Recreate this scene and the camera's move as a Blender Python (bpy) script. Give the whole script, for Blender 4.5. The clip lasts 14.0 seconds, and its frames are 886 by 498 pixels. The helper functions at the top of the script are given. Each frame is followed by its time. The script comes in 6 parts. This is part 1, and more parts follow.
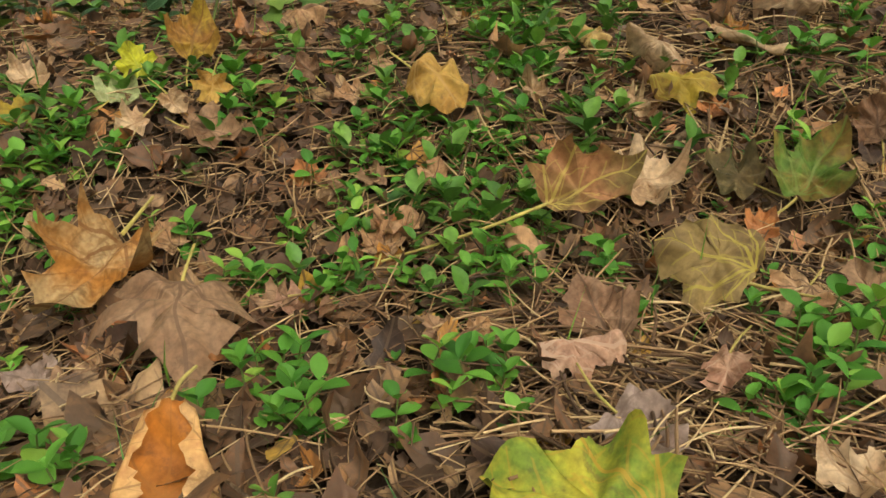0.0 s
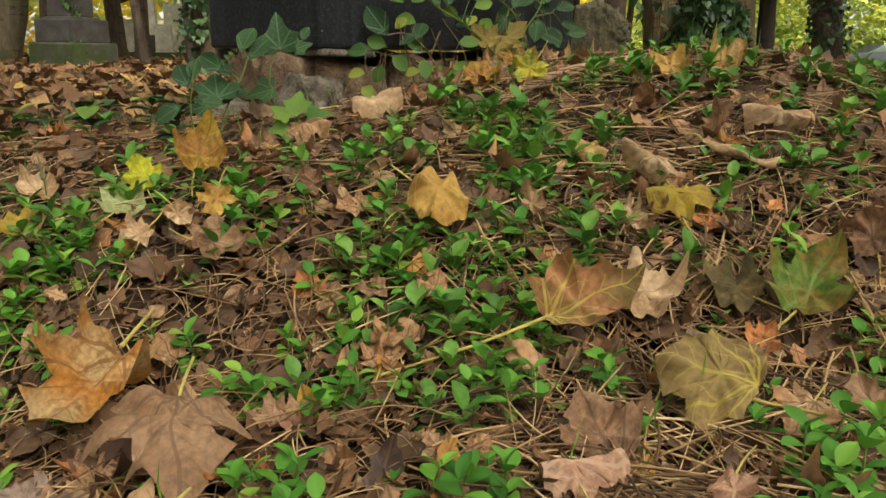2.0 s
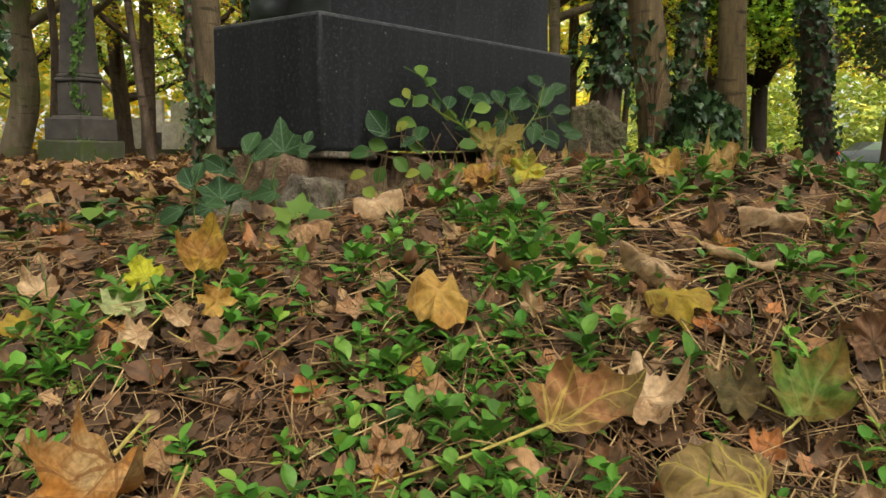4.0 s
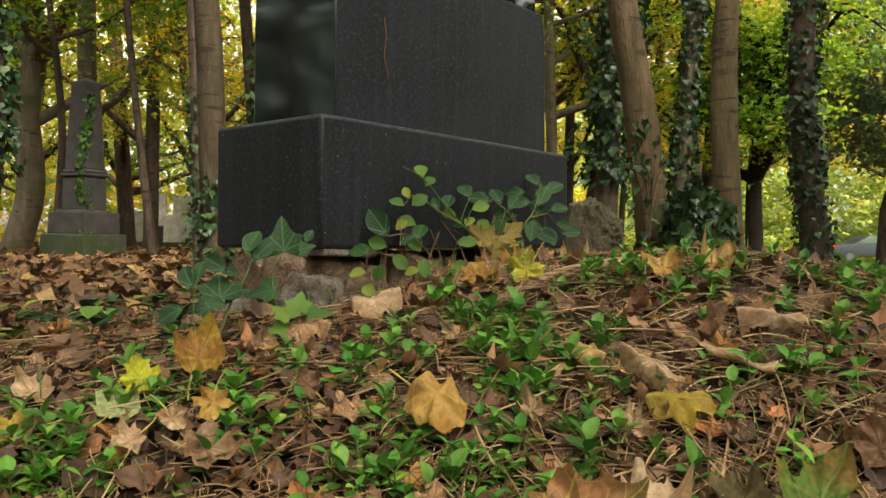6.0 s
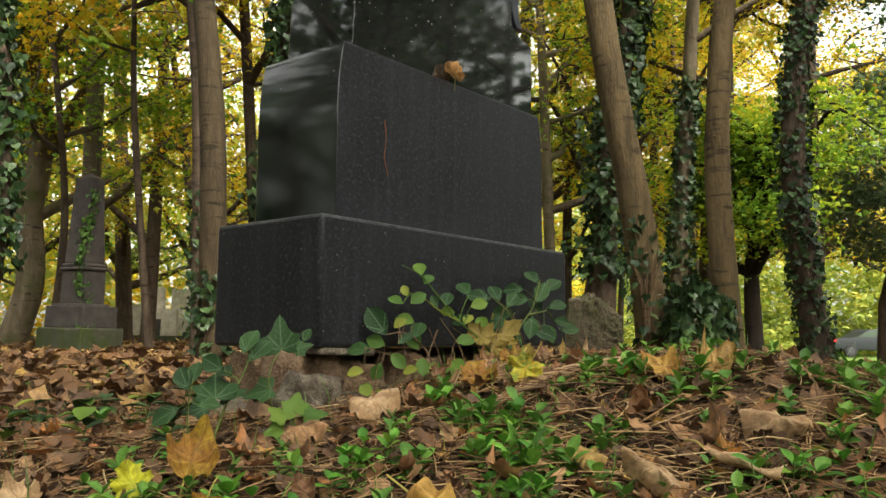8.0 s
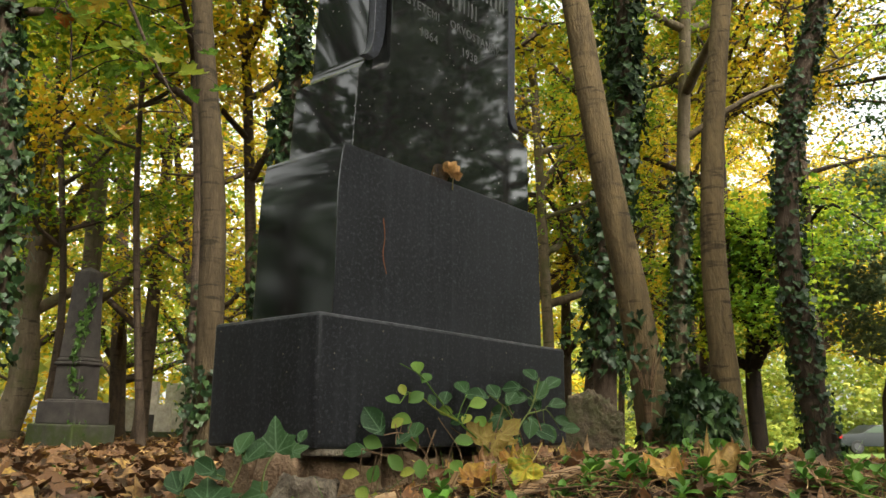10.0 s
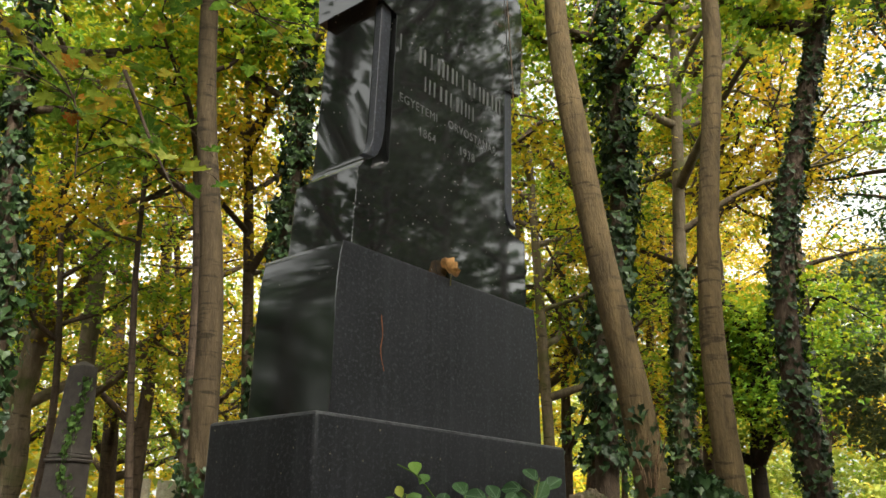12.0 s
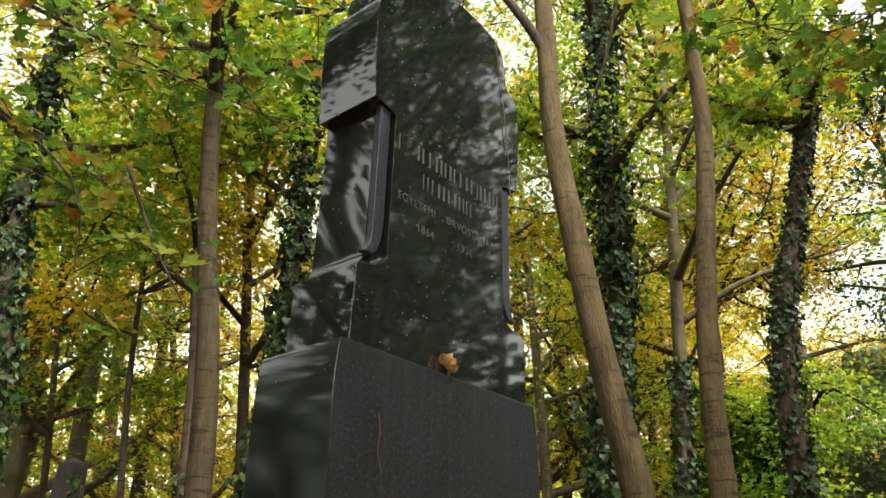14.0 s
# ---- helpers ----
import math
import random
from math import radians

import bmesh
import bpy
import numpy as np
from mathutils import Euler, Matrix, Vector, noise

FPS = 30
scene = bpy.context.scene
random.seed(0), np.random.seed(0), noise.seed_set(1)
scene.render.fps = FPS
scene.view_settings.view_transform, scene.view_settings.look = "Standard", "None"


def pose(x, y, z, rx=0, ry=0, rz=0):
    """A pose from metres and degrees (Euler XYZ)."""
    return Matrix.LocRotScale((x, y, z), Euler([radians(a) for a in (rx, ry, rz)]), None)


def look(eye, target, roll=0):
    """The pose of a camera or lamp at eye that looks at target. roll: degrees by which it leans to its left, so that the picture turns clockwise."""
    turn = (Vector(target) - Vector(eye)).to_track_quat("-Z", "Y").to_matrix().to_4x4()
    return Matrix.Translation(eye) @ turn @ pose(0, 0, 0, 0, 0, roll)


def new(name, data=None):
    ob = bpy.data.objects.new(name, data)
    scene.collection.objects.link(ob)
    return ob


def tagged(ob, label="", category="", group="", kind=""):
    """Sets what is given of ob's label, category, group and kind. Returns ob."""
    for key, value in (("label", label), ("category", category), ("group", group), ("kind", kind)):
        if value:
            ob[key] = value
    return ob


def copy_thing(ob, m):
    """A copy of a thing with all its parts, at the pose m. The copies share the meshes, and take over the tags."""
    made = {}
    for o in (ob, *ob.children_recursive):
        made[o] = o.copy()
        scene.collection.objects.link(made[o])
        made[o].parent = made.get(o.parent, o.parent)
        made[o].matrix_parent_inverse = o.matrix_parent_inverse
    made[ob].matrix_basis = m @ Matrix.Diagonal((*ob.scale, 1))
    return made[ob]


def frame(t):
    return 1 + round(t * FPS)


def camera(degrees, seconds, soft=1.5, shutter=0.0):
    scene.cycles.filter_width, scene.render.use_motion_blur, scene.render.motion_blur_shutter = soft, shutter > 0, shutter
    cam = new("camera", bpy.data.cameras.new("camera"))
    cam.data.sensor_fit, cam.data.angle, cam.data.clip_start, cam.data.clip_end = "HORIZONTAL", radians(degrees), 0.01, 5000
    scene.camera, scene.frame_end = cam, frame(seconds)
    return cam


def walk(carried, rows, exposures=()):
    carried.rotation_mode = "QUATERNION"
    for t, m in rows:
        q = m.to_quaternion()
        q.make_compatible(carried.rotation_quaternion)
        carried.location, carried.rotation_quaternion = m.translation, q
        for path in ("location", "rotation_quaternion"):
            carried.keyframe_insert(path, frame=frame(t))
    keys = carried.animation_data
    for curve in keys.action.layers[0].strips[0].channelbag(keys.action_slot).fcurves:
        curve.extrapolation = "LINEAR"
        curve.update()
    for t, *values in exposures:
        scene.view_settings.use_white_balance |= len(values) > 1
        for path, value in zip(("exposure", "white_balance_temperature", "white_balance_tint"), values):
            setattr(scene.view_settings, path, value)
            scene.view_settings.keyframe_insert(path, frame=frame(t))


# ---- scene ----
cam = camera(57.65, 14.0, soft=1.55)
EXPOSURE = 1.9
# seconds, x, y, z, pitch, roll, yaw
ROWS = [
    (0, -0.0003, 0.0790, 0.2873, -20.819, -0.129, -0.047),
    (0.5, -0.0002, 0.0793, 0.2897, -18.932, -0.146, -0.029),
    (1, -0.0002, 0.0796, 0.2921, -17.116, -0.165, -0.014),
    (1.5, -0.0001, 0.0798, 0.2945, -15.354, -0.184, -0.002),
    (2, -0.0001, 0.0799, 0.2969, -13.635, -0.204, 0.007),
    (2.5, -0.0001, 0.0800, 0.2992, -11.945, -0.224, 0.013),
    (3, -0.0000, 0.0800, 0.3016, -10.278, -0.243, 0.018),
    (4, 0.0001, 0.0798, 0.3063, -6.978, -0.281, 0.018),
    (5, 0.0002, 0.0793, 0.3109, -3.692, -0.316, 0.010),
    (5.5, 0.0002, 0.0789, 0.3132, -2.047, -0.331, 0.003),
    (6, 0.0003, 0.0785, 0.3155, -0.398, -0.345, -0.007),
    (6.5, 0.0003, 0.0780, 0.3177, 1.254, -0.357, -0.018),
    (7, 0.0004, 0.0775, 0.3199, 2.909, -0.367, -0.031),
    (7.5, 0.0004, 0.0769, 0.3222, 4.567, -0.375, -0.046),
    (8, 0.0004, 0.0762, 0.3244, 6.226, -0.380, -0.062),
    (9, 0.0005, 0.0747, 0.3287, 9.541, -0.382, -0.100),
    (10, 0.0006, 0.0729, 0.3329, 12.842, -0.371, -0.143),
    (10.5, 0.0007, 0.0719, 0.3350, 14.484, -0.360, -0.166),
    (11, 0.0007, 0.0709, 0.3370, 16.119, -0.345, -0.191),
    (11.5, 0.0007, 0.0698, 0.3390, 17.749, -0.326, -0.216),
    (12, 0.0008, 0.0687, 0.3410, 19.373, -0.303, -0.242),
    (12.5, 0.0008, 0.0675, 0.3430, 20.994, -0.275, -0.269),
    (13, 0.0008, 0.0662, 0.3449, 22.615, -0.242, -0.297),
    (13.5, 0.0009, 0.0649, 0.3468, 24.240, -0.203, -0.325),
    (14, 0.0009, 0.0636, 0.3486, 25.875, -0.160, -0.354),
]
walk(cam, [(t, pose(x, y, z, 90 + pitch, 0, yaw) @ pose(0, 0, 0, 0, 0, -roll)) for t, x, y, z, pitch, roll, yaw in ROWS], [(0, EXPOSURE, 7000, 4), (14, EXPOSURE, 7000, 4)])

# ---- world, sun, exposure ----
world = bpy.data.worlds.new("overcast")
scene.world = world
world.use_nodes = True
wn = world.node_tree.nodes
wl = world.node_tree.links
sky = wn.new("ShaderNodeTexSky")
sky.sky_type = "NISHITA"
sky.sun_disc = False
sky.sun_elevation, sky.sun_rotation = radians(48), radians(150)
sky.dust_density, sky.air_density = 4.0, 1.0
pale = wn.new("ShaderNodeHueSaturation")
pale.inputs["Saturation"].default_value = 0.12
wl.new(sky.outputs[0], pale.inputs["Color"])
wl.new(pale.outputs[0], wn["Background"].inputs["Color"])
wn["Background"].inputs["Strength"].default_value = 0.15

sun = new("sun", bpy.data.lights.new("sun", "SUN"))
sun.data.energy, sun.data.angle, sun.data.color = 1.5, radians(25), (1.0, 0.95, 0.88)
sun.matrix_world = look((0, 0, 0), (-0.33, 0.58, -0.74))


# ---- materials ----
def nodes_of(name, rough=0.8, spec=0.3):
    m = bpy.data.materials.new(name)
    m.use_nodes = True
    t = m.node_tree
    b = t.nodes["Principled BSDF"]
    b.inputs["Roughness"].default_value = rough
    b.inputs["Specular IOR Level"].default_value = spec
    return m, t.nodes, t.links, b


def noise_tex(N, L, scale, detail=4, vec=None, rough=0.55, dist=0.0):
    n = N.new("ShaderNodeTexNoise")
    n.inputs["Scale"].default_value, n.inputs["Detail"].default_value = scale, detail
    n.inputs["Roughness"].default_value, n.inputs["Distortion"].default_value = rough, dist
    if vec:
        L.new(vec, n.inputs["Vector"])
    return n.outputs["Fac"]


def ramp(N, L, fac, stops, mode="LINEAR"):
    r = N.new("ShaderNodeValToRGB")
    r.color_ramp.interpolation = mode
    el = r.color_ramp.elements
    while len(el) < len(stops):
        el.new(0.5)
    for e, (p, c) in zip(el, stops):
        e.position, e.color = p, (*c, 1) if len(c) == 3 else c
    L.new(fac, r.inputs[0])
    return r.outputs[0]


def mix(N, L, fac, a, b, how="MIX"):
    n = N.new("ShaderNodeMix")
    n.data_type, n.blend_type = "RGBA", how
    for s, v in ((n.inputs[0], fac), (n.inputs[6], a), (n.inputs[7], b)):
        if isinstance(v, (int, float)):
            s.default_value = v
        elif isinstance(v, tuple):
            s.default_value = (*v, 1)
        else:
            L.new(v, s)
    return n.outputs[2]


def mth(N, L, op, a, b=0.0, clamp=False):
    n = N.new("ShaderNodeMath")
    n.operation, n.use_clamp = op, clamp
    for s, v in zip(n.inputs, (a, b)):
        if isinstance(v, (int, float)):
            s.default_value = v
        else:
            L.new(v, s)
    return n.outputs[0]


def bump(N, L, b, height, strength=0.3, distance=0.01):
    n = N.new("ShaderNodeBump")
    n.inputs["Strength"].default_value, n.inputs["Distance"].default_value = strength, distance
    L.new(height, n.inputs["Height"])
    L.new(n.outputs[0], b.inputs["Normal"])


def coords(N, what="Object"):
    return N.new("ShaderNodeTexCoord").outputs[what]


def island(N):
    return N.new("ShaderNodeNewGeometry").outputs["Random Per Island"]


def leaf_material(name, stops, veins=None, blotch=None, trans=0.25, rough=0.6, spec=0.35, patch=0.0, vein_width=0.016, per_object=False, mottle=0.35):
    """A leaf: colour by piece, blotches, radiating veins, and light that shines through."""
    m, N, L, b = nodes_of(name, rough, spec)
    if per_object:
        fac = N.new("ShaderNodeObjectInfo").outputs["Random"]
    else:
        fac = island(N)
    obj = coords(N)
    if patch:
        n = noise_tex(N, L, 0.5, 2, obj)
        n = mth(N, L, "MULTIPLY_ADD", n, 2.2, False)
        n.node.inputs[2].default_value = -0.6
        fac = mth(N, L, "ADD", mth(N, L, "MULTIPLY", fac, 1 - patch), mth(N, L, "MULTIPLY", n, patch), True)
    col = ramp(N, L, fac, stops)
    if blotch:
        f = noise_tex(N, L, blotch[1], 5, obj, 0.62)
        f = ramp(N, L, f, [(0.42, (0, 0, 0)), (0.62, (1, 1, 1))])
        col = mix(N, L, f, col, blotch[0])
    fine = noise_tex(N, L, 180 if not patch else 40, 3, obj)
    col = mix(N, L, mottle, col, ramp(N, L, fine, [(0.3, (0.25, 0.25, 0.25)), (0.7, (0.75, 0.75, 0.75))]), "OVERLAY")
    if mottle > 0.5:
        spots = noise_tex(N, L, 70, 4, obj, 0.7)
        col = mix(N, L, ramp(N, L, spots, [(0.55, (0, 0, 0)), (0.70, (0.55, 0.55, 0.55))]), col, (0.09, 0.05, 0.025))
    height = fine
    if veins:
        uv = N.new("ShaderNodeSeparateXYZ")
        L.new(coords(N, "UV"), uv.inputs[0])
        u, v = mth(N, L, "SUBTRACT", uv.outputs[0], 0.5), mth(N, L, "SUBTRACT", uv.outputs[1], 0.15)
        best = None
        for a in (90, 128, 52, 166, 14):
            c, s = math.cos(radians(a)), math.sin(radians(a))
            along = mth(N, L, "ADD", mth(N, L, "MULTIPLY", u, c), mth(N, L, "MULTIPLY", v, s))
            off = mth(N, L, "ABSOLUTE", mth(N, L, "SUBTRACT", mth(N, L, "MULTIPLY", u, s), mth(N, L, "MULTIPLY", v, c)))
            # side veins, every 0.12 along, slanting forward
            comb = mth(N, L, "FRACT", mth(N, L, "MULTIPLY", mth(N, L, "SUBTRACT", along, mth(N, L, "MULTIPLY", off, 0.9)), 8.0))
            side = mth(N, L, "MULTIPLY", mth(N, L, "LESS_THAN", mth(N, L, "ABSOLUTE", mth(N, L, "SUBTRACT", comb, 0.5)), 0.05), mth(N, L, "LESS_THAN", off, 0.11))
            main = mth(N, L, "LESS_THAN", off, vein_width)
            line = mth(N, L, "MULTIPLY", mth(N, L, "MAXIMUM", main, mth(N, L, "MULTIPLY", side, 0.5)), mth(N, L, "GREATER_THAN", along, 0.0))
            best = line if best is None else mth(N, L, "MAXIMUM", best, line)
        col = mix(N, L, mth(N, L, "MULTIPLY", best, 0.75), col, veins)
        height = mth(N, L, "ADD", height, mth(N, L, "MULTIPLY", best, 1.5))
    L.new(col, b.inputs["Base Color"])
    bump(N, L, b, height, 0.25, 0.002)
    if trans:
        tr = N.new("ShaderNodeBsdfTranslucent")
        L.new(col, tr.inputs["Color"])
        ms = N.new("ShaderNodeMixShader")
        ms.inputs[0].default_value = trans
        L.new(b.outputs[0], ms.inputs[1])
        L.new(tr.outputs[0], ms.inputs[2])
        L.new(ms.outputs[0], N["Material Output"].inputs[0])
    return m


def bark_material(name, dark, light, scale=14, moss=None, stretch=0.25):
    m, N, L, b = nodes_of(name, 0.85, 0.2)
    mp = N.new("ShaderNodeMapping")
    mp.inputs["Scale"].default_value = (1, 1, stretch)
    L.new(coords(N), mp.inputs[0])
    n1 = noise_tex(N, L, scale, 6, mp.outputs[0], 0.65)
    n2 = noise_tex(N, L, scale * 7, 4, mp.outputs[0])
    col = ramp(N, L, n1, [(0.3, dark), (0.7, light)])
    band = N.new("ShaderNodeMapping")
    band.inputs["Scale"].default_value = (5, 5, 26)
    L.new(coords(N), band.inputs[0])
    rings = noise_tex(N, L, 1.0, 3, band.outputs[0])
    some = ramp(N, L, noise_tex(N, L, 3.0, 2, coords(N)), [(0.42, (0, 0, 0)), (0.55, (0.8, 0.8, 0.8))])
    some = mth(N, L, "MULTIPLY", some, ramp(N, L, rings, [(0.57, (0, 0, 0)), (0.66, (1, 1, 1))]))
    col = mix(N, L, some, col, tuple(c * 0.45 for c in dark))
    col = mix(N, L, 0.4, col, ramp(N, L, n2, [(0.3, (0.3, 0.3, 0.3)), (0.7, (0.7, 0.7, 0.7))]), "OVERLAY")
    if moss:
        col = mix(N, L, ramp(N, L, noise_tex(N, L, 2.5, 4, coords(N)), [(0.5, (0, 0, 0)), (0.68, (1, 1, 1))]), col, moss)
    L.new(col, b.inputs["Base Color"])
    bump(N, L, b, mth(N, L, "ADD", n1, mth(N, L, "MULTIPLY", n2, 0.5)), 0.9, 0.025)
    return m


def stone_material(name, dark, light, scale=8, moss=None, rough=0.85, fine=160, bumps=0.4):
    m, N, L, b = nodes_of(name, rough, 0.3)
    o = coords(N)
    n1 = noise_tex(N, L, scale, 6, o, 0.65)
    n2 = noise_tex(N, L, fine, 3, o)
    col = ramp(N, L, n1, [(0.32, dark), (0.68, light)])
    col = mix(N, L, 0.5, col, ramp(N, L, n2, [(0.3, (0.3, 0.3, 0.3)), (0.7, (0.7, 0.7, 0.7))]), "OVERLAY")
    if moss:
        col = mix(N, L, ramp(N, L, noise_tex(N, L, scale * 0.6, 5, o, 0.7), [(0.42, (0, 0, 0)), (0.6, (1, 1, 1))]), col, moss)
    L.new(col, b.inputs["Base Color"])
    bump(N, L, b, mth(N, L, "ADD", n1, mth(N, L, "MULTIPLY", n2, 0.5)), bumps, 0.015)
    return m


def granite_material(name, rough_lo, rough_hi, base, dust, spec=0.5, relief=0.06, ior=1.5):
    """Dark polished granite with specks, dust film and lichen dots."""
    m, N, L, b = nodes_of(name, 0.2, spec)
    b.inputs["IOR"].default_value = ior
    o = coords(N)
    fine = noise_tex(N, L, 420, 2, o)
    col = ramp(N, L, fine, [(0.35, tuple(c * 0.6 for c in base)), (0.65, tuple(c * 1.5 for c in base))])
    mid = noise_tex(N, L, 130, 3, o, 0.7)
    col = mix(N, L, ramp(N, L, mid, [(0.52, (0, 0, 0)), (0.72, (0.9, 0.9, 0.9))]), col, tuple(min(1, c * 2.6) for c in dust))
    cloud = noise_tex(N, L, 5, 6, o, 0.7)
    film = ramp(N, L, cloud, [(0.35, (0, 0, 0)), (0.75, (1, 1, 1))])
    col = mix(N, L, mth(N, L, "MULTIPLY", film, 0.8), col, dust)
    # runs of rain down the faces
    mp = N.new("ShaderNodeMapping")
    mp.inputs["Scale"].default_value = (38, 38, 1.6)
    L.new(o, mp.inputs[0])
    runs = ramp(N, L, noise_tex(N, L, 1.0, 5, mp.outputs[0], 0.6), [(0.5, (0, 0, 0)), (0.72, (1, 1, 1))])
    col = mix(N, L, mth(N, L, "MULTIPLY", runs, 0.16), col, tuple(min(1, c * 3) for c in dust))
    # lichen dots
    vo = N.new("ShaderNodeTexVoronoi")
    vo.inputs["Scale"].default_value = 75
    L.new(o, vo.inputs["Vector"])
    sep0 = N.new("ShaderNodeSeparateColor")
    L.new(vo.outputs["Color"], sep0.inputs[0])
    dots = mth(N, L, "LESS_THAN", vo.outputs["Distance"], mth(N, L, "MULTIPLY", sep0.outputs[1], 0.17))
    sep = N.new("ShaderNodeSeparateColor")
    L.new(vo.outputs["Color"], sep.inputs[0])
    some = mth(N, L, "GREATER_THAN", sep.outputs[0], 0.72)
    dots = mth(N, L, "MULTIPLY", dots, some)
    col = mix(N, L, mth(N, L, "MULTIPLY", dots, sep0.outputs[2]), col, (0.19, 0.17, 0.13))
    L.new(col, b.inputs["Base Color"])
    r = ramp(N, L, cloud, [(0.3, (rough_lo,) * 3), (0.75, (rough_hi,) * 3)])
    L.new(mth(N, L, "ADD", r, mth(N, L, "MULTIPLY", dots, 0.4), True), b.inputs["Roughness"])
    bump(N, L, b, mth(N, L, "ADD", mth(N, L, "MULTIPLY", fine, 0.2), dots), relief, 0.002)
    return m


def plain(name, col, rough=0.6, spec=0.3, metal=0.0, var=0.3, scale=40):
    m, N, L, b = nodes_of(name, rough, spec)
    b.inputs["Metallic"].default_value = metal
    n = noise_tex(N, L, scale, 5, coords(N), 0.65)
    L.new(ramp(N, L, n, [(0.3, tuple(c * (1 - var) for c in col)), (0.7, tuple(min(1, c * (1 + var)) for c in col))]), b.inputs["Base Color"])
    bump(N, L, b, n, 0.2, 0.003)
    return m


def ground_material():
    m, N, L, b = nodes_of("leaf_mould", 0.95, 0.1)
    o = coords(N)
    n1, n2, n3 = noise_tex(N, L, 3, 5, o), noise_tex(N, L, 60, 6, o, 0.7), noise_tex(N, L, 0.35, 3, o)
    col = ramp(N, L, n2, [(0.3, (0.018, 0.011, 0.007)), (0.55, (0.055, 0.033, 0.019)), (0.75, (0.13, 0.085, 0.05))])
    col = mix(N, L, ramp(N, L, n1, [(0.45, (0, 0, 0)), (0.65, (1, 1, 1))]), col, (0.045, 0.028, 0.016))
    # a mown lawn begins beyond the wood
    sep = N.new("ShaderNodeSeparateXYZ")
    L.new(o, sep.inputs[0])
    edge = mth(N, L, "ADD", mth(N, L, "ADD", mth(N, L, "MULTIPLY", sep.outputs[0], 0.9), mth(N, L, "MULTIPLY", sep.outputs[1], 0.5)), mth(N, L, "MULTIPLY", n3, 5.0))
    lawn = mth(N, L, "MULTIPLY", mth(N, L, "SUBTRACT", edge, 24.0), 0.4, True)
    grass = ramp(N, L, n2, [(0.3, (0.06, 0.11, 0.025)), (0.7, (0.17, 0.24, 0.06))])
    col = mix(N, L, lawn, col, grass)
    L.new(col, b.inputs["Base Color"])
    bump(N, L, b, n2, 0.8, 0.02)
    return m


M_GROUND = ground_material()
M_LITTER = leaf_material("litter_leaf", [(0.0, (0.03, 0.015, 0.009)), (0.25, (0.085, 0.039, 0.019)), (0.5, (0.185, 0.084, 0.033)), (0.75, (0.29, 0.148, 0.064)), (0.92, (0.45, 0.28, 0.14)), (0.96, (0.52, 0.17, 0.05)), (1.0, (0.50, 0.30, 0.05))], veins=(0.10, 0.06, 0.035), blotch=((0.10, 0.055, 0.03), 26), trans=0.12)
M_SCRAP = leaf_material("torn_leaf_scrap", [(0.0, (0.14, 0.06, 0.025)), (0.3, (0.30, 0.13, 0.05)), (0.6, (0.42, 0.23, 0.10)), (0.8, (0.50, 0.32, 0.17)), (0.9, (0.50, 0.17, 0.045)), (1.0, (0.42, 0.25, 0.04))], veins=(0.16, 0.09, 0.045), blotch=((0.14, 0.07, 0.035), 26), trans=0.12)
M_LITTER_FAR = leaf_material("far_litter_leaf", [(0.0, (0.03, 0.014, 0.008)), (0.4, (0.125, 0.057, 0.022)), (0.75, (0.27, 0.14, 0.055)), (0.92, (0.42, 0.26, 0.10)), (1.0, (0.48, 0.29, 0.05))], trans=0.12, blotch=((0.12, 0.06, 0.03), 18))
M_STRAW = leaf_material("dry_straw", [(0.0, (0.05, 0.026, 0.013)), (0.45, (0.20, 0.105, 0.048)), (0.85, (0.40, 0.25, 0.115)), (1.0, (0.55, 0.39, 0.20))], trans=0.0, rough=0.7)
M_SEED = leaf_material("seedling_leaf", [(0.0, (0.05, 0.17, 0.02)), (0.5, (0.10, 0.27, 0.03)), (0.85, (0.16, 0.36, 0.045)), (1.0, (0.27, 0.42, 0.06))], trans=0.3, rough=0.5, spec=0.3, per_object=True)
M_SEEDBULK = leaf_material("sprout_leaf", [(0.0, (0.045, 0.12, 0.018)), (0.6, (0.10, 0.23, 0.032)), (1.0, (0.18, 0.33, 0.05))], trans=0.3, rough=0.5)
M_STEM = plain("green_stem", (0.10, 0.13, 0.03), 0.6)
M_IVY = leaf_material("ivy_leaf", [(0.0, (0.008, 0.022, 0.007)), (0.6, (0.022, 0.05, 0.015)), (1.0, (0.055, 0.095, 0.028))], trans=0.1, rough=0.45, spec=0.3)
M_IVY_NEAR = leaf_material("near_ivy_leaf", [(0.0, (0.014, 0.038, 0.012)), (1.0, (0.032, 0.075, 0.02))], veins=(0.08, 0.14, 0.07), trans=0.1, rough=0.5, spec=0.18, vein_width=0.012, per_object=True)
M_GREENIVY = leaf_material("fresh_ivy_leaf", [(0.0, (0.04, 0.10, 0.02)), (1.0, (0.11, 0.20, 0.04))], trans=0.2)
M_BARK = bark_material("smooth_bark", (0.050, 0.035, 0.018), (0.148, 0.104, 0.052), 12)
M_BARK4 = bark_material("brown_bark", (0.026, 0.018, 0.010), (0.078, 0.055, 0.030), 13)
M_BARK2 = bark_material("dark_bark", (0.035, 0.024, 0.016), (0.10, 0.07, 0.05), 16)
M_BARK3 = bark_material("pale_bark", (0.07, 0.052, 0.034), (0.18, 0.14, 0.095), 7, moss=(0.07, 0.075, 0.025))
M_BASE = granite_material("weathered_granite", 0.32, 0.55, (0.010, 0.0103, 0.0118), (0.026, 0.0268, 0.0315), 0.2)
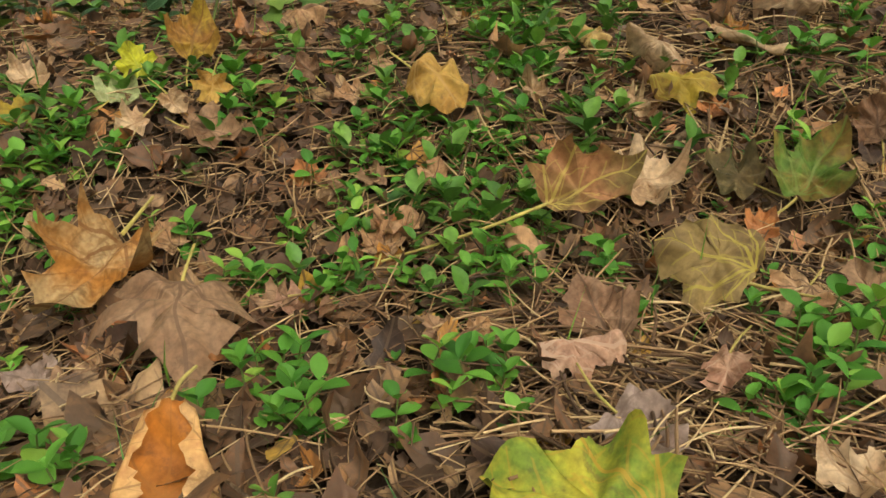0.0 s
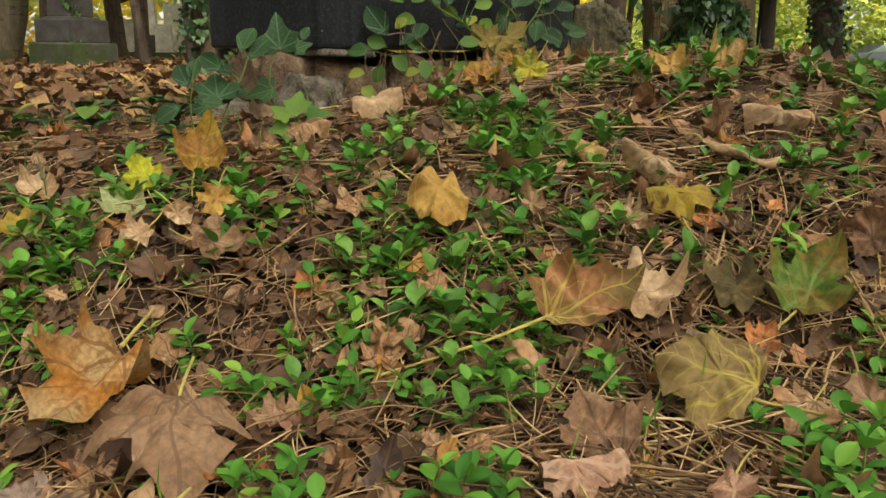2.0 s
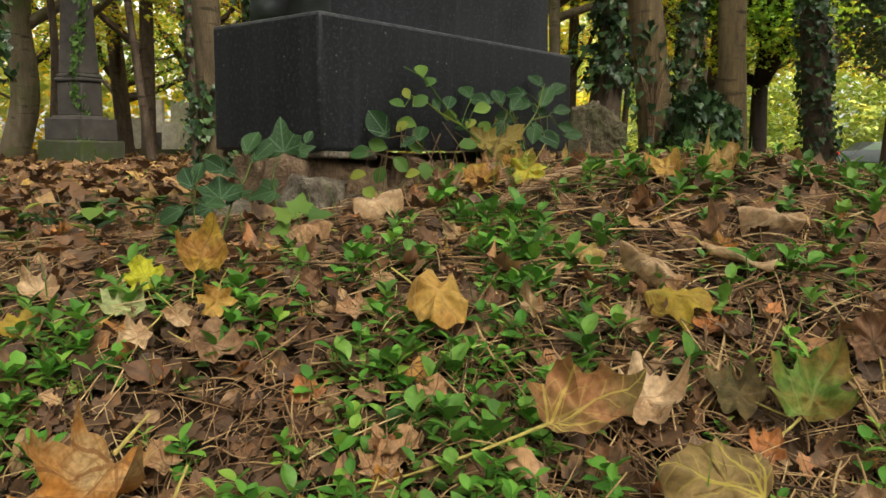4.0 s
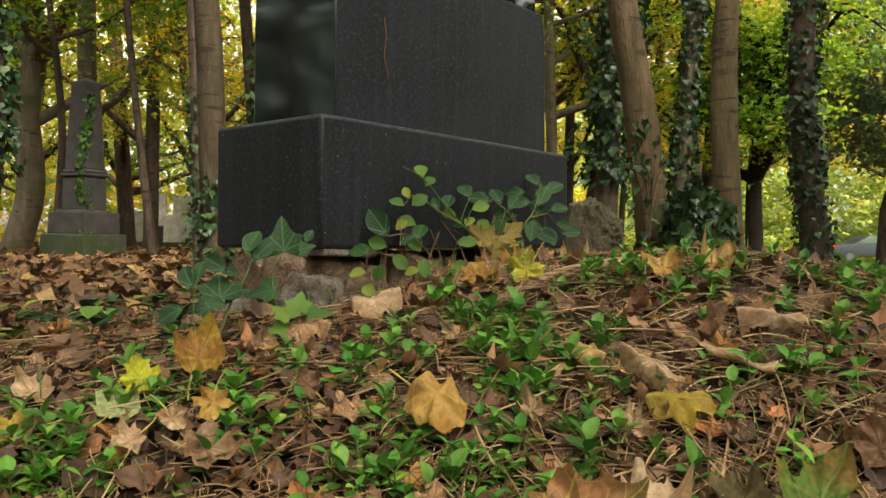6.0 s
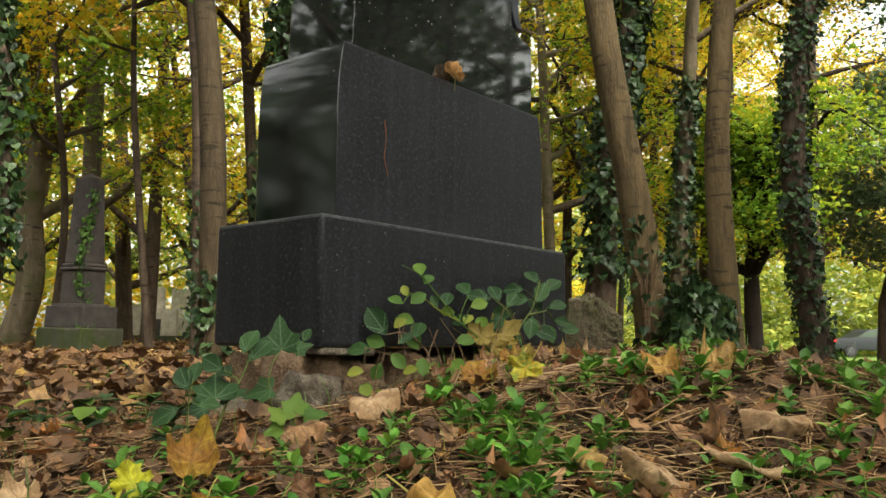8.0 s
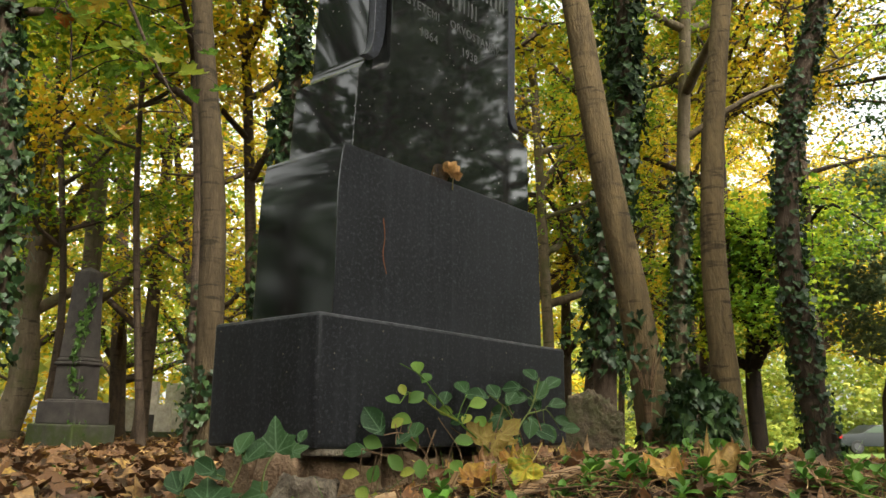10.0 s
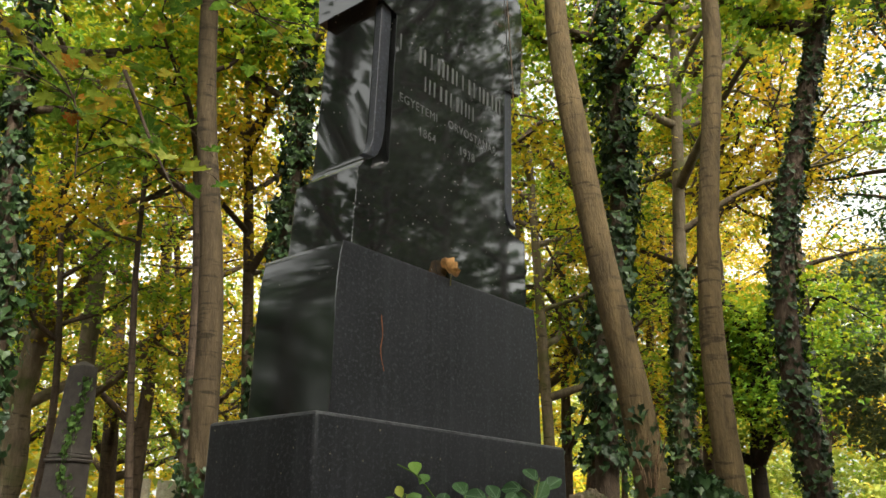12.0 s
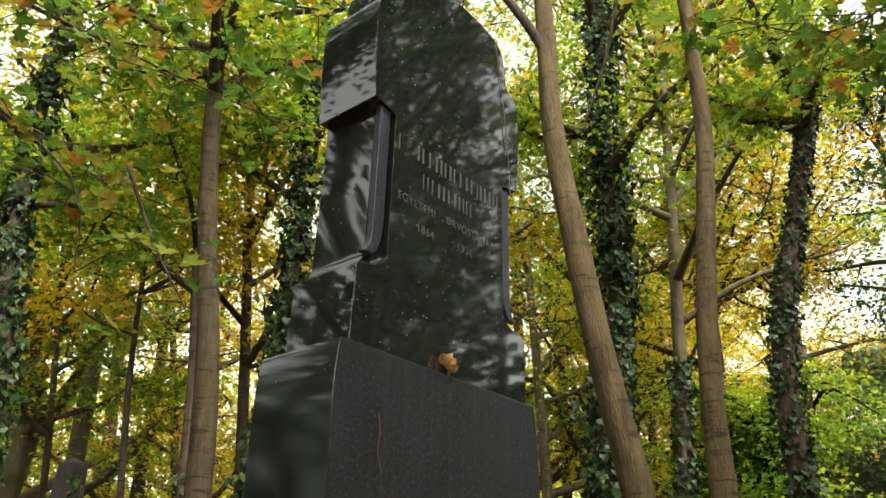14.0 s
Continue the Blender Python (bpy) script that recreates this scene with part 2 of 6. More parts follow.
M_MID = granite_material("dusty_granite", 0.30, 0.5, (0.010, 0.0104, 0.0116), (0.029, 0.0300, 0.0350), 0.24)
M_FILLET = granite_material("satin_granite", 0.25, 0.4, (0.012, 0.0125, 0.017), (0.035, 0.037, 0.048), 0.5)
M_EDGE = plain("worn_granite_edge", (0.042, 0.043, 0.046), 0.6, 0.2, var=0.6, scale=50)
M_FLANK = granite_material("glossy_flank_granite", 0.05, 0.13, (0.007, 0.0072, 0.0078), (0.016, 0.0164, 0.0172), 0.5, 0.01, 1.85)
M_POLISH = granite_material("polished_granite", 0.025, 0.06, (0.010, 0.0105, 0.0105), (0.021, 0.0218, 0.0212), 0.6, 0.006, 1.85)
M_CONCRETE = stone_material("old_mortar", (0.06, 0.045, 0.032), (0.25, 0.205, 0.155), 26, bumps=1.0)
M_BRICK = stone_material("old_brick", (0.11, 0.065, 0.04), (0.30, 0.20, 0.125), 18, bumps=1.0)
M_GREY = stone_material("grey_stone", (0.026, 0.022, 0.020), (0.065, 0.056, 0.050), 6)
M_PALE = stone_material("pale_limestone", (0.28, 0.25, 0.20), (0.52, 0.48, 0.40), 6)
M_MOSSY = stone_material("mossy_stone", (0.03, 0.028, 0.022), (0.07, 0.066, 0.05), 9, moss=(0.030, 0.042, 0.008))
M_ROCK = stone_material("mossy_rubble", (0.03, 0.022, 0.014), (0.12, 0.09, 0.058), 26, moss=(0.05, 0.048, 0.02), bumps=0.9)
M_ENGRAVED = plain("engraved_grey", (0.075, 0.08, 0.075), 0.7, var=0.25, scale=120)
M_TWIG = bark_material("twig_bark", (0.10, 0.06, 0.035), (0.26, 0.17, 0.10), 30)
GREENS = [(0.0, (0.07, 0.17, 0.018)), (0.35, (0.17, 0.31, 0.03)), (0.6, (0.35, 0.45, 0.035)), (0.82, (0.64, 0.56, 0.04)), (1.0, (0.80, 0.52, 0.04))]
GOLDS = [(0.0, (0.20, 0.30, 0.025)), (0.3, (0.45, 0.42, 0.03)), (0.6, (0.66, 0.47, 0.03)), (0.85, (0.72, 0.38, 0.03)), (1.0, (0.66, 0.26, 0.03))]
M_GREEN = leaf_material("green_crown_leaf", GREENS, trans=0.5, patch=0.5)
M_GOLD = leaf_material("golden_crown_leaf", GOLDS, trans=0.5, patch=0.5)
M_DEEP = leaf_material("deep_green_leaf", [(0.0, (0.015, 0.045, 0.012)), (0.6, (0.04, 0.10, 0.02)), (1.0, (0.10, 0.17, 0.03))], trans=0.35, patch=0.3)
# far leaves: sunlight and distance haze are put into these paler colours
M_HEDGE = leaf_material("painted_sun_haze_leaf", [(0.0, (0.16, 0.25, 0.06)), (0.4, (0.34, 0.40, 0.09)), (0.75, (0.54, 0.52, 0.11)), (1.0, (0.68, 0.50, 0.08))], trans=0.5, patch=0.5)
# darker copy of the dark bark: the trunk's shade is put into its colour
M_BARK5 = bark_material("painted_shade_bark", (0.010, 0.007, 0.005), (0.030, 0.020, 0.014), 14)
M_YEW = leaf_material("yew_needle", [(0.0, (0.06, 0.10, 0.05)), (0.6, (0.13, 0.19, 0.10)), (1.0, (0.24, 0.30, 0.16))], trans=0.3, rough=0.55)
M_SPRAY = leaf_material("near_maple_leaf", [(0.0, (0.05, 0.12, 0.018)), (0.5, (0.12, 0.21, 0.025)), (0.8, (0.22, 0.23, 0.03)), (0.93, (0.38, 0.23, 0.03)), (1.0, (0.32, 0.10, 0.02))], veins=(0.20, 0.26, 0.05), trans=0.5, vein_width=0.01)


# ---- mesh tools ----
def part(name, bm, material, parent=None, label=""):
    me = bpy.data.meshes.new(name)
    if isinstance(bm, tuple):
        me = raw_mesh(name, *bm)
    else:
        bm.to_mesh(me)
        bm.free()
    me.materials.append(material)
    ob = new(name, me)
    if parent:
        ob.parent = parent
    if label:
        ob["label"] = label
    return ob


def raw_mesh(name, verts, faces, uvs=None, smooth=False):
    """A mesh from arrays: verts (n, 3), faces (m, 3 or 4), uvs per vertex."""
    verts, faces = np.asarray(verts, np.float32), np.asarray(faces, np.int32)
    me = bpy.data.meshes.new(name)
    k = faces.shape[1]
    me.vertices.add(len(verts))
    me.vertices.foreach_set("co", verts.ravel())
    me.loops.add(faces.size)
    me.loops.foreach_set("vertex_index", faces.ravel())
    me.polygons.add(len(faces))
    me.polygons.foreach_set("loop_start", np.arange(0, faces.size, k, dtype=np.int32))
    if uvs is not None:
        lay = me.uv_layers.new(name="UVMap")
        lay.data.foreach_set("uv", np.asarray(uvs, np.float32)[faces.ravel()].ravel())
    me.update(calc_edges=True)
    me.polygons.foreach_set("use_smooth", np.full(len(faces), smooth))
    return me


def thing(name, label, category, group="", at=(0, 0, 0), kind=""):
    return tagged(_placed(new(name), at), label, category, group, kind)


def _placed(ob, at):
    ob.location = at
    return ob


def tube(points, radii, sides=8, wob=0.0, seed=0, cap=True):
    """A tapering tube along points, as (verts, quads)."""
    pts = np.asarray(points, float)
    n = len(pts)
    d = np.gradient(pts, axis=0)
    d /= np.linalg.norm(d, axis=1)[:, None] + 1e-9
    ref = np.array([1.0, 0, 0]) if abs(d[0][0]) < 0.8 else np.array([0, 1.0, 0])
    a = np.cross(d, ref)
    a /= np.linalg.norm(a, axis=1)[:, None] + 1e-9
    b = np.cross(d, a)
    ang = np.linspace(0, 2 * np.pi, sides, endpoint=False)
    rr = np.asarray(radii, float)[:, None] * np.ones((1, sides))
    if wob:
        rs = np.random.RandomState(seed)
        ph = rs.rand(3) * 6.28
        zz = np.arange(n)[:, None]
        rr = rr * (1 + wob * (np.sin(2 * ang + ph[0] + 0.5 * zz) + 0.7 * np.sin(3 * ang + ph[1] - 0.3 * zz) + 0.5 * rs.randn(n, sides)))
    v = pts[:, None] + rr[..., None] * (np.cos(ang)[None, :, None] * a[:, None] + np.sin(ang)[None, :, None] * b[:, None])
    i, j = np.meshgrid(np.arange(n - 1), np.arange(sides), indexing="ij")
    j2 = (j + 1) % sides
    f = np.stack([i * sides + j, i * sides + j2, (i + 1) * sides + j2, (i + 1) * sides + j], -1).reshape(-1, 4)
    return v.reshape(-1, 3), f


def join(parts):
    vs, fs, n = [], [], 0
    for v, f in parts:
        vs.append(v)
        fs.append(np.asarray(f) + n)
        n += len(v)
    return np.concatenate(vs), np.concatenate(fs)


def curve_pts(keys, n):
    """n points along a smooth path through a few keys."""
    k = np.asarray(keys, float)
    s = np.concatenate([[0], np.cumsum(np.linalg.norm(np.diff(k, axis=0), axis=1))])
    m = np.gradient(k, s, axis=0)
    t = np.linspace(0, s[-1], n)
    i = np.clip(np.searchsorted(s, t, "right") - 1, 0, len(s) - 2)
    h = (s[i + 1] - s[i])[:, None]
    x = ((t - s[i])[:, None]) / h
    return (2 * x**3 - 3 * x**2 + 1) * k[i] + (x**3 - 2 * x**2 + x) * h * m[i] + (-2 * x**3 + 3 * x**2) * k[i + 1] + (x**3 - x**2) * h * m[i + 1]


HALF_MAPLE = [(0.0, 0.0), (0.10, -0.07), (0.24, -0.05), (0.42, -0.12), (0.38, 0.02), (0.32, 0.11), (0.46, 0.17), (0.64, 0.30), (0.53, 0.36), (0.50, 0.46), (0.38, 0.42), (0.25, 0.44), (0.27, 0.58), (0.36, 0.68), (0.22, 0.72), (0.12, 0.86)]


def maple_outline(fine=1):
    half = HALF_MAPLE + [(0.0, 1.0)]
    pts = half + [(-x, y) for x, y in half[-2:0:-1]]
    out = []
    for i, p in enumerate(pts):
        q = pts[(i + 1) % len(pts)]
        out += [tuple(np.array(p) * (1 - k / fine) + np.array(q) * k / fine) for k in range(fine)]
    return np.array(out)


def leaf_template(outline, rings=(0.5, 1.0), centre=(0.0, 0.28)):
    """Rings of scaled outline round a centre: (xy verts, triangles)."""
    c = np.array(centre)
    n = len(outline)
    v = [c[None]] + [c + (outline - c) * r for r in rings]
    f = [(0, 1 + i, 1 + (i + 1) % n) for i in range(n)]
    for r in range(len(rings) - 1):
        a, b = 1 + r * n, 1 + (r + 1) * n
        for i in range(n):
            j = (i + 1) % n
            f += [(a + i, b + i, b + j), (a + i, b + j, a + j)]
    return np.concatenate(v), np.array(f)


def leaf_uv(xy):
    return np.stack([xy[:, 0] * 0.7 + 0.5, xy[:, 1] * 0.7 + 0.15], 1)


def scatter(template, faces, pos, rot, size, uv=None, shear=None):
    """Copies of a template (k, 3) at pos (n, 3), turned by rot (n, 3, 3), scaled by size (n,): arrays for raw_mesh."""
    n, k = len(pos), template.shape[-2]
    t = template if template.ndim == 3 else np.broadcast_to(template, (n, k, 3))
    v = np.einsum("nij,nkj->nki", rot, t) * np.asarray(size)[:, None, None] + pos[:, None]
    f = faces[None] + (np.arange(n) * k)[:, None, None]
    u = np.broadcast_to(uv, (n, k, 2)).reshape(-1, 2) if uv is not None else None
    return v.reshape(-1, 3), f.reshape(-1, faces.shape[1]), u


def turns(yaw, pitch, roll):
    cz, sz, cx, sx, cy, sy = np.cos(yaw), np.sin(yaw), np.cos(pitch), np.sin(pitch), np.cos(roll), np.sin(roll)
    o, i = np.zeros_like(cz), np.ones_like(cz)
    Z = np.stack([cz, -sz, o, sz, cz, o, o, o, i], -1).reshape(-1, 3, 3)
    X = np.stack([i, o, o, o, cx, -sx, o, sx, cx], -1).reshape(-1, 3, 3)
    Y = np.stack([cy, o, sy, o, i, o, -sy, o, cy], -1).reshape(-1, 3, 3)
    return Z @ X @ Y


SIMPLE = np.array([(0, 0), (0.42, -0.06), (0.30, 0.14), (0.58, 0.34), (0.24, 0.46), (0.0, 1.0), (-0.24, 0.46), (-0.58, 0.34), (-0.30, 0.14), (-0.42, -0.06)])
SIMPLE3 = np.concatenate([SIMPLE, np.array([[0], [0.12], [0.02], [-0.10], [0.03], [-0.16], [0.03], [-0.10], [0.02], [0.12]])], 1)
SIMPLE_F = np.array([(0, 1, 2), (0, 2, 4), (2, 3, 4), (0, 4, 6), (4, 5, 6), (0, 6, 8), (6, 7, 8), (0, 8, 9)])
LITE3 = np.array([(0, 0, 0), (0.52, 0.16, -0.08), (0.22, 0.50, 0.05), (0.0, 1.0, -0.14), (-0.24, 0.48, 0.05), (-0.50, 0.14, -0.08)])
LITE_F = np.array([(0, 1, 2), (0, 2, 4), (2, 3, 4), (0, 4, 5)])
IVY2 = np.array([(0, 0), (0.42, -0.12), (0.5, 0.28), (0.2, 0.5), (0, 1), (-0.2, 0.5), (-0.5, 0.28), (-0.42, -0.12)])
IVY3 = np.concatenate([IVY2, np.array([[0.0], [-0.05], [-0.06], [0.04], [-0.12], [0.04], [-0.06], [-0.05]])], 1)
IVY_F = np.array([(0, 1, 2), (0, 2, 3), (0, 3, 5), (3, 4, 5), (0, 5, 6), (0, 6, 7)])


def ground_height(x, y):
    x, y = np.asarray(x, float), np.asarray(y, float)
    h = 0.13 + 0.155 * np.exp(-(((x - 0.45) / np.where(x < 0.45, 0.68, 0.48)) ** 2) - ((y - 1.5) / np.where(y < 1.5, 0.45, 0.8)) ** 2)
    near = 1 / (1 + np.exp(np.clip((y - 0.78) / 0.07, -50, 50)))
    h = h - 0.125 * near
    h = h - 0.10 * np.clip(-x, 0, 0.6) * np.exp(-(((y - 0.7) / 0.35) ** 2))
    h = h + 0.012 * np.sin(5 * x + 1) * np.sin(4 * y) * np.exp(-((y - 1) ** 2) / 4)
    h = h + 0.03 * np.sin(0.7 * x + 0.4) * np.sin(0.6 * y) * np.clip((np.hypot(x, y) - 3) / 4, 0, 1)
    far = np.clip(np.hypot(x, y) - 6, 0, 26)
    return h - 0.027 * far * np.clip((x + 0.5) / 5, 0, 1) * np.clip(y / 4, 0, 1)


# ---- ground ----
def build_ground():
    s = np.linspace(-1, 1, 361)
    gx = np.sinh(s * 8.4) * 0.18
    gy = np.sinh(s * 8.4) * 0.18 + 0.95
    X, Y = np.meshgrid(gx, gy, indexing="ij")
    Z = ground_height(X, Y)
    rs = np.random.RandomState(4)
    Z += rs.randn(*Z.shape) * 0.0025 * (np.hypot(X, Y - 1) < 4)
    v = np.stack([X, Y, Z], -1).reshape(-1, 3)
    n = len(s)
    i, j = np.meshgrid(np.arange(n - 1), np.arange(n - 1), indexing="ij")
    f = np.stack([i * n + j, (i + 1) * n + j, (i + 1) * n + j + 1, i * n + j + 1], -1).reshape(-1, 4)
    ob = part("ground", (v, f, None, True), M_GROUND)
    tagged(ob, "dark woodland soil under leaf litter, rising to a low mound", "ground", kind="structure")


build_ground()

# ---- monument ----
FRONT = radians(50.5)
MON = Matrix.Translation((-0.207, 1.444, 0.0)) @ Matrix.Rotation(FRONT, 4, "Z")


def prism(outline, v0, v1, bevel=0.004, shear=0.0, z0=0.0, segs=2, only=None):
    """An outline in (u, z), extruded in depth from v0 to v1; only: bevel the rim at that depth alone."""
    bm = bmesh.new()
    ring = [bm.verts.new((u + shear * (z - z0), v0, z)) for u, z in outline]
    face = bm.faces.new(ring)
    r = bmesh.ops.extrude_face_region(bm, geom=[face])
    bmesh.ops.translate(bm, vec=(0, v1 - v0, 0), verts=[g for g in r["geom"] if isinstance(g, bmesh.types.BMVert)])
    bmesh.ops.recalc_face_normals(bm, faces=bm.faces)
    if bevel:
        sharp = [e for e in bm.edges if len(e.link_faces) == 2 and e.calc_face_angle() > 0.5]
        if only is not None:
            sharp = [e for e in sharp if all(abs(v.co.y - only) < 1e-5 for v in e.verts)]
        bmesh.ops.bevel(bm, geom=sharp, offset=bevel, segments=segs, profile=0.5, affect="EDGES", clamp_overlap=True)
    for f in bm.faces:
        f.smooth = True
    for e in bm.edges:
        e.smooth = len(e.link_faces) == 2 and e.calc_face_angle() < 0.38
    return bm


def mirrored(half, c):
    """Left half from bottom to top, distances from the middle line."""
    return [(c - d, z) for d, z in half] + [(c + d, z) for d, z in reversed(half)]


def build_monument():
    mon = thing("gravestone", "tall black granite gravestone on a stepped base, weathered and polished", "gravestone")
    mon.matrix_world = MON
    c = 0.405
    # base block with a slightly domed, worn upper edge
    bm = prism(mirrored([(0.405, 0.305), (0.405, 0.536)], c), 0.0, 0.30, 0.007)
    ob = part("base_block", bm, M_BASE, mon, "wide matt black granite base block")
    ob.data.materials.append(M_EDGE)
    for p in ob.data.polygons:
        p.material_index = int(max(abs(c) for c in p.normal) < 0.96 and p.center.z > 0.5)
    # middle block, sides drawn in towards the top
    side = [(0.347, 0.537), (0.345, 0.62)] + [(0.345 - 0.013 * ((z - 0.68) / 0.19) ** 3, z) for z in np.linspace(0.69, 0.870, 15)]
    bm = prism(mirrored(side, c), 0.03, 0.262, 0.0025)
    ob = part("middle_block", bm, M_MID, mon, "dull black granite middle block with curved glossy flanks")
    ob.data.materials.append(M_FLANK)
    for p in ob.data.polygons:
        p.material_index = int(abs(p.normal.x) > 0.6)
    # the pillar: wide foot, narrow shaft with a coved shoulder, bulging head with a narrower round top
    head = [(0.286, 1.474), (0.292, 1.54), (0.297, 1.62), (0.299, 1.70), (0.297, 1.75), (0.290, 1.775), (0.276, 1.790), (0.258, 1.798), (0.244, 1.812), (0.238, 1.835), (0.234, 1.88), (0.226, 1.918), (0.207, 1.944), (0.178, 1.960), (0.12, 1.972), (0.05, 1.977)]
    cove = [(0.302 - 0.042 * math.sin(a), 1.045 + 0.05 * (1 - math.cos(a))) for a in np.linspace(0, math.pi / 2, 9)]
    half = [(0.306, 0.872), (0.302, 1.04)] + cove[1:] + [(0.258, 1.25), (0.258, 1.474)] + head
    bm = prism(mirrored(half, c), 0.0615, 0.225, 0.003, 0.035, 0.87, only=0.225)
    part("pillar", bm, M_POLISH, mon, "polished black granite pillar with a rounded head")
    cove2 = [(0.302 - 0.088 * math.sin(a), 1.045 + 0.045 * (1 - math.cos(a))) for a in np.linspace(0, math.pi / 2, 9)]
    half = [(0.306, 0.872), (0.302, 1.04)] + cove2[1:] + [(0.214, 1.25), (0.214, 1.455), (0.222, 1.462)] + head
    bm = prism(mirrored(half, c), 0.036, 0.0615, 0.0004, 0.035, 0.87, only=0.036)
    part("front_panel", bm, M_POLISH, mon, "polished black granite front panel")
    # satin fillet in the notch on either side, flaring at its foot, with a groove beside the panel
    for s in (-1, 1):
        flare = [(0.257 + 0.030 * (1 - math.sin(a)), 1.078 + 0.06 * (1 - math.cos(a))) for a in np.linspace(0.15, math.pi / 2, 7)]
        ring = flare + [(0.257, 1.472), (0.224, 1.472), (0.224, 1.16), (0.229, 1.12), (0.240, 1.092), (0.252, 1.080)]
        bm = prism([(c + s * d, z) for d, z in ring], 0.044, 0.0612, 0.002, 0.035, 0.87)
        part("fillet", bm, M_FILLET, mon, "satin grey granite fillet")
    # worn inscription: plain bars for the name, cut letters below it
    rs = random.Random(3)
    for z, h, spans in ((1.372, 0.043, [(0.205, 0.235), (0.272, 0.605)]), (1.303, 0.040, [(0.295, 0.500)])):
        for a, b in spans:
            u = a
            while u < b - 0.008:
                w = h * rs.choice((0.11, 0.14, 0.18))
                z1 = z + h
                bm = prism([(u, z), (u, z1), (u + w, z1), (u + w, z)], 0.0352, 0.0372, 0, 0.035, 0.87)
                part("inscription_bar", bm, M_ENGRAVED, mon)
                u += w + h * rs.choice((0.22, 0.3, 0.45))
    for words, u, z, h in (("EGYETEMI", 0.212, 1.243, 0.022), ("ORVOSTAN\u00c1R", 0.384, 1.247, 0.022), ("1864", 0.280, 1.184, 0.023), ("1938", 0.428, 1.192, 0.023)):
        cu = bpy.data.curves.new("lettering", "FONT")
        cu.body, cu.size, cu.extrude, cu.space_character = words, h * 1.35, 0.0006, 1.15
        cu.materials.append(M_ENGRAVED)
        ob = new("lettering", cu)
        ob.parent = mon
        ob.matrix_local = pose(u + 0.035 * (z - 0.87), 0.0356, z, 90)
        ob.scale = (0.90, 1, 1)


build_monument()


def rough_block(size, seed, amount=0.012, cuts=3):
    bm = bmesh.new()
    bmesh.ops.create_cube(bm, size=1.0)
    bmesh.ops.subdivide_edges(bm, edges=bm.edges, cuts=cuts, use_grid_fill=True)
    for v in bm.verts:
        co = v.co.copy()
        v.co = Vector((co.x * size[0], co.y * size[1], co.z * size[2]))
        at = v.co + Vector((seed, seed * 2.3, 0))
        v.co += noise.noise_vector(at * 9) * amount + noise.noise_vector(at * 34) * amount * 0.35 + noise.noise_vector(at * 80) * amount * 0.15
        r = Vector((co.x, co.y, co.z))
        if sum(abs(k) > 0.49 for k in r) >= 2:
            v.co *= 0.975
    for f in bm.faces:
        f.smooth = True
    return bm


def build_footing():
    foot = thing("footing", "crumbling brick and mortar footing under the gravestone", "footing")
    foot.matrix_world = MON
    ob = part("mortar_core", rough_block((0.66, 0.15, 0.22), 1, 0.02, 6), M_CONCRETE, foot)
    ob.location = (0.43, 0.20, 0.19)
    spots = [(0.105, 0.055, 0.245, 0.15, 0.07, 0.075, 2, 3), (0.27, 0.05, 0.25, 0.15, 0.07, 0.08, -3, 4), (0.03, 0.10, 0.25, 0.065, 0.09, 0.085, 8, 5), (0.04, 0.21, 0.25, 0.07, 0.10, 0.08, -5, 6), (0.43, 0.055, 0.25, 0.14, 0.07, 0.07, 3, 7), (0.6, 0.055, 0.25, 0.15, 0.07, 0.07, 0, 8)]
    for u, v, z, a, b, h, turn, sd in spots:
        ob = part("brick", rough_block((a * 0.93, b, h * 0.93), sd, 0.02, 6), M_BRICK, foot)
        ob.matrix_local = pose(u, v, z, 0, turn * 0.4, turn)
    for u, v, z, a, b, h, turn, sd in [(0.16, 0.005, 0.20, 0.085, 0.06, 0.055, 14, 16), (0.31, 0.0, 0.205, 0.10, 0.06, 0.05, -9, 17), (0.005, 0.03, 0.215, 0.07, 0.07, 0.07, 20, 18), (0.08, -0.02, 0.15, 0.11, 0.06, 0.06, -16, 19), (0.02, 0.02, 0.12, 0.24, 0.12, 0.12, -4, 15), (0.06, 0.03, 0.165, 0.22, 0.09, 0.09, 5, 11), (0.26, 0.03, 0.175, 0.20, 0.09, 0.08, -6, 12), (0.0, 0.16, 0.16, 0.10, 0.20, 0.10, 4, 13), (0.47, 0.04, 0.18, 0.2, 0.09, 0.09, 2, 14)]:
        ob = part("stone", rough_block((a, b, h), sd, 0.04, 7), M_CONCRETE, foot)
        ob.matrix_local = pose(u, v, z, 3, turn, turn)
    ob = part("slate", rough_block((0.13, 0.06, 0.012), 21, 0.004, 3), M_CONCRETE, foot, "pale levelling slip under the base")
    ob.matrix_local = pose(0.075, 0.03, 0.2975, 0, 3, 0)


build_footing()


# ---- far monuments ----
def box_bm(a, b, z0, z1, taper=1.0, bevel=0.01):
    bm = bmesh.new()
    lo = [bm.verts.new((x * a / 2, y * b / 2, z0)) for x, y in ((-1, -1), (1, -1), (1, 1), (-1, 1))]
    hi = [bm.verts.new((x * a / 2 * taper, y * b / 2 * taper, z1)) for x, y in ((-1, -1), (1, -1), (1, 1), (-1, 1))]
    bm.faces.new(lo[::-1])
    bm.faces.new(hi)
    for i in range(4):
        bm.faces.new((lo[i], lo[(i + 1) % 4], hi[(i + 1) % 4], hi[i]))
    bmesh.ops.bevel(bm, geom=list(bm.edges), offset=bevel, segments=2, profile=0.5, affect="EDGES", clamp_overlap=True)
    return bm


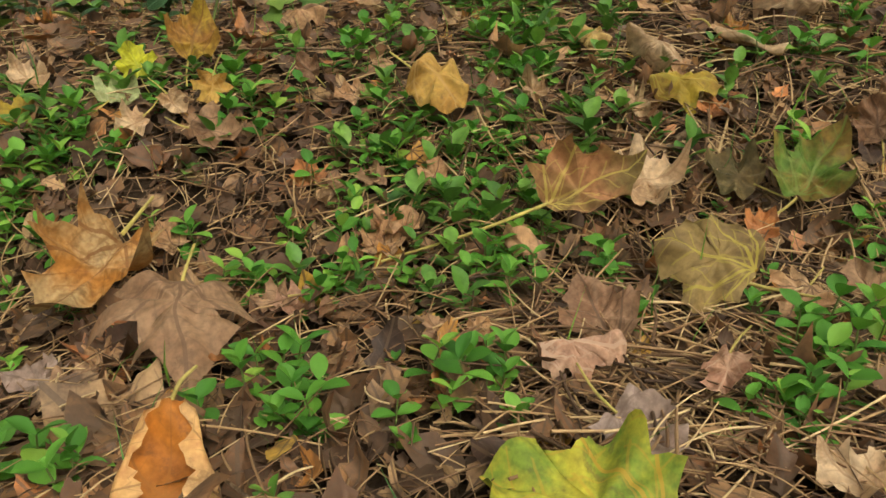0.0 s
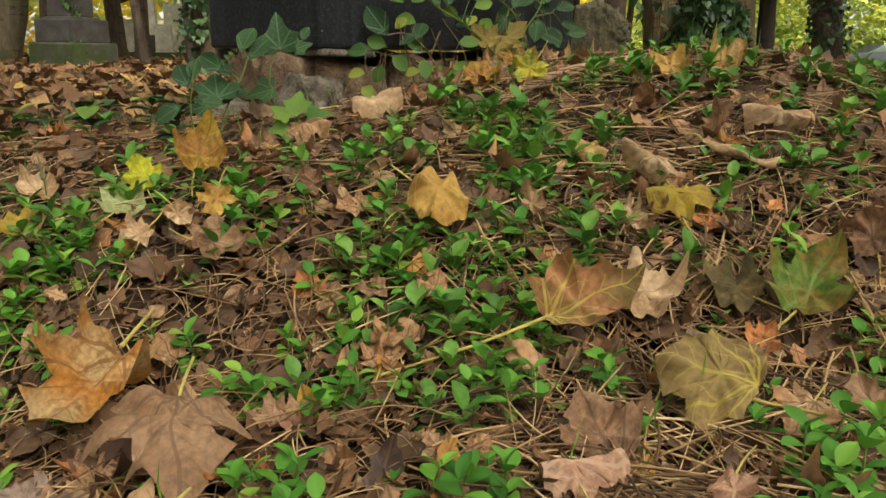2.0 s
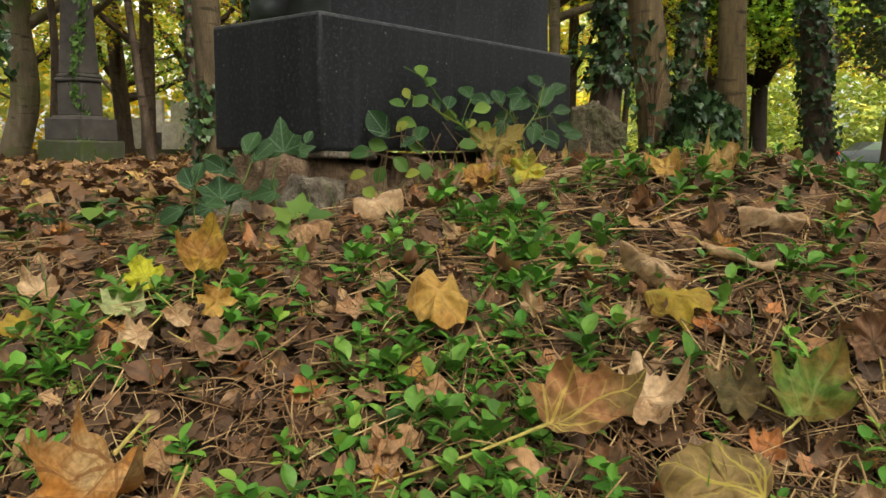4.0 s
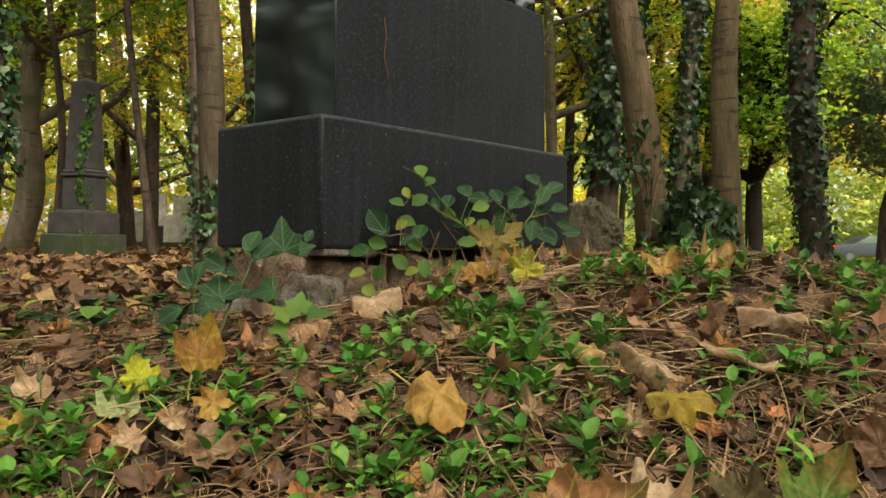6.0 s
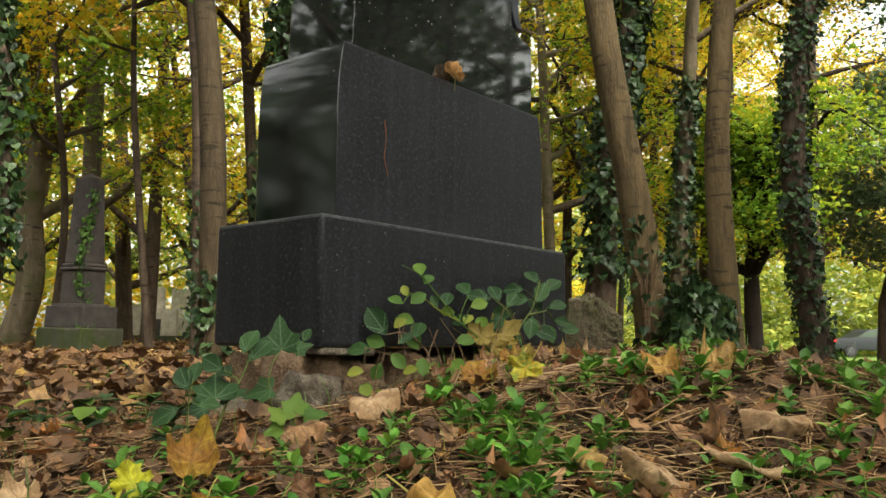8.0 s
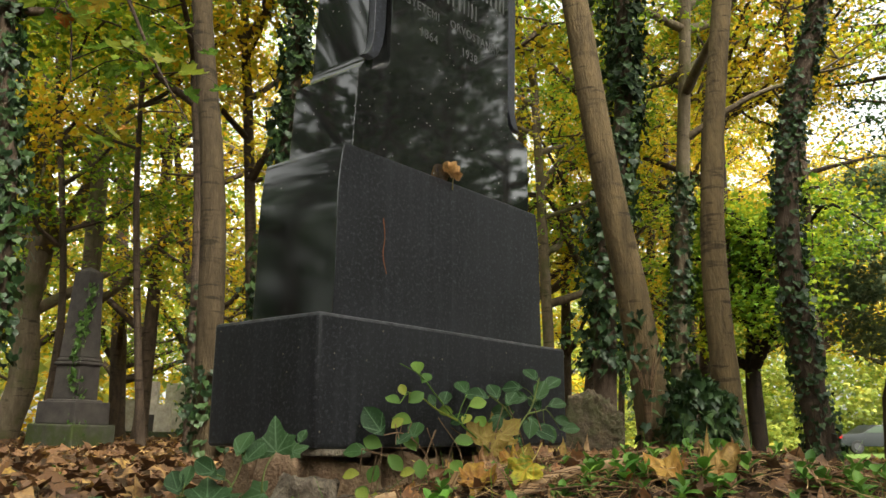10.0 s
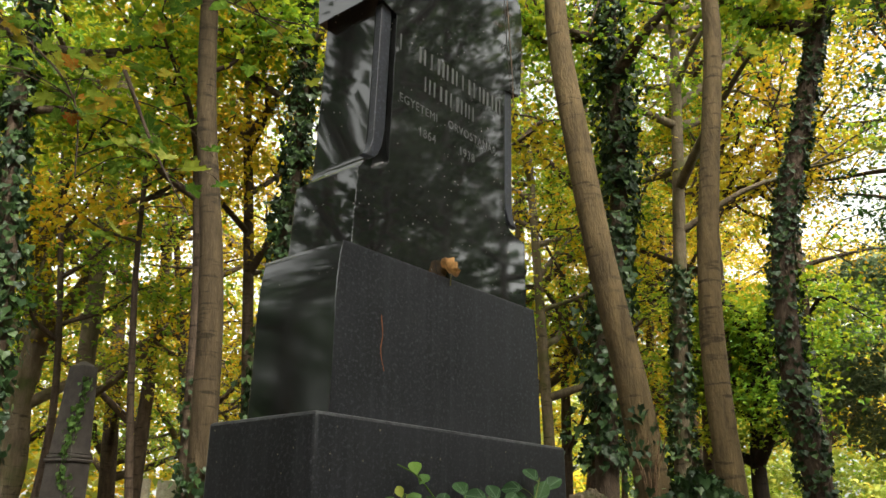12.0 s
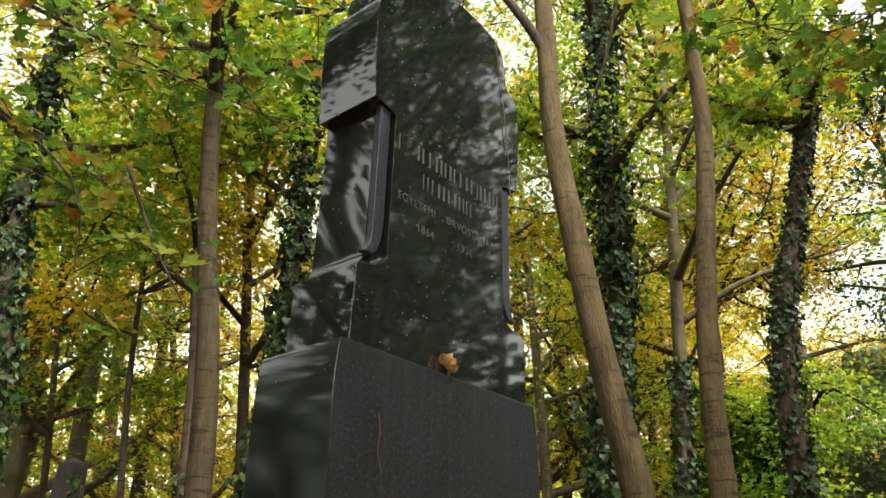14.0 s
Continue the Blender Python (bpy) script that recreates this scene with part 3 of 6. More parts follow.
def build_obelisk():
    ob = thing("obelisk", "grey stone obelisk grave marker on a mossy plinth, ivy climbing it", "gravestone")
    ob.matrix_world = pose(-3.56, 8.05, 0.10, 0, 1.0, -26)
    part("kerb", box_bm(0.80, 0.68, -0.08, 0.07), M_MOSSY, ob)
    part("plinth", box_bm(0.63, 0.52, 0.06, 0.29, 0.99, 0.02), M_MOSSY, ob, "mossy green stone plinth")
    part("die", box_bm(0.53, 0.42, 0.29, 0.50, 0.985), M_GREY, ob)
    part("die_moulding", box_bm(0.43, 0.33, 0.50, 0.525, 0.92, 0.008), M_GREY, ob)
    part("lower_shaft", box_bm(0.335, 0.255, 0.525, 0.85, 0.97), M_GREY, ob)
    part("moulding", box_bm(0.365, 0.285, 0.85, 0.885, 1.0, 0.014), M_GREY, ob)
    part("moulding", box_bm(0.345, 0.265, 0.888, 0.925, 0.94, 0.014), M_GREY, ob)
    part("upper_shaft", box_bm(0.305, 0.23, 0.925, 1.77, 0.72), M_GREY, ob)
    part("cap", box_bm(0.222, 0.167, 1.77, 1.83, 0.15), M_GREY, ob)
    rs = np.random.RandomState(6)
    n = 260
    z = 0.02 + 1.65 * rs.rand(n) ** 1.1
    w = np.interp(z, [0, 0.29, 0.5, 0.87, 1.76], [0.33, 0.28, 0.175, 0.155, 0.115])
    off = rs.randn(n) * (0.035 + 0.02 * (z < 0.4)) + 0.05 * np.sin(z * 5)
    pos = np.stack([w * 0.93 + np.where(off < 0, off, 0.02), -w * 0.76 + np.where(off < 0, -0.012, off), z], 1)
    v, f, _ = scatter(IVY3, IVY_F, pos, turns(-0.7 + rs.randn(n) * 0.6 + 0.0, -1.9 + rs.randn(n) * 0.4, rs.randn(n) * 0.4), 0.055 * (0.6 + 0.7 * rs.rand(n)))
    tagged(part("ivy", (v, f), M_GREENIVY, ob, "bright green ivy strand"), kind="stuff")


build_obelisk()


def build_rock():
    """A broken lump: one smooth dressed side, the rest a knobbly crust."""
    bm = bmesh.new()
    bmesh.ops.create_cube(bm, size=2.0)
    bmesh.ops.subdivide_edges(bm, edges=bm.edges, cuts=34, use_grid_fill=True)
    for v in bm.verts:
        p = v.co.copy()
        q = p.lerp(p.normalized() * 1.15, 0.35)
        crust = min(1.0, max(0.0, 0.8 * (p.x + 0.35) + 0.7 * max(p.z, 0.0)))
        n = 0.05 * noise.noise(p * 2.1) + crust * (0.16 * abs(noise.noise(p * 4.5)) + 0.13 * noise.noise(p * 10) + 0.06 * noise.noise(p * 21))
        q *= 1 + n
        top = 1.0 - 0.42 * max(0.0, (p.x + 0.1) / 1.1) ** 1.2
        v.co = Vector((q.x * 0.105, q.y * 0.10, q.z * 0.15 * (top if q.z > 0 else 1)))
    for f in bm.faces:
        f.smooth = True
    ob = part("rock", bm, M_ROCK)
    ob.location = (0.595, 3.28, 0.325)
    ob.rotation_euler = (0, radians(5), radians(-14))
    tagged(ob, "broken lump of stone with a rough crust in the leaves", "rock")


build_rock()


def build_far_stones():
    for x, y, w, h, m in ((-6.3, 24, 0.55, 1.35, M_GREY), (-5.1, 22, 0.7, 0.8, M_GREY), (-4.6, 26, 0.5, 0.9, M_GREY), (-7.6, 26, 0.6, 1.0, M_GREY), (-10.5, 24, 0.5, 1.1, M_GREY), (-12, 28, 0.6, 1.3, M_GREY), (-5.7, 30, 0.9, 0.7, M_CONCRETE), (-9.0, 20, 0.45, 0.7, M_GREY), (-8.0, 22.6, 0.55, 1.5, M_PALE), (-6.9, 20.6, 0.40, 0.85, M_PALE), (-9.3, 24.6, 0.6, 1.1, M_PALE), (-8.5, 26.5, 0.7, 1.7, M_PALE), (-7.4, 21.4, 0.5, 0.6, M_GREY), (-11.2, 21.5, 0.5, 1.2, M_PALE), (-12.4, 23.5, 0.6, 0.9, M_PALE)):
        z = float(ground_height(x, y))
        g = thing("far_gravestone", "small weathered grey gravestone far back among the trees", "gravestone", "far gravestones", (x, y, z))
        part("plinth", box_bm(w * 1.3, 0.4, -0.05, 0.18), M_MOSSY, g)
        part("slab", box_bm(w, 0.22, 0.18, h, 0.9), m, g)


build_far_stones()


# ---- trees ----
def leaf_cloud(rs, centres, per, spread, size, flat=0.35, template=None):
    """Leaves round many spray centres."""
    n = len(centres) * per
    base = np.repeat(np.asarray(centres), per, 0)
    off = rs.randn(n, 3) * np.array([spread, spread, spread * flat])
    pos = base + off
    rot = turns(rs.rand(n) * 6.28, rs.randn(n) * 0.55 - 0.25, rs.randn(n) * 0.45)
    return pos, rot, size * (0.65 + 0.7 * rs.rand(n))


def limbs(rs, path, r0, count, zmin, reach):
    """Curving limbs off a trunk path, and the ends of their twigs."""
    tubes, ends = [], []
    zs = path[:, 2]
    for k in range(count):
        i = rs.choice(np.where(zs > zmin)[0])
        p = path[i]
        yaw = rs.rand() * 6.28
        ln = reach * (0.5 + 0.7 * rs.rand())
        d = np.array([math.cos(yaw), math.sin(yaw), 0.25 + 0.7 * rs.rand()])
        keys = [p, p + d * ln * 0.35, p + d * ln * 0.7 + np.array([0, 0, 0.06 * ln]) + rs.randn(3) * 0.08 * ln, p + d * np.array([1, 1, 0.8]) * ln + rs.randn(3) * 0.1 * ln]
        q = curve_pts(keys, 10)
        r = max(0.008, r0 * (0.22 + 0.2 * rs.rand()))
        tubes.append(tube(q, np.linspace(r, 0.004, 10), 6))
        for j in range(3, 10):
            if rs.rand() < 0.8:
                e = q[j] + rs.randn(3) * np.array([0.35, 0.35, 0.18]) * ln * 0.45
                w = curve_pts([q[j], (q[j] + e) / 2 + rs.randn(3) * 0.04 * ln, e], 5)
                tubes.append(tube(w, np.linspace(max(0.004, r * 0.35), 0.002, 5), 4))
                ends += [w[2], w[3], e, e + rs.randn(3) * 0.12]
        ends += [q[-1], q[-2]]
    return tubes, ends


def build_tree(keys, diameter, label, bark, leaf=None, seed=1, count=14, zmin=2.2, reach=1.6, per=16, spread=0.22, size=0.085, ivy=None, sides=14):
    rs = np.random.RandomState(seed)
    k = np.asarray(keys, float)
    base = k[0].copy()
    base[2] = float(ground_height(base[0], base[1])) - 0.05
    k = np.concatenate([[base], k[k[:, 2] > base[2] + 0.15]])
    path = curve_pts(k, 36)
    height = path[-1, 2] - base[2]
    up = (path[:, 2] - base[2]) / height
    rad = diameter / 2 * (1.0 - 0.55 * up) * (1 + 0.28 * np.exp(-(path[:, 2] - base[2]) / 0.15))
    tree = thing("tree", label, "tree", at=tuple(base))
    loc = lambda v: v - base
    v, f = tube(path, rad, sides, 0.025, seed)
    part("trunk", (loc(v), f, None, True), bark, tree)
    per = int(per * 2.1)
    if count:
        tubes, ends = limbs(rs, path, diameter, count, zmin, reach)
        v, f = join(tubes)
        tagged(part("branchwork", (loc(v), f, None, True), bark, tree), kind="stuff")
        if leaf:
            pos, rot, sz = leaf_cloud(rs, ends, per, spread, size)
            keep = np.hypot(pos[:, 0], pos[:, 1]) > 2.6
            v, f, _ = scatter(LITE3, LITE_F, pos[keep], rot[keep], sz[keep] * 0.86)
            tagged(part("crown", (loc(v), f), leaf, tree), kind="stuff")
    if ivy:
        z0, z1, n, thick, isz = ivy
        t = rs.rand(n)
        zz = z0 + (z1 - z0) * t
        cx, cy = np.interp(zz, path[:, 2], path[:, 0]), np.interp(zz, path[:, 2], path[:, 1])
        rr = np.interp(zz, path[:, 2], rad)
        a = rs.rand(n) * 6.28
        lump = 0.5 + 0.5 * np.sin(zz * 3.1 + seed) * np.sin(a * 2 + zz * 1.7)
        out = rr + thick * (0.15 + rs.rand(n) ** 2 * lump)
        pos = np.stack([cx + np.cos(a) * out, cy + np.sin(a) * out, zz], 1)
        rot = turns(a + np.pi / 2 + rs.randn(n) * 0.5, np.full(n, -1.9) + rs.randn(n) * 0.45, rs.randn(n) * 0.4)
        v, f, _ = scatter(IVY3, IVY_F, pos, rot, isz * (0.6 + 0.7 * rs.rand(n)))
        tagged(part("ivy", (loc(v), f), M_IVY, tree, "dark glossy climbing ivy"), kind="stuff")
    return tree


build_tree([(-1.53, 5.5, 0.2), (-1.61, 5.5, 2.05), (-1.78, 5.5, 3.4), (-1.89, 5.5, 4.9), (-2.0, 5.4, 8)], 0.19, "straight brown-barked young maple with ivy round its foot", M_BARK4, M_GREEN, 11, 14, 4.0, 1.6, 8, ivy=(0.1, 0.75, 150, 0.10, 0.07))
build_tree([(-2.09, 7.0, 0.2), (-2.2, 7.0, 2.68), (-2.28, 7.0, 3.4), (-2.4, 7.1, 8)], 0.10, "slim dark tree with ivy up its stem", M_BARK2, M_GREEN, 12, 14, 3.2, 1.4, 12, ivy=(0.1, 1.6, 200, 0.07, 0.06))
build_tree([(1.33, 5.0, 0.1), (1.3, 5.0, 0.3), (1.2, 5.0, 1.1), (1.05, 5.0, 1.98), (0.93, 5.0, 2.9), (0.84, 5.0, 3.7), (0.83, 5.0, 4.62), (0.8, 5.1, 8)], 0.215, "leaning smooth-barked tree with an ivy clump at its foot", M_BARK, M_GREEN, 13, 7, 5.6, 1.2, 10, sides=18)
build_tree([(1.94, 5.5, 0.1), (1.89, 5.5, 1.75), (1.94, 5.5, 2.4), (2.08, 5.5, 3.5), (2.13, 5.5, 3.9), (2.16, 5.5, 5.07), (2.1, 5.5, 8)], 0.185, "straight smooth-barked tree, bare of branches below", M_BARK, M_GREEN, 14, 7, 5.8, 1.2, 10, sides=16)
build_tree([(3.22, 7.0, 0.1), (3.08, 7.0, 2.15), (3.20, 7.0, 3.1), (3.38, 7.0, 3.7), (3.86, 7.0, 5.4), (4.4, 7.2, 8.5)], 0.24, "dark trunk wrapped in ivy leaves", M_BARK2, M_GREEN, 15, 8, 5.0, 1.4, 10, ivy=(0.1, 5.5, 1700, 0.08, 0.06))
build_tree([(4.62, 12, 0.0), (4.62, 12, 1.54), (4.8, 12, 2.6), (5.0, 12, 3.6)], 0.27, "broad spreading tree, dark with shade put into its bark colour", M_BARK5, M_GREEN, 16, 26, 1.2, 1.35, 10, 0.26, 0.09)
build_tree([(1.58, 8, 0.1), (1.6, 8, 0.6), (1.67, 8, 2.0), (1.9, 8, 3.6), (1.95, 8, 5.6), (2.1, 8, 9)], 0.24, "tree hung with a thick column of ivy", M_BARK2, M_GREEN, 17, 12, 4.0, 1.8, 12, ivy=(0.9, 8.0, 3400, 0.32, 0.085))
build_tree([(2.85, 10, 0.1), (2.97, 10, 1.72), (3.16, 10, 4.1), (3.3, 10, 6), (3.43, 10, 8.7), (3.5, 10, 11)], 0.21, "grey tree forking high up, ivy on its lower stem", M_BARK3, M_GREEN, 18, 30, 3.8, 2.6, 8, ivy=(0.1, 3.6, 900, 0.14, 0.08))
build_tree([(-1.75, 7.4, 0.1), (-1.52, 7.4, 2.76), (-1.43, 7.4, 4), (-1.42, 7.4, 5.2), (-1.4, 7.4, 9)], 0.16, "tree behind the gravestone thick with ivy", M_BARK2, M_GREEN, 19, 10, 4.4, 1.8, 12, ivy=(1.2, 8.0, 2600, 0.20, 0.08))
build_tree([(-2.0, 9, 0.1), (-2.15, 9, 2.2), (-2.28, 9, 3.9), (-2.42, 9, 5.4), (-2.5, 9, 9)], 0.15, "slender brown tree among golden leaves", M_BARK2, M_GOLD, 20, 16, 2.2, 1.6, 9)
build_tree([(-6.35, 12, 0.1), (-6.1, 12, 1.05), (-6.17, 12, 2.1), (-6.05, 12, 3.2), (-6.6, 12, 5.5), (-7.4, 12, 8.4)], 0.42, "pale sycamore with crooked limbs", M_BARK3, M_GOLD, 21, 26, 1.6, 3.0, 8, 0.3, 0.09)
build_tree([(-4.55, 9.5, 0.1), (-4.46, 9.5, 1.6), (-4.6, 9.5, 3.0), (-4.75, 9.5, 4.0), (-5.1, 9.5, 7)], 0.10, "thin dark understorey maple sapling", M_BARK2, M_GREEN, 22, 18, 2.2, 1.4, 9, 0.25, 0.085)
build_tree([(-2.85, 8, 0.1), (-3.04, 8, 1.82), (-3.11, 8, 2.55), (-3.2, 8, 5.5)], 0.085, "thin crooked sapling in the undergrowth", M_BARK2, M_GOLD, 23, 12, 2.8, 1.3, 8)
build_tree([(-3.4, 6, 0.1), (-3.3, 6, 1.33), (-3.36, 6, 2.42), (-3.45, 6, 3.0), (-3.5, 6, 7)], 0.17, "dark ivy-clad trunk at the wood's edge", M_BARK2, M_GREEN, 24, 10, 3.4, 1.5, 12, ivy=(0.8, 6.5, 1500, 0.16, 0.08))


def side_branch(label, keys, r0, r1, mat):
    v, f = tube(curve_pts(keys, 18), np.linspace(r0, r1, 18), 8, 0.03, 5)
    tagged(part("bough", (v, f, None, True), mat), label, "branch")


side_branch("bare dark bough forking off the leaning tree", [(0.85, 5.0, 4.22), (0.80, 4.98, 4.46), (0.69, 4.97, 4.68), (0.50, 4.95, 5.0), (0.25, 4.9, 5.6)], 0.05, 0.02, M_BARK2)


def far_trees():
    """The wood behind: trees on a loose grid, green and gold."""
    rs = np.random.RandomState(77)
    spots = [(-4.6, 10.5), (-7.8, 9.5), (-9.2, 13.5), (-4.2, 14.5), (-1.2, 13.0), (0.6, 11.0), (2.0, 14.5), (-7.0, 18), (-11.5, 17), (-2.2, 19), (3.0, 19.5), (-14, 22), (-9.3, 24), (-4.9, 28), (0.2, 26), (5.6, 25.5), (-12, 11), (6.4, 20), (8.1, 23), (14.5, 25), (8.6, 28), (4.3, 13.5), (5.6, 18.6), (3.3, 16.4), (4.9, 19.5), (9.9, 21.6), (1.9, 17.5), (6.9, 22.5), (3.9, 22.0), (10.8, 23.6), (-5.6, 15.5), (-8.4, 16.2), (-6.2, 21), (-3.3, 16.6), (-10.5, 20), (-3.6, 23)]
    for n, (x, y) in enumerate(spots):
        gold = (x < -2 and rs.rand() < 0.5) or rs.rand() < 0.3 or (x > 3.5 and n % 4 != 1) or (n >= 22 and n % 4 != 3 and (x > 0 or n % 2))
        high = 4.2 if 4 < x < 8 and y < 14 else 0
        h = 7 + 5 * rs.rand()
        lean = rs.randn(2) * 0.5
        build_tree([(x, y, 0), (x + lean[0] * 0.3, y + lean[1] * 0.3, h * 0.35), (x + lean[0], y + lean[1], h)], 0.16 + 0.22 * rs.rand(), "woodland tree in yellowing autumn leaf" if gold else "woodland tree still in green leaf", M_BARK3 if rs.rand() < 0.4 and x < 3 else M_BARK2, M_GOLD if gold else M_GREEN, 100 + n, 18 if x > 1 else 12, high or (1.3 if x < 0 else 2.0), 2.0 + 0.05 * y, 9, 0.36, 0.066 + 0.0019 * y, sides=10)


far_trees()
for _n, (_x, _y, _h, _m) in enumerate([(4.25, 12.1, 13, M_GOLD), (6.1, 13.3, 13, M_GOLD), (5.2, 11.4, 12, M_GOLD), (7.7, 11.8, 11, M_DEEP)]):
    build_tree([(_x, _y, 0), (_x + 0.15, _y, 5), (_x - 0.1, _y + 0.2, _h)], 0.17, "tall slim woodland tree with a high autumn crown", M_BARK2, _m, 160 + _n, 22, 4.6, 2.1, 8, 0.32, 0.085, sides=10)


def trees_behind():
    """Trees behind and beside the viewer: they shade the ground and show in the polished stone."""
    rs = np.random.RandomState(55)
    for n, (x, y) in enumerate([(2.6, -2.8), (6.2, 2.2), (0.8, -4.2), (-1.8, -3.2), (-4.2, -1.2), (3.8, -5.2), (7.6, -3.0), (-5.0, 2.6), (10.5, 0.8), (-5.6, 0.6), (-7.6, 1.6), (-6.4, -1.6), (5.2, 0.5), (7.6, 1.6), (8.2, -1.0), (9.0, 3.6), (11.5, 3.2), (12.5, 5.5)]):
        h = 8 + 3 * rs.rand()
        build_tree([(x, y, 0), (x + 0.2, y, h * 0.4), (x + 0.4 * rs.randn(), y, h)], 0.22, "woodland tree in leaf behind the viewer", M_BARK2, M_DEEP, 300 + n, 16, 2.2, 2.0, 6, 0.28, 0.13, sides=10)


trees_behind()


def build_yew():
    rs = np.random.RandomState(5)
    base = np.array([9.75, 15.5, 0.0])
    base[2] = float(ground_height(base[0], base[1]))
    tree = thing("yew_tree", "dense dark green rounded yew tree", "tree", at=tuple(base))
    v, f = tube([(-1.3, 0, -0.1), (-1.25, 0, 1.2), (-0.6, 0.1, 3.2), (0, 0.1, 5.2)], [0.17, 0.13, 0.1, 0.04], 10)
    part("trunk", (v, f, None, True), M_BARK2, tree)
    n = 400
    d = rs.randn(n, 3)
    d /= np.linalg.norm(d, axis=1)[:, None]
    r = 0.66 + 0.38 * rs.rand(n) ** 0.6
    c = d * r[:, None] * np.array([2.45, 2.45, 2.35]) * (1 - 0.25 * np.clip(d[:, 2:], 0, 1)) + np.array([0, 0, 4.15])
    c = c[c[:, 2] > 2.15]
    per = 60
    pos = np.repeat(c, per, 0) + rs.randn(len(c) * per, 3) * np.array([0.24, 0.24, 0.12])
    m = len(pos)
    needle = np.array([(0, 0, 0), (0.22, 0.3, 0.03), (0.0, 1.0, -0.1), (-0.22, 0.3, 0.03)])
    nf = np.array([(0, 1, 2), (0, 2, 3)])
    v, f, _ = scatter(needle, nf, pos, turns(rs.rand(m) * 6.28, rs.randn(m) * 0.5, rs.randn(m) * 0.5), 0.15 * (0.6 + rs.rand(m)))
    tagged(part("crown", (v, f), M_YEW, tree), kind="stuff")


build_yew()


def far_woods():
    """Hedges and woods at the edge of sight, as loose leaves on many bushes."""
    rs = np.random.RandomState(9)
    for name, label, mat, n, r0, r1, a0, a1, hmax, size in (
        ("far_wood", "far belt of golden autumn trees", M_GOLD, 680, 30, 46, 80, 148, 10, 0.45),
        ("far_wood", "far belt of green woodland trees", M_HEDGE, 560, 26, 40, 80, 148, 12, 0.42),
        ("far_wood", "far belt of green and yellow trees", M_GREEN, 900, 58, 78, 38, 84, 14, 0.65),
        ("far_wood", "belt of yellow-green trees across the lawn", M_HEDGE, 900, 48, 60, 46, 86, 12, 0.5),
        ("far_wood", "wood of dark green trees standing behind the viewer", M_DEEP, 1900, 15, 28, 150, 398, 7.5, 0.6),
    ):
        a = np.radians(a0 + (a1 - a0) * rs.rand(n))
        r = r0 + (r1 - r0) * rs.rand(n)
        x, y = r * np.cos(a), r * np.sin(a)
        z = ground_height(x, y) + hmax * rs.rand(n) ** 1.3
        per = 40
        pos, rot, sz = leaf_cloud(rs, np.stack([x, y, z], 1), per, 0.9, size, 0.6)
        v, f, _ = scatter(LITE3, LITE_F, pos, rot, sz * 0.7)
        tagged(part(name, (v, f), mat), label, "woods", kind="stuff")


far_woods()

# ---- fallen leaves and litter ----
LEAF_TONES = {
    "ledge": ((0.560, 0.302, 0.112), (0.470, 0.269, 0.112), (0.280, 0.146, 0.056)),
    "veined": ((0.329, 0.152, 0.067), (0.183, 0.122, 0.043), (0.512, 0.390, 0.098)),
    "yellowbrown": ((0.25, 0.165, 0.06), (0.16, 0.10, 0.04), (0.42, 0.33, 0.06)),
    "tan": ((0.326, 0.173, 0.082), (0.433, 0.262, 0.139), (0.117, 0.068, 0.041)),
    "orange": ((0.340, 0.139, 0.027), (0.384, 0.250, 0.114), (0.185, 0.076, 0.020)),
    "orange2": ((0.429, 0.167, 0.054), (0.370, 0.152, 0.067), (0.281, 0.104, 0.034)),
    "deeporange": ((0.40, 0.135, 0.018), (0.30, 0.10, 0.018), (0.30, 0.11, 0.02)),
    "yellowgreen": ((0.370, 0.319, 0.034), (0.162, 0.222, 0.027), (0.444, 0.250, 0.034)),
    "ochre": ((0.414, 0.250, 0.060), (0.310, 0.152, 0.027), (0.429, 0.250, 0.081)),
    "ochrepale": ((0.415, 0.271, 0.099), (0.306, 0.170, 0.049), (0.271, 0.170, 0.066)),
    "brown": ((0.181, 0.093, 0.049), (0.253, 0.144, 0.082), (0.107, 0.059, 0.033)),
    "pinkish": ((0.326, 0.170, 0.106), (0.415, 0.246, 0.156), (0.468, 0.305, 0.205)),
    "pinktan": ((0.275, 0.160, 0.088), (0.225, 0.120, 0.062), (0.140, 0.078, 0.044)),
    "greybrown": ((0.226, 0.152, 0.115), (0.288, 0.204, 0.163), (0.181, 0.118, 0.090)),
    "pale": ((0.468, 0.322, 0.189), (0.397, 0.238, 0.123), (0.306, 0.185, 0.099)),
    "yellow": ((0.31, 0.215, 0.025), (0.22, 0.125, 0.02), (0.30, 0.23, 0.04)),
    "green": ((0.082, 0.139, 0.020), (0.193, 0.118, 0.027), (0.162, 0.208, 0.047)),
    "brightyellow": ((0.407, 0.389, 0.027), (0.340, 0.347, 0.027), (0.296, 0.312, 0.034)),
    "palegreen": ((0.310, 0.334, 0.148), (0.267, 0.278, 0.108), (0.370, 0.361, 0.188)),
    "brownyellow": ((0.251, 0.118, 0.027), (0.325, 0.208, 0.027), (0.177, 0.083, 0.020)),
    "darkolive": ((0.074, 0.056, 0.020), (0.177, 0.118, 0.047), (0.119, 0.083, 0.034)),
}
TONE_MATS = {}


def tone_material(tone):
    if tone not in TONE_MATS:
        a, b, v = LEAF_TONES[tone]
        TONE_MATS[tone] = leaf_material("fallen_leaf_" + tone, [(0.0, a), (1.0, tuple(c * 1.15 for c in a))], veins=v, blotch=(b, 22 if tone not in ("green", "yellowgreen") else 30), trans=0.15, rough=0.65, spec=0.25, vein_width=0.009, mottle=0.6)
    return TONE_MATS[tone]


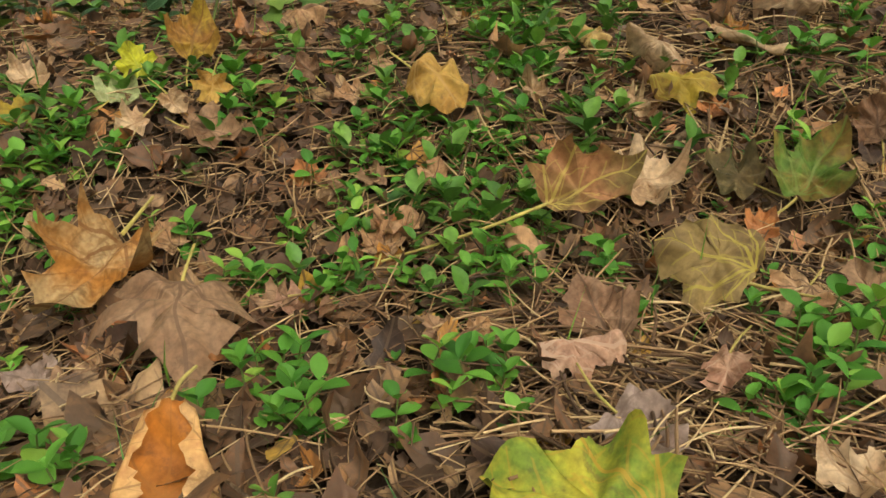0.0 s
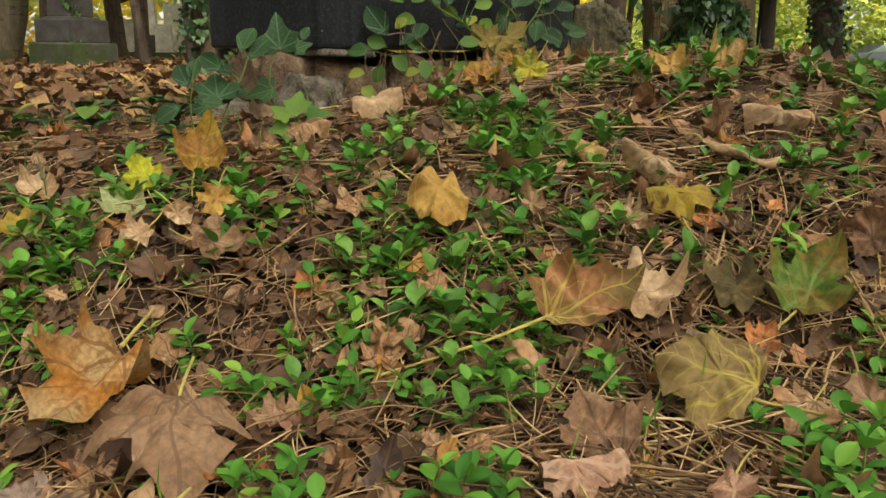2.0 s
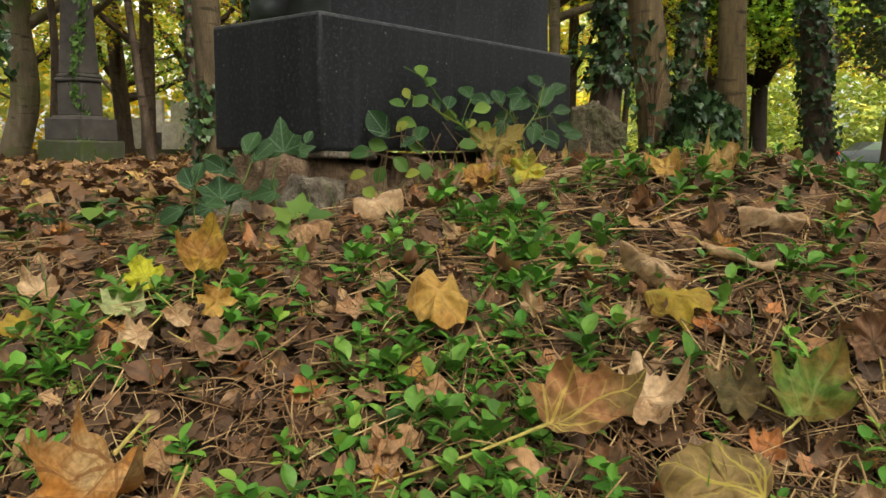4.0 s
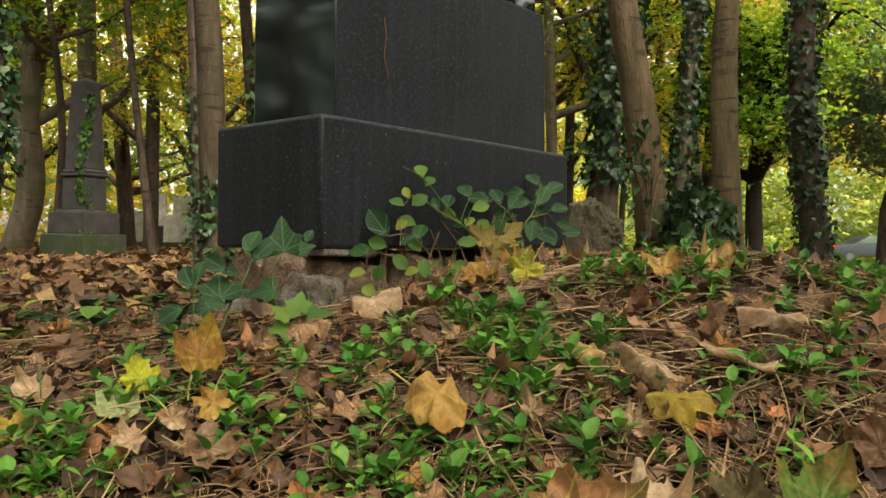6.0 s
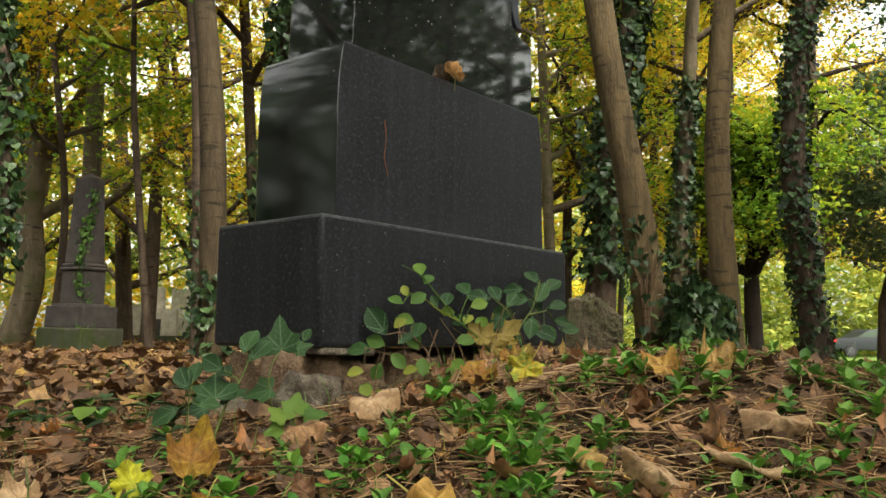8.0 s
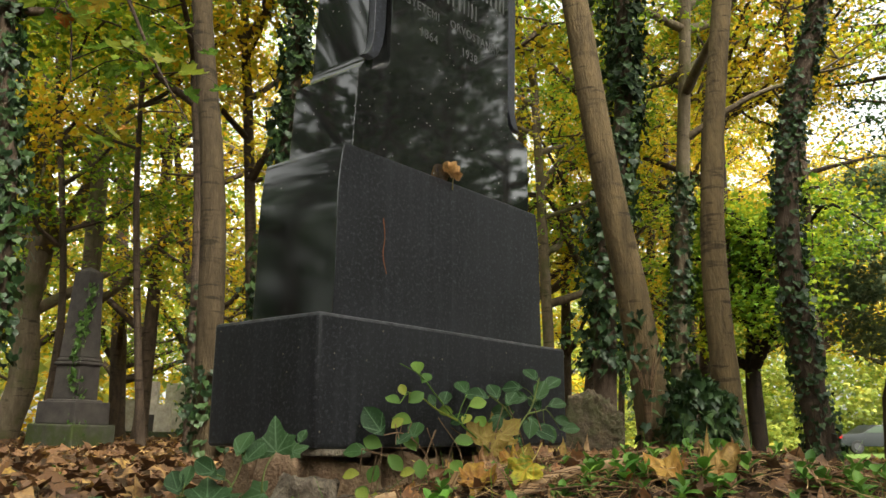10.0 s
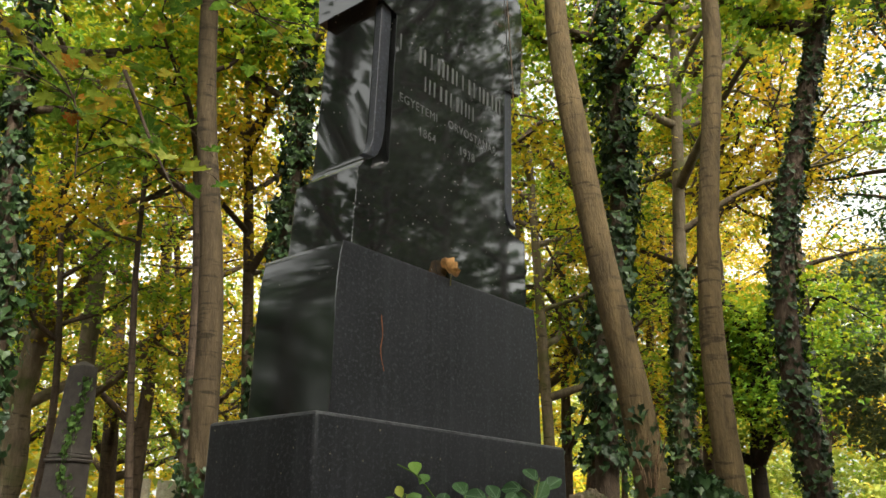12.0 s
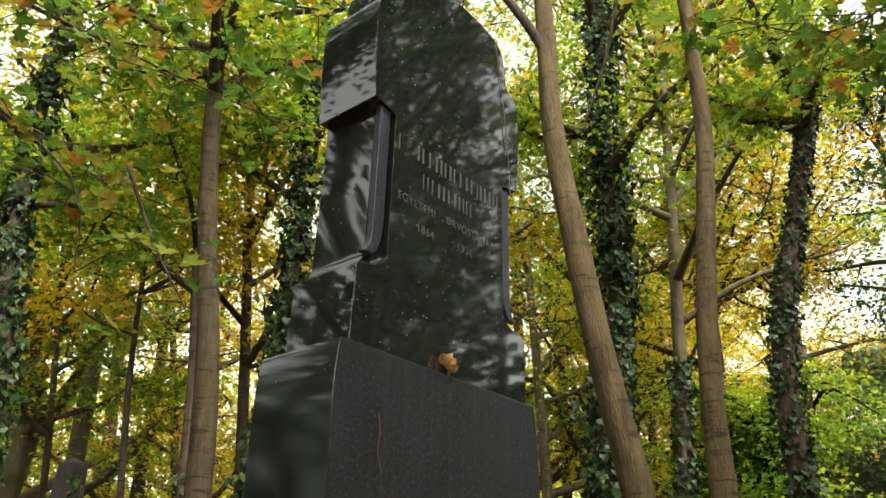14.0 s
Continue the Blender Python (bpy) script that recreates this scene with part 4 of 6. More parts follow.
def curled(xy, curl, rs, lift=0.35, fold=0.0, crinkle=1.0):
    """Bend a flat leaf about two slanting axes, fold it along its midrib and crumple it."""
    p = np.concatenate([xy - np.array([0, 0.35]), np.zeros((len(xy), 1))], 1)
    if fold:
        a = fold * np.clip(np.abs(p[:, 0]) / 0.06, 0, 1)
        p[:, 2] += np.abs(p[:, 0]) * np.sin(a)
        p[:, 0] *= np.cos(a)
    for k, a in ((curl * 3.2, rs.uniform(-0.6, 0.6)), (curl * 1.4, rs.uniform(1.0, 2.1))):
        k = max(k, 0.05)
        d, n = np.array([math.cos(a), math.sin(a)]), np.array([-math.sin(a), math.cos(a)])
        s, w, h = p[:, :2] @ d, p[:, :2] @ n, p[:, 2].copy()
        th = s * k
        q = np.sin(th) * (1 / k - h)
        p = np.concatenate([(q[:, None] * d + w[:, None] * n), ((1 - np.cos(th)) / k + h * np.cos(th))[:, None]], 1)
    r = np.hypot(xy[:, 0], xy[:, 1] - 0.3)
    ph = rs.rand(6) * 6.28
    an = np.arctan2(xy[:, 1] - 0.3, xy[:, 0])
    amp = (0.05 + 0.12 * curl) * crinkle
    p[:, 2] += amp * r * (np.sin(5 * an + ph[0]) + 0.6 * np.sin(9 * an + ph[1])) + 0.022 * crinkle * np.sin(14 * xy[:, 0] + ph[2]) * np.sin(12 * xy[:, 1] + ph[3])
    p[:, 2] += 0.020 * crinkle * (np.abs(np.sin(7 * xy[:, 0] + 5 * xy[:, 1] + ph[4])) + np.abs(np.sin(8 * xy[:, 1] - 6 * xy[:, 0] + ph[5])))
    p[:, 2] += 0.12 * np.abs(xy[:, 0]) * lift
    p[:, 2] += 1.6 * curl * np.clip(r - 0.32, 0, 1) ** 2 * (1 + 0.8 * np.sin(2 * an + ph[3]))
    p[:, :2] *= (1 - 0.5 * curl * np.clip(r - 0.3, 0, 1))[:, None]
    return p


FINE_XY, FINE_F = leaf_template(maple_outline(3), (0.2, 0.4, 0.6, 0.8, 0.92, 1.0))
FINE_UV = leaf_uv(FINE_XY)


ROLLED_TONES = ("pale", "tan", "brown", "ochrepale", "pinkish", "pinktan", "brownyellow", "darkolive")


def fallen_leaf(tone, x, y, z, size, heading, tilt, az, curl, seed, soft=None, fold=0.0, dome=False):
    """soft: 0 deep lobes, 1 nearly round; fold: half angle along the midrib; dome: edges turned down."""
    rs = np.random.RandomState(seed)
    soft = rs.uniform(0.0, 0.4) if soft is None else soft
    c = np.array([0.0, 0.32])
    d = FINE_XY - c
    r = np.hypot(d[:, 0], d[:, 1])[:, None]
    xy = c + d * (1 + soft * np.clip((0.46 - r) / 0.46, -0.6, 1) * (r > 0.05))
    xy = xy * np.array([rs.uniform(0.9, 1.08), rs.uniform(0.88, 1.05)])
    xy = xy + 0.025 * np.stack([np.sin(9 * FINE_XY[:, 1] + seed), np.sin(8 * FINE_XY[:, 0] + 2 * seed)], 1)
    curl = max(curl, 0.26) * (1.55 if tone in ROLLED_TONES and seed > 10 else 1.25)
    p = curled(xy, curl, rs, 0.35, fold, 1.5) * size
    if dome:
        p[:, 2] *= -1
        p[:, 2] -= p[:, 2].min() * 0.75
    words = {"veined": "orange-brown maple leaf with yellow veins", "green": "green maple leaf", "yellowgreen": "yellow and green maple leaf"}.get(tone, tone.replace("2", "").replace("brightyellow", "bright yellow").replace("palegreen", "pale green").replace("yellowbrown", "yellow-brown").replace("brownyellow", "brown and yellow").replace("greybrown", "grey-brown").replace("darkolive", "dark olive").replace("ochrepale", "pale ochre").replace("pinktan", "pinkish tan") + " maple leaf")
    leaf = thing("fallen_leaf", ("curled " if curl > 0.35 else "flat ") + words + " lying dry on the litter", "leaf", "fallen maple leaves")
    leaf.matrix_world = pose(x, y, z, 0, 0, az) @ pose(0, 0, 0, tilt) @ pose(0, 0, 0, 0, 0, heading)
    part("blade", (p, FINE_F, FINE_UV, True), tone_material(tone), leaf)
    ln = 1.45 if tone == "veined" else rs.uniform(0.35, 0.7)
    b = curled(np.array([[0.0, 0.02]]), curl, np.random.RandomState(seed), 0.35, fold, 1.5)[0] * size * np.array([1, 1, -1 if dome else 1])
    side = rs.uniform(-0.25, 0.25)
    keys = [b, b + np.array([side * 0.3, -0.45 * ln, 0.02]) * size, b + np.array([side, -ln, 0.06 if tone != "veined" else 0.16]) * size]
    v, f = tube(curve_pts(keys, 9), np.linspace(0.016, 0.011, 9) * max(size, 0.06), 6)
    part("stalk", (v, f, None, True), M_STALK, leaf)


def rolled_leaf(label, x, y, z, length, width, heading, tilt, tone, pale, seed):
    """A dry leaf whose two edges have rolled in over its face, showing the pale underside."""
    rs = np.random.RandomState(seed)
    rows, cols = 22, 27
    t = np.linspace(0, 1, rows)
    half = width * (0.30 + 0.70 * (1 - t) ** 0.8) * (1 + 0.05 * np.sin(t * 11 + seed)) * np.where(t > 0.93, 0.6, 1.0)
    sc = np.linspace(-1, 1, cols)
    tear = 1 + 0.10 * np.sin(np.linspace(0, 1, rows)[:, None] * np.array([13.0, 17.0]) + seed) + 0.04 * rs.randn(rows, 2)
    r = width * 0.075
    v, f, uv, kind = [], [], [], []
    for i in range(rows):
        for q in sc:
            side = 0 if q < 0 else 1
            arc = abs(q) * half[i] * (tear[i, side] if abs(q) > 0.85 else 1)
            flat = (0.52 - 0.12 * t[i] * side) * half[i]
            a = max(0.0, arc - flat)
            th = min(a / r, 2.9)
            run = max(0.0, a - 2.9 * r)
            px = min(arc, flat) + r * math.sin(th) - run * 0.95
            pz = r * (1 - math.cos(th)) + 0.10 * run + 0.06 * width * math.sin(9 * t[i] + 4 * q)
            v.append((px if q > 0 else -px, (t[i] - 0.5) * length, pz + 0.25 * length * (t[i] - 0.5) ** 2))
            uv.append((0.5 + 0.5 * q, t[i]))
    for i in range(rows - 1):
        for j in range(cols - 1):
            a = i * cols + j
            f.append((a, a + 1, a + cols + 1, a + cols))
            kind.append(abs(sc[j] + sc[j + 1]) / 2 > 0.62)
    leaf = thing("fallen_leaf", label, "leaf", "fallen maple leaves")
    leaf.matrix_world = pose(x, y, z, 0, 0, heading) @ pose(0, 0, 0, tilt)
    ob = part("blade", (np.array(v), np.array(f), np.array(uv), True), tone_material(tone), leaf)
    ob.data.materials.append(tone_material(pale))
    for p, k in zip(ob.data.polygons, kind):
        p.material_index = int(k)
    st, sf = tube(curve_pts([(0, 0.5 * length, 0.004), (0.004, 0.62 * length, 0.008), (0.012, 0.8 * length, 0.004)], 8), np.linspace(0.0014, 0.0009, 8), 6)
    part("stalk", (st, sf, None, True), M_STALK, leaf)


M_STALK = plain("leaf_stalk", (0.38, 0.30, 0.08), 0.6, var=0.35, scale=60)


def litter(name, label, n, region, size, seed, mat, low=False, tilt=0.35, stack=0.02, dens=None, mixp=(0.45, 0.3, 0.25), rings=(0.34, 0.68, 1.0)):
    """Dead leaves strewn over a stretch of ground."""
    rs = np.random.RandomState(seed)
    x0, x1, y0, y1 = region
    x, y = rs.uniform(x0, x1, n), rs.uniform(y0, y1, n)
    if dens is not None:
        keep = dens(x, y) > rs.rand(n)
        x, y = x[keep], y[keep]
        n = len(x)
    z = ground_height(x, y) + 0.004 + stack * rs.rand(n) ** 2
    e = 0.02
    sx, sy = (ground_height(x + e, y) - ground_height(x - e, y)) / (2 * e), (ground_height(x, y + e) - ground_height(x, y - e)) / (2 * e)
    slope = turns(np.zeros(n), np.arctan(sy), -np.arctan(sx))
    rot = slope @ turns(np.zeros(n), rs.randn(n) * tilt, rs.randn(n) * tilt) @ turns(rs.rand(n) * 6.28, np.zeros(n), np.zeros(n))
    sz = size * (0.5 + 0.9 * rs.rand(n) ** 1.5)
    if low:
        v, f, u = scatter(SIMPLE3 * np.array([1, 1, 1.3]), SIMPLE_F, np.stack([x, y, z], 1), rot, sz)
        ob = part(name, (v, f, None, False), mat)
    else:
        outs = [maple_outline(1), np.array([(0, 0), (0.09, 0.12), (0.2, 0.2), (0.13, 0.32), (0.28, 0.45), (0.17, 0.55), (0.26, 0.72), (0.13, 0.82), (0.0, 1.0), (-0.12, 0.84), (-0.24, 0.70), (-0.16, 0.56), (-0.29, 0.46), (-0.14, 0.33), (-0.2, 0.18), (-0.08, 0.1)]), np.array([(0, 0), (0.12, 0.06), (0.27, 0.22), (0.25, 0.36), (0.31, 0.55), (0.22, 0.74), (0.10, 0.82), (0.06, 1.0), (-0.09, 0.9), (-0.16, 0.72), (-0.22, 0.5), (-0.15, 0.38), (-0.24, 0.2), (-0.10, 0.08)])]
        vs, fs, us, base = [], [], [], 0
        kind = rs.choice(3, n, p=mixp)
        for k in range(3):
            xy, fc = leaf_template(outs[k], rings, (0, 0.4))
            bank = np.stack([curled(xy, c, np.random.RandomState(40 + i)) for i, c in enumerate(np.linspace(0.05, 0.75, 14))])
            m = np.where(kind == k)[0]
            pick = np.clip((rs.rand(len(m)) ** 1.3 * 14).astype(int), 0, 13)
            v, f, u = scatter(bank[pick], fc, np.stack([x, y, z], 1)[m] + np.array([0, 0, 0.004]), rot[m], sz[m], leaf_uv(xy))
            vs.append(v), fs.append(f + base), us.append(u)
            base += len(v)
        ob = part(name, (np.concatenate(vs), np.concatenate(fs), np.concatenate(us), True), mat)
    tagged(ob, label, "leaf litter", kind="stuff")


litter("leaf_litter", "thick layer of dry brown leaf fragments on the soil", 16500, (-1.6, 1.8, -0.1, 2.5), 0.034, 31, M_LITTER, tilt=0.4, stack=0.014, mixp=(0.06, 0.22, 0.72), rings=(0.5, 1.0), dens=lambda x, y: np.clip((x + 1.6) / 0.5, 0, 1) * np.clip((1.8 - x) / 0.5, 0, 1) * np.clip((y + 0.1) / 0.4, 0, 1) * np.clip((2.5 - y) / 0.5, 0, 1))
litter("leaf_litter", "crumbled brown leaf scraps packed on the slope", 3000, (-0.7, 0.8, 0.3, 0.95), 0.028, 36, M_LITTER, tilt=0.45, stack=0.010, mixp=(0.04, 0.2, 0.76), rings=(0.5, 1.0))
litter("leaf_litter", "torn tan and rust scraps curling on top of the litter", 420, (-0.8, 1.0, 0.3, 1.5), 0.042, 38, M_SCRAP, tilt=0.55, stack=0.02, mixp=(0.15, 0.25, 0.6), rings=(0.34, 0.68, 1.0))
litter("leaf_litter", "dry brown and tan whole leaves lying loose", 520, (-1.6, 1.8, 0.25, 2.8), 0.055, 32, M_LITTER, tilt=0.35, stack=0.015)
litter("leaf_litter", "carpet of fallen brown and yellow leaves under the trees", 15000, (-9.0, 5.0, 1.7, 12.0), 0.085, 33, M_LITTER_FAR, True, 0.5, 0.03)
litter("leaf_litter", "far carpet of fallen autumn leaves", 12000, (-18, 10, 10, 32), 0.16, 34, M_LITTER_FAR, True, 0.5, 0.03)
litter("leaf_litter", "fallen leaves strewn over the ground round the viewer", 9000, (-9, 9, -7, 2.6), 0.085, 35, M_LITTER_FAR, True, dens=lambda x, y: ((np.abs(x - 0.1) > 1.0) | (y < 0.25)) * 1.0)
litter("leaf_litter", "fallen leaves lying among the trees on the lawn's edge", 3500, (4.5, 14, 1.7, 16), 0.10, 37, M_LITTER_FAR, True, 0.5, 0.03)


def straw(n, region, seed, lmin, lmax, rmin, rmax, mat, label):
    rs = np.random.RandomState(seed)
    k, sides = 6, 4
    x, y = rs.uniform(region[0], region[1], n), rs.uniform(region[2], region[3], n)
    yaw = rs.vonmises(0.4, 0.5, n)
    ln = lmin + (lmax - lmin) * rs.rand(n) ** 2
    bend = rs.randn(n) * 0.22
    tubes = []
    for i in range(n):
        s = np.linspace(-0.5, 0.5, k) * ln[i]
        a = yaw[i] + bend[i] * s / ln[i]
        px, py = x[i] + s * np.cos(a), y[i] + s * np.sin(a)
        pz = ground_height(px, py) + 0.006 + 0.020 * rs.rand() + rs.randn() * 0.08 * s + 0.004 * np.cos(s / ln[i] * 3.1) * rs.rand()
        pz = np.maximum(pz, ground_height(px, py) + 0.002)
        tubes.append(tube(np.stack([px, py, pz], 1), np.linspace(1, 0.6, k) * rs.uniform(rmin, rmax), sides))
    v, f = join(tubes)
    tagged(part("dry_stems", (v, f, None, True), mat), label, "straw", kind="stuff")


litter("leaf_litter", "large brown lobed leaves overlapping flat on the slope", 46, (-0.42, -0.08, 0.40, 0.68), 0.062, 39, M_LITTER, tilt=0.2, stack=0.014, mixp=(0.55, 0.35, 0.1))
litter("leaf_litter", "brown lobed leaves lying flat in the straw", 30, (0.05, 0.45, 0.40, 0.72), 0.052, 40, M_LITTER, tilt=0.22, stack=0.012, mixp=(0.5, 0.35, 0.15))


straw(7500, (-0.8, 1.1, 0.3, 1.6), 41, 0.02, 0.13, 0.0004, 0.0010, M_STRAW, "tangle of thin dry stems and leaf stalks")
straw(2800, (-0.6, 0.75, 0.3, 0.85), 43, 0.02, 0.08, 0.0004, 0.0009, M_STRAW, "fine dry stems matted on the slope")
straw(520, (0.02, 0.36, 0.42, 0.66), 44, 0.05, 0.15, 0.0007, 0.0013, M_STRAW, "heap of thicker pale dry stalks on the slope")
straw(420, (0.0, 0.6, 0.7, 1.2), 45, 0.06, 0.2, 0.0007, 0.0014, M_STRAW, "pale dry stalks strewn up the mound")
straw(45, (-0.7, 1.0, 0.3, 1.5), 42, 0.08, 0.2, 0.0012, 0.0022, M_TWIG, "small dead twigs scattered through the litter")


def ovate(n=7):
    """A small oval leaf, base at the origin, tip at y = 1, gently folded."""
    t = np.linspace(0, 1, n)
    w = 0.29 * np.sin(np.pi * t ** 1.12) ** 0.75 + 0.012
    v, f = [], []
    for i in range(n):
        droop = -0.2 * t[i] ** 2
        v += [(-w[i], t[i], droop + 0.35 * w[i]), (-w[i] * 0.5, t[i], droop + 0.12 * w[i]), (0, t[i], droop), (w[i] * 0.5, t[i], droop + 0.12 * w[i]), (w[i], t[i], droop + 0.35 * w[i])]
    for i in range(n - 1):
        for j in range(4):
            a = i * 5 + j
            f.append((a, a + 1, a + 6, a + 5))
    return np.array(v), np.array(f)


OV, OVF = ovate()
OV_MESH = raw_mesh("leaf", OV, OVF, np.stack([OV[:, 0] + 0.5, OV[:, 1]], 1), True)
OV_MESH.materials.append(M_SEED)
SEEDLINGS = []


def make_seedling(seed):
    rs = np.random.RandomState(seed)
    s = thing("seedling", "small green woody seedling with glossy oval paired leaves", "seedling", "green seedlings", (0, 0, -50))
    h = rs.uniform(0.024, 0.042)
    lean = rs.randn(2) * 0.008
    keys = [(0, 0, -0.006), (lean[0] * 0.4, lean[1] * 0.4, h * 0.5), (lean[0], lean[1], h)]
    path = curve_pts(keys, 7)
    v, f = tube(path, np.linspace(0.0014, 0.0008, 7), 5)
    part("stem", (v, f, None, True), M_STEM, s)
    pairs = rs.randint(3, 5)
    for k in range(pairs):
        q = path[min(6, 2 + int(k * 4.99 / max(1, pairs - 1)))]
        yaw = k * 90 + rs.uniform(-25, 25)
        sz = (0.030 - 0.003 * k) * rs.uniform(0.8, 1.15)
        up = 10 + 16 * k
        for d in (0, 180):
            ob = new("leaf", OV_MESH)
            ob.parent = s
            ob.matrix_local = Matrix.Translation(q) @ pose(0, 0, 0, 0, 0, yaw + d) @ pose(0, 0, 0, up + rs.uniform(-14, 14), rs.uniform(-15, 15), 0) @ Matrix.Diagonal((sz * rs.uniform(0.9, 1.15), sz, sz, 1))
    SEEDLINGS.append(s)


for _k in range(6):
    make_seedling(500 + _k)


def seedling(kind, x, y, yaw, scale, lift=0.004):
    m = pose(x, y, float(ground_height(x, y)) + lift, 0, 0, yaw) @ Matrix.Scale(scale, 4)
    ob = copy_thing(SEEDLINGS[kind], m)
    ob.matrix_world = m


fallen_leaf("veined", 0.116, 0.711, 0.098, 0.098, -62, 51, -10, 0.16, 1, 0.25, 0.55)
fallen_leaf("yellowbrown", 0.189, 0.623, 0.070, 0.090, 80, 40, -19, 0.22, 2, 0.4, 0.0, True)
fallen_leaf("orange", -0.278, 0.674, 0.035, 0.118, 140, 31, 25, 0.36, 3, -0.25, 0.3)
fallen_leaf("pinktan", -0.184, 0.588, 0.028, 0.100, 178, 18, 20, 0.3, 4, -0.2, 0.0, True)
fallen_leaf("yellowgreen", 0.065, 0.386, 0.038, 0.106, 75, 4, -11, 0.08, 6)
fallen_leaf("ochre", -0.004, 0.879, 0.150, 0.088, -150, 34, 0, 0.34, 7, 1.1, 0.2, True)
fallen_leaf("brown", 0.107, 0.580, 0.048, 0.058, 30, 29, -12, 0.1, 8)
fallen_leaf("pinkish", 0.086, 0.524, 0.036, 0.066, -70, 8, -11, 0.45, 9, 0.3, 0.5, True)
fallen_leaf("greybrown", 0.109, 0.449, 0.038, 0.056, -120, 15, -16, 0.12, 10)
fallen_leaf("pale", 0.220, 0.948, 0.172, 0.086, 60, 42, -14, 0.36, 11, 0.6, 0.8, True)
fallen_leaf("yellow", 0.241, 0.887, 0.145, 0.082, -80, 22, -17, 0.3, 12, 0.5, 0.3, True)
fallen_leaf("green", 0.313, 0.736, 0.105, 0.087, -20, 42, -26, 0.2, 13, -0.1, 0.35)
fallen_leaf("pale", 0.409, 1.079, 0.208, 0.100, 70, 35, -22, 0.42, 14, 0.7, 0.7, True)
fallen_leaf("ochrepale", 0.166, 1.035, 0.178, 0.068, 90, 26, -10, 0.4, 15, 0.9, 0.0, True)
fallen_leaf("pale", -0.097, 1.276, 0.204, 0.098, -70, 18, 5, 0.36, 16, 0.7, 0.6, True)
fallen_leaf("orange2", -0.123, 0.793, 0.088, 0.039, 20, 28, 10, 0.2, 17)
fallen_leaf("brightyellow", -0.350, 1.010, 0.159, 0.048, 10, 60, 21, 0.1, 18)
fallen_leaf("palegreen", -0.349, 0.949, 0.133, 0.052, -40, 31, 22, 0.1, 19)
fallen_leaf("brownyellow", -0.285, 1.026, 0.180, 0.080, -20, 48, 17, 0.3, 20, 0.2, 0.25)
fallen_leaf("ochre", -0.241, 0.922, 0.144, 0.041, 170, 60, 16, 0.3, 21)
fallen_leaf("pale", -0.312, 0.878, 0.115, 0.041, 120, 45, 21, 0.3, 22)
fallen_leaf("yellow", -0.451, 0.915, 0.115, 0.047, 70, 31, 28, 0.2, 23)
fallen_leaf("tan", -0.178, 1.158, 0.181, 0.082, -80, 24, 9, 0.4, 24, 0.6, 0.7, True)
fallen_leaf("brown", -0.146, 0.956, 0.160, 0.044, 40, 60, 9, 0.6, 25)
fallen_leaf("pale", 0.089, 0.883, 0.151, 0.040, 30, 60, -6, 0.7, 26)
fallen_leaf("pale", 0.181, 0.754, 0.092, 0.073, -60, 29, -15, 0.35, 27)
fallen_leaf("brown", 0.401, 0.816, 0.135, 0.060, 20, 60, -29, 0.5, 28)
fallen_leaf("tan", -0.007, 0.766, 0.097, 0.035, -20, 60, 1, 0.2, 29)
fallen_leaf("darkolive", 0.255, 0.762, 0.096, 0.061, 60, 34, -20, 0.3, 30)
fallen_leaf("orange2", 0.263, 0.706, 0.070, 0.031, -30, 44, -23, 0.3, 31)
fallen_leaf("pale", 0.206, 0.416, 0.035, 0.045, 70, 15, -32, 0.35, 32)
fallen_leaf("pinkish", 0.167, 0.498, 0.049, 0.039, 175, 47, -22, 0.6, 33)
fallen_leaf("ochrepale", 0.424, 1.318, 0.286, 0.089, -40, 49, -19, 0.5, 34)
fallen_leaf("ochre", 0.344, 1.345, 0.277, 0.076, 60, 37, -15, 0.4, 35)
fallen_leaf("yellowgreen", 0.135, 1.382, 0.271, 0.059, 150, 60, -6, 0.3, 36)
fallen_leaf("tan", -0.098, 0.916, 0.139, 0.039, 60, 35, 7, 0.3, 37)
fallen_leaf("pinkish", -0.112, 0.633, 0.028, 0.036, 100, 4, 11, 0.3, 38)
fallen_leaf("tan", -0.040, 0.716, 0.061, 0.048, -60, 13, 4, 0.3, 39)
fallen_leaf("tan", -0.235, 0.731, 0.047, 0.038, 20, 29, 20, 0.2, 40)
fallen_leaf("pinktan", -0.224, 0.851, 0.114, 0.058, -100, 42, 16, 0.3, 41)
fallen_leaf("pale", -0.277, 0.906, 0.132, 0.034, -150, 60, 19, 0.4, 42)
fallen_leaf("pale", 0.187, 0.861, 0.136, 0.042, -120, 37, -13, 0.6, 43)
fallen_leaf("tan", -0.048, 0.698, 0.058, 0.047, -10, 26, 4, 0.3, 44)
fallen_leaf("brownyellow", 0.059, 1.411, 0.259, 0.077, 30, 40, -3, 0.3, 45)
fallen_leaf("orange2", 0.264, 0.866, 0.135, 0.033, 0, 31, -19, 0.3, 46)
fallen_leaf("orange", 0.334, 1.038, 0.189, 0.039, 10, 43, -19, 0.4, 47)
fallen_leaf("tan", 0.255, 0.604, 0.048, 0.045, 160, 32, -26, 0.25, 48)
fallen_leaf("pinktan", 0.312, 0.626, 0.051, 0.039, 30, 42, -30, 0.2, 49)
fallen_leaf("pinktan", -0.130, 0.639, 0.030, 0.037, 100, 17, 13, 0.3, 50)
fallen_leaf("pale", -0.469, 0.994, 0.143, 0.054, 30, 40, 27, 0.4, 51)
fallen_leaf("tan", -0.245, 0.591, 0.009, 0.037, 10, 15, 26, 0.2, 52)
fallen_leaf("pinktan", -0.253, 0.556, 0.003, 0.043, 60, 5, 28, 0.15, 53)
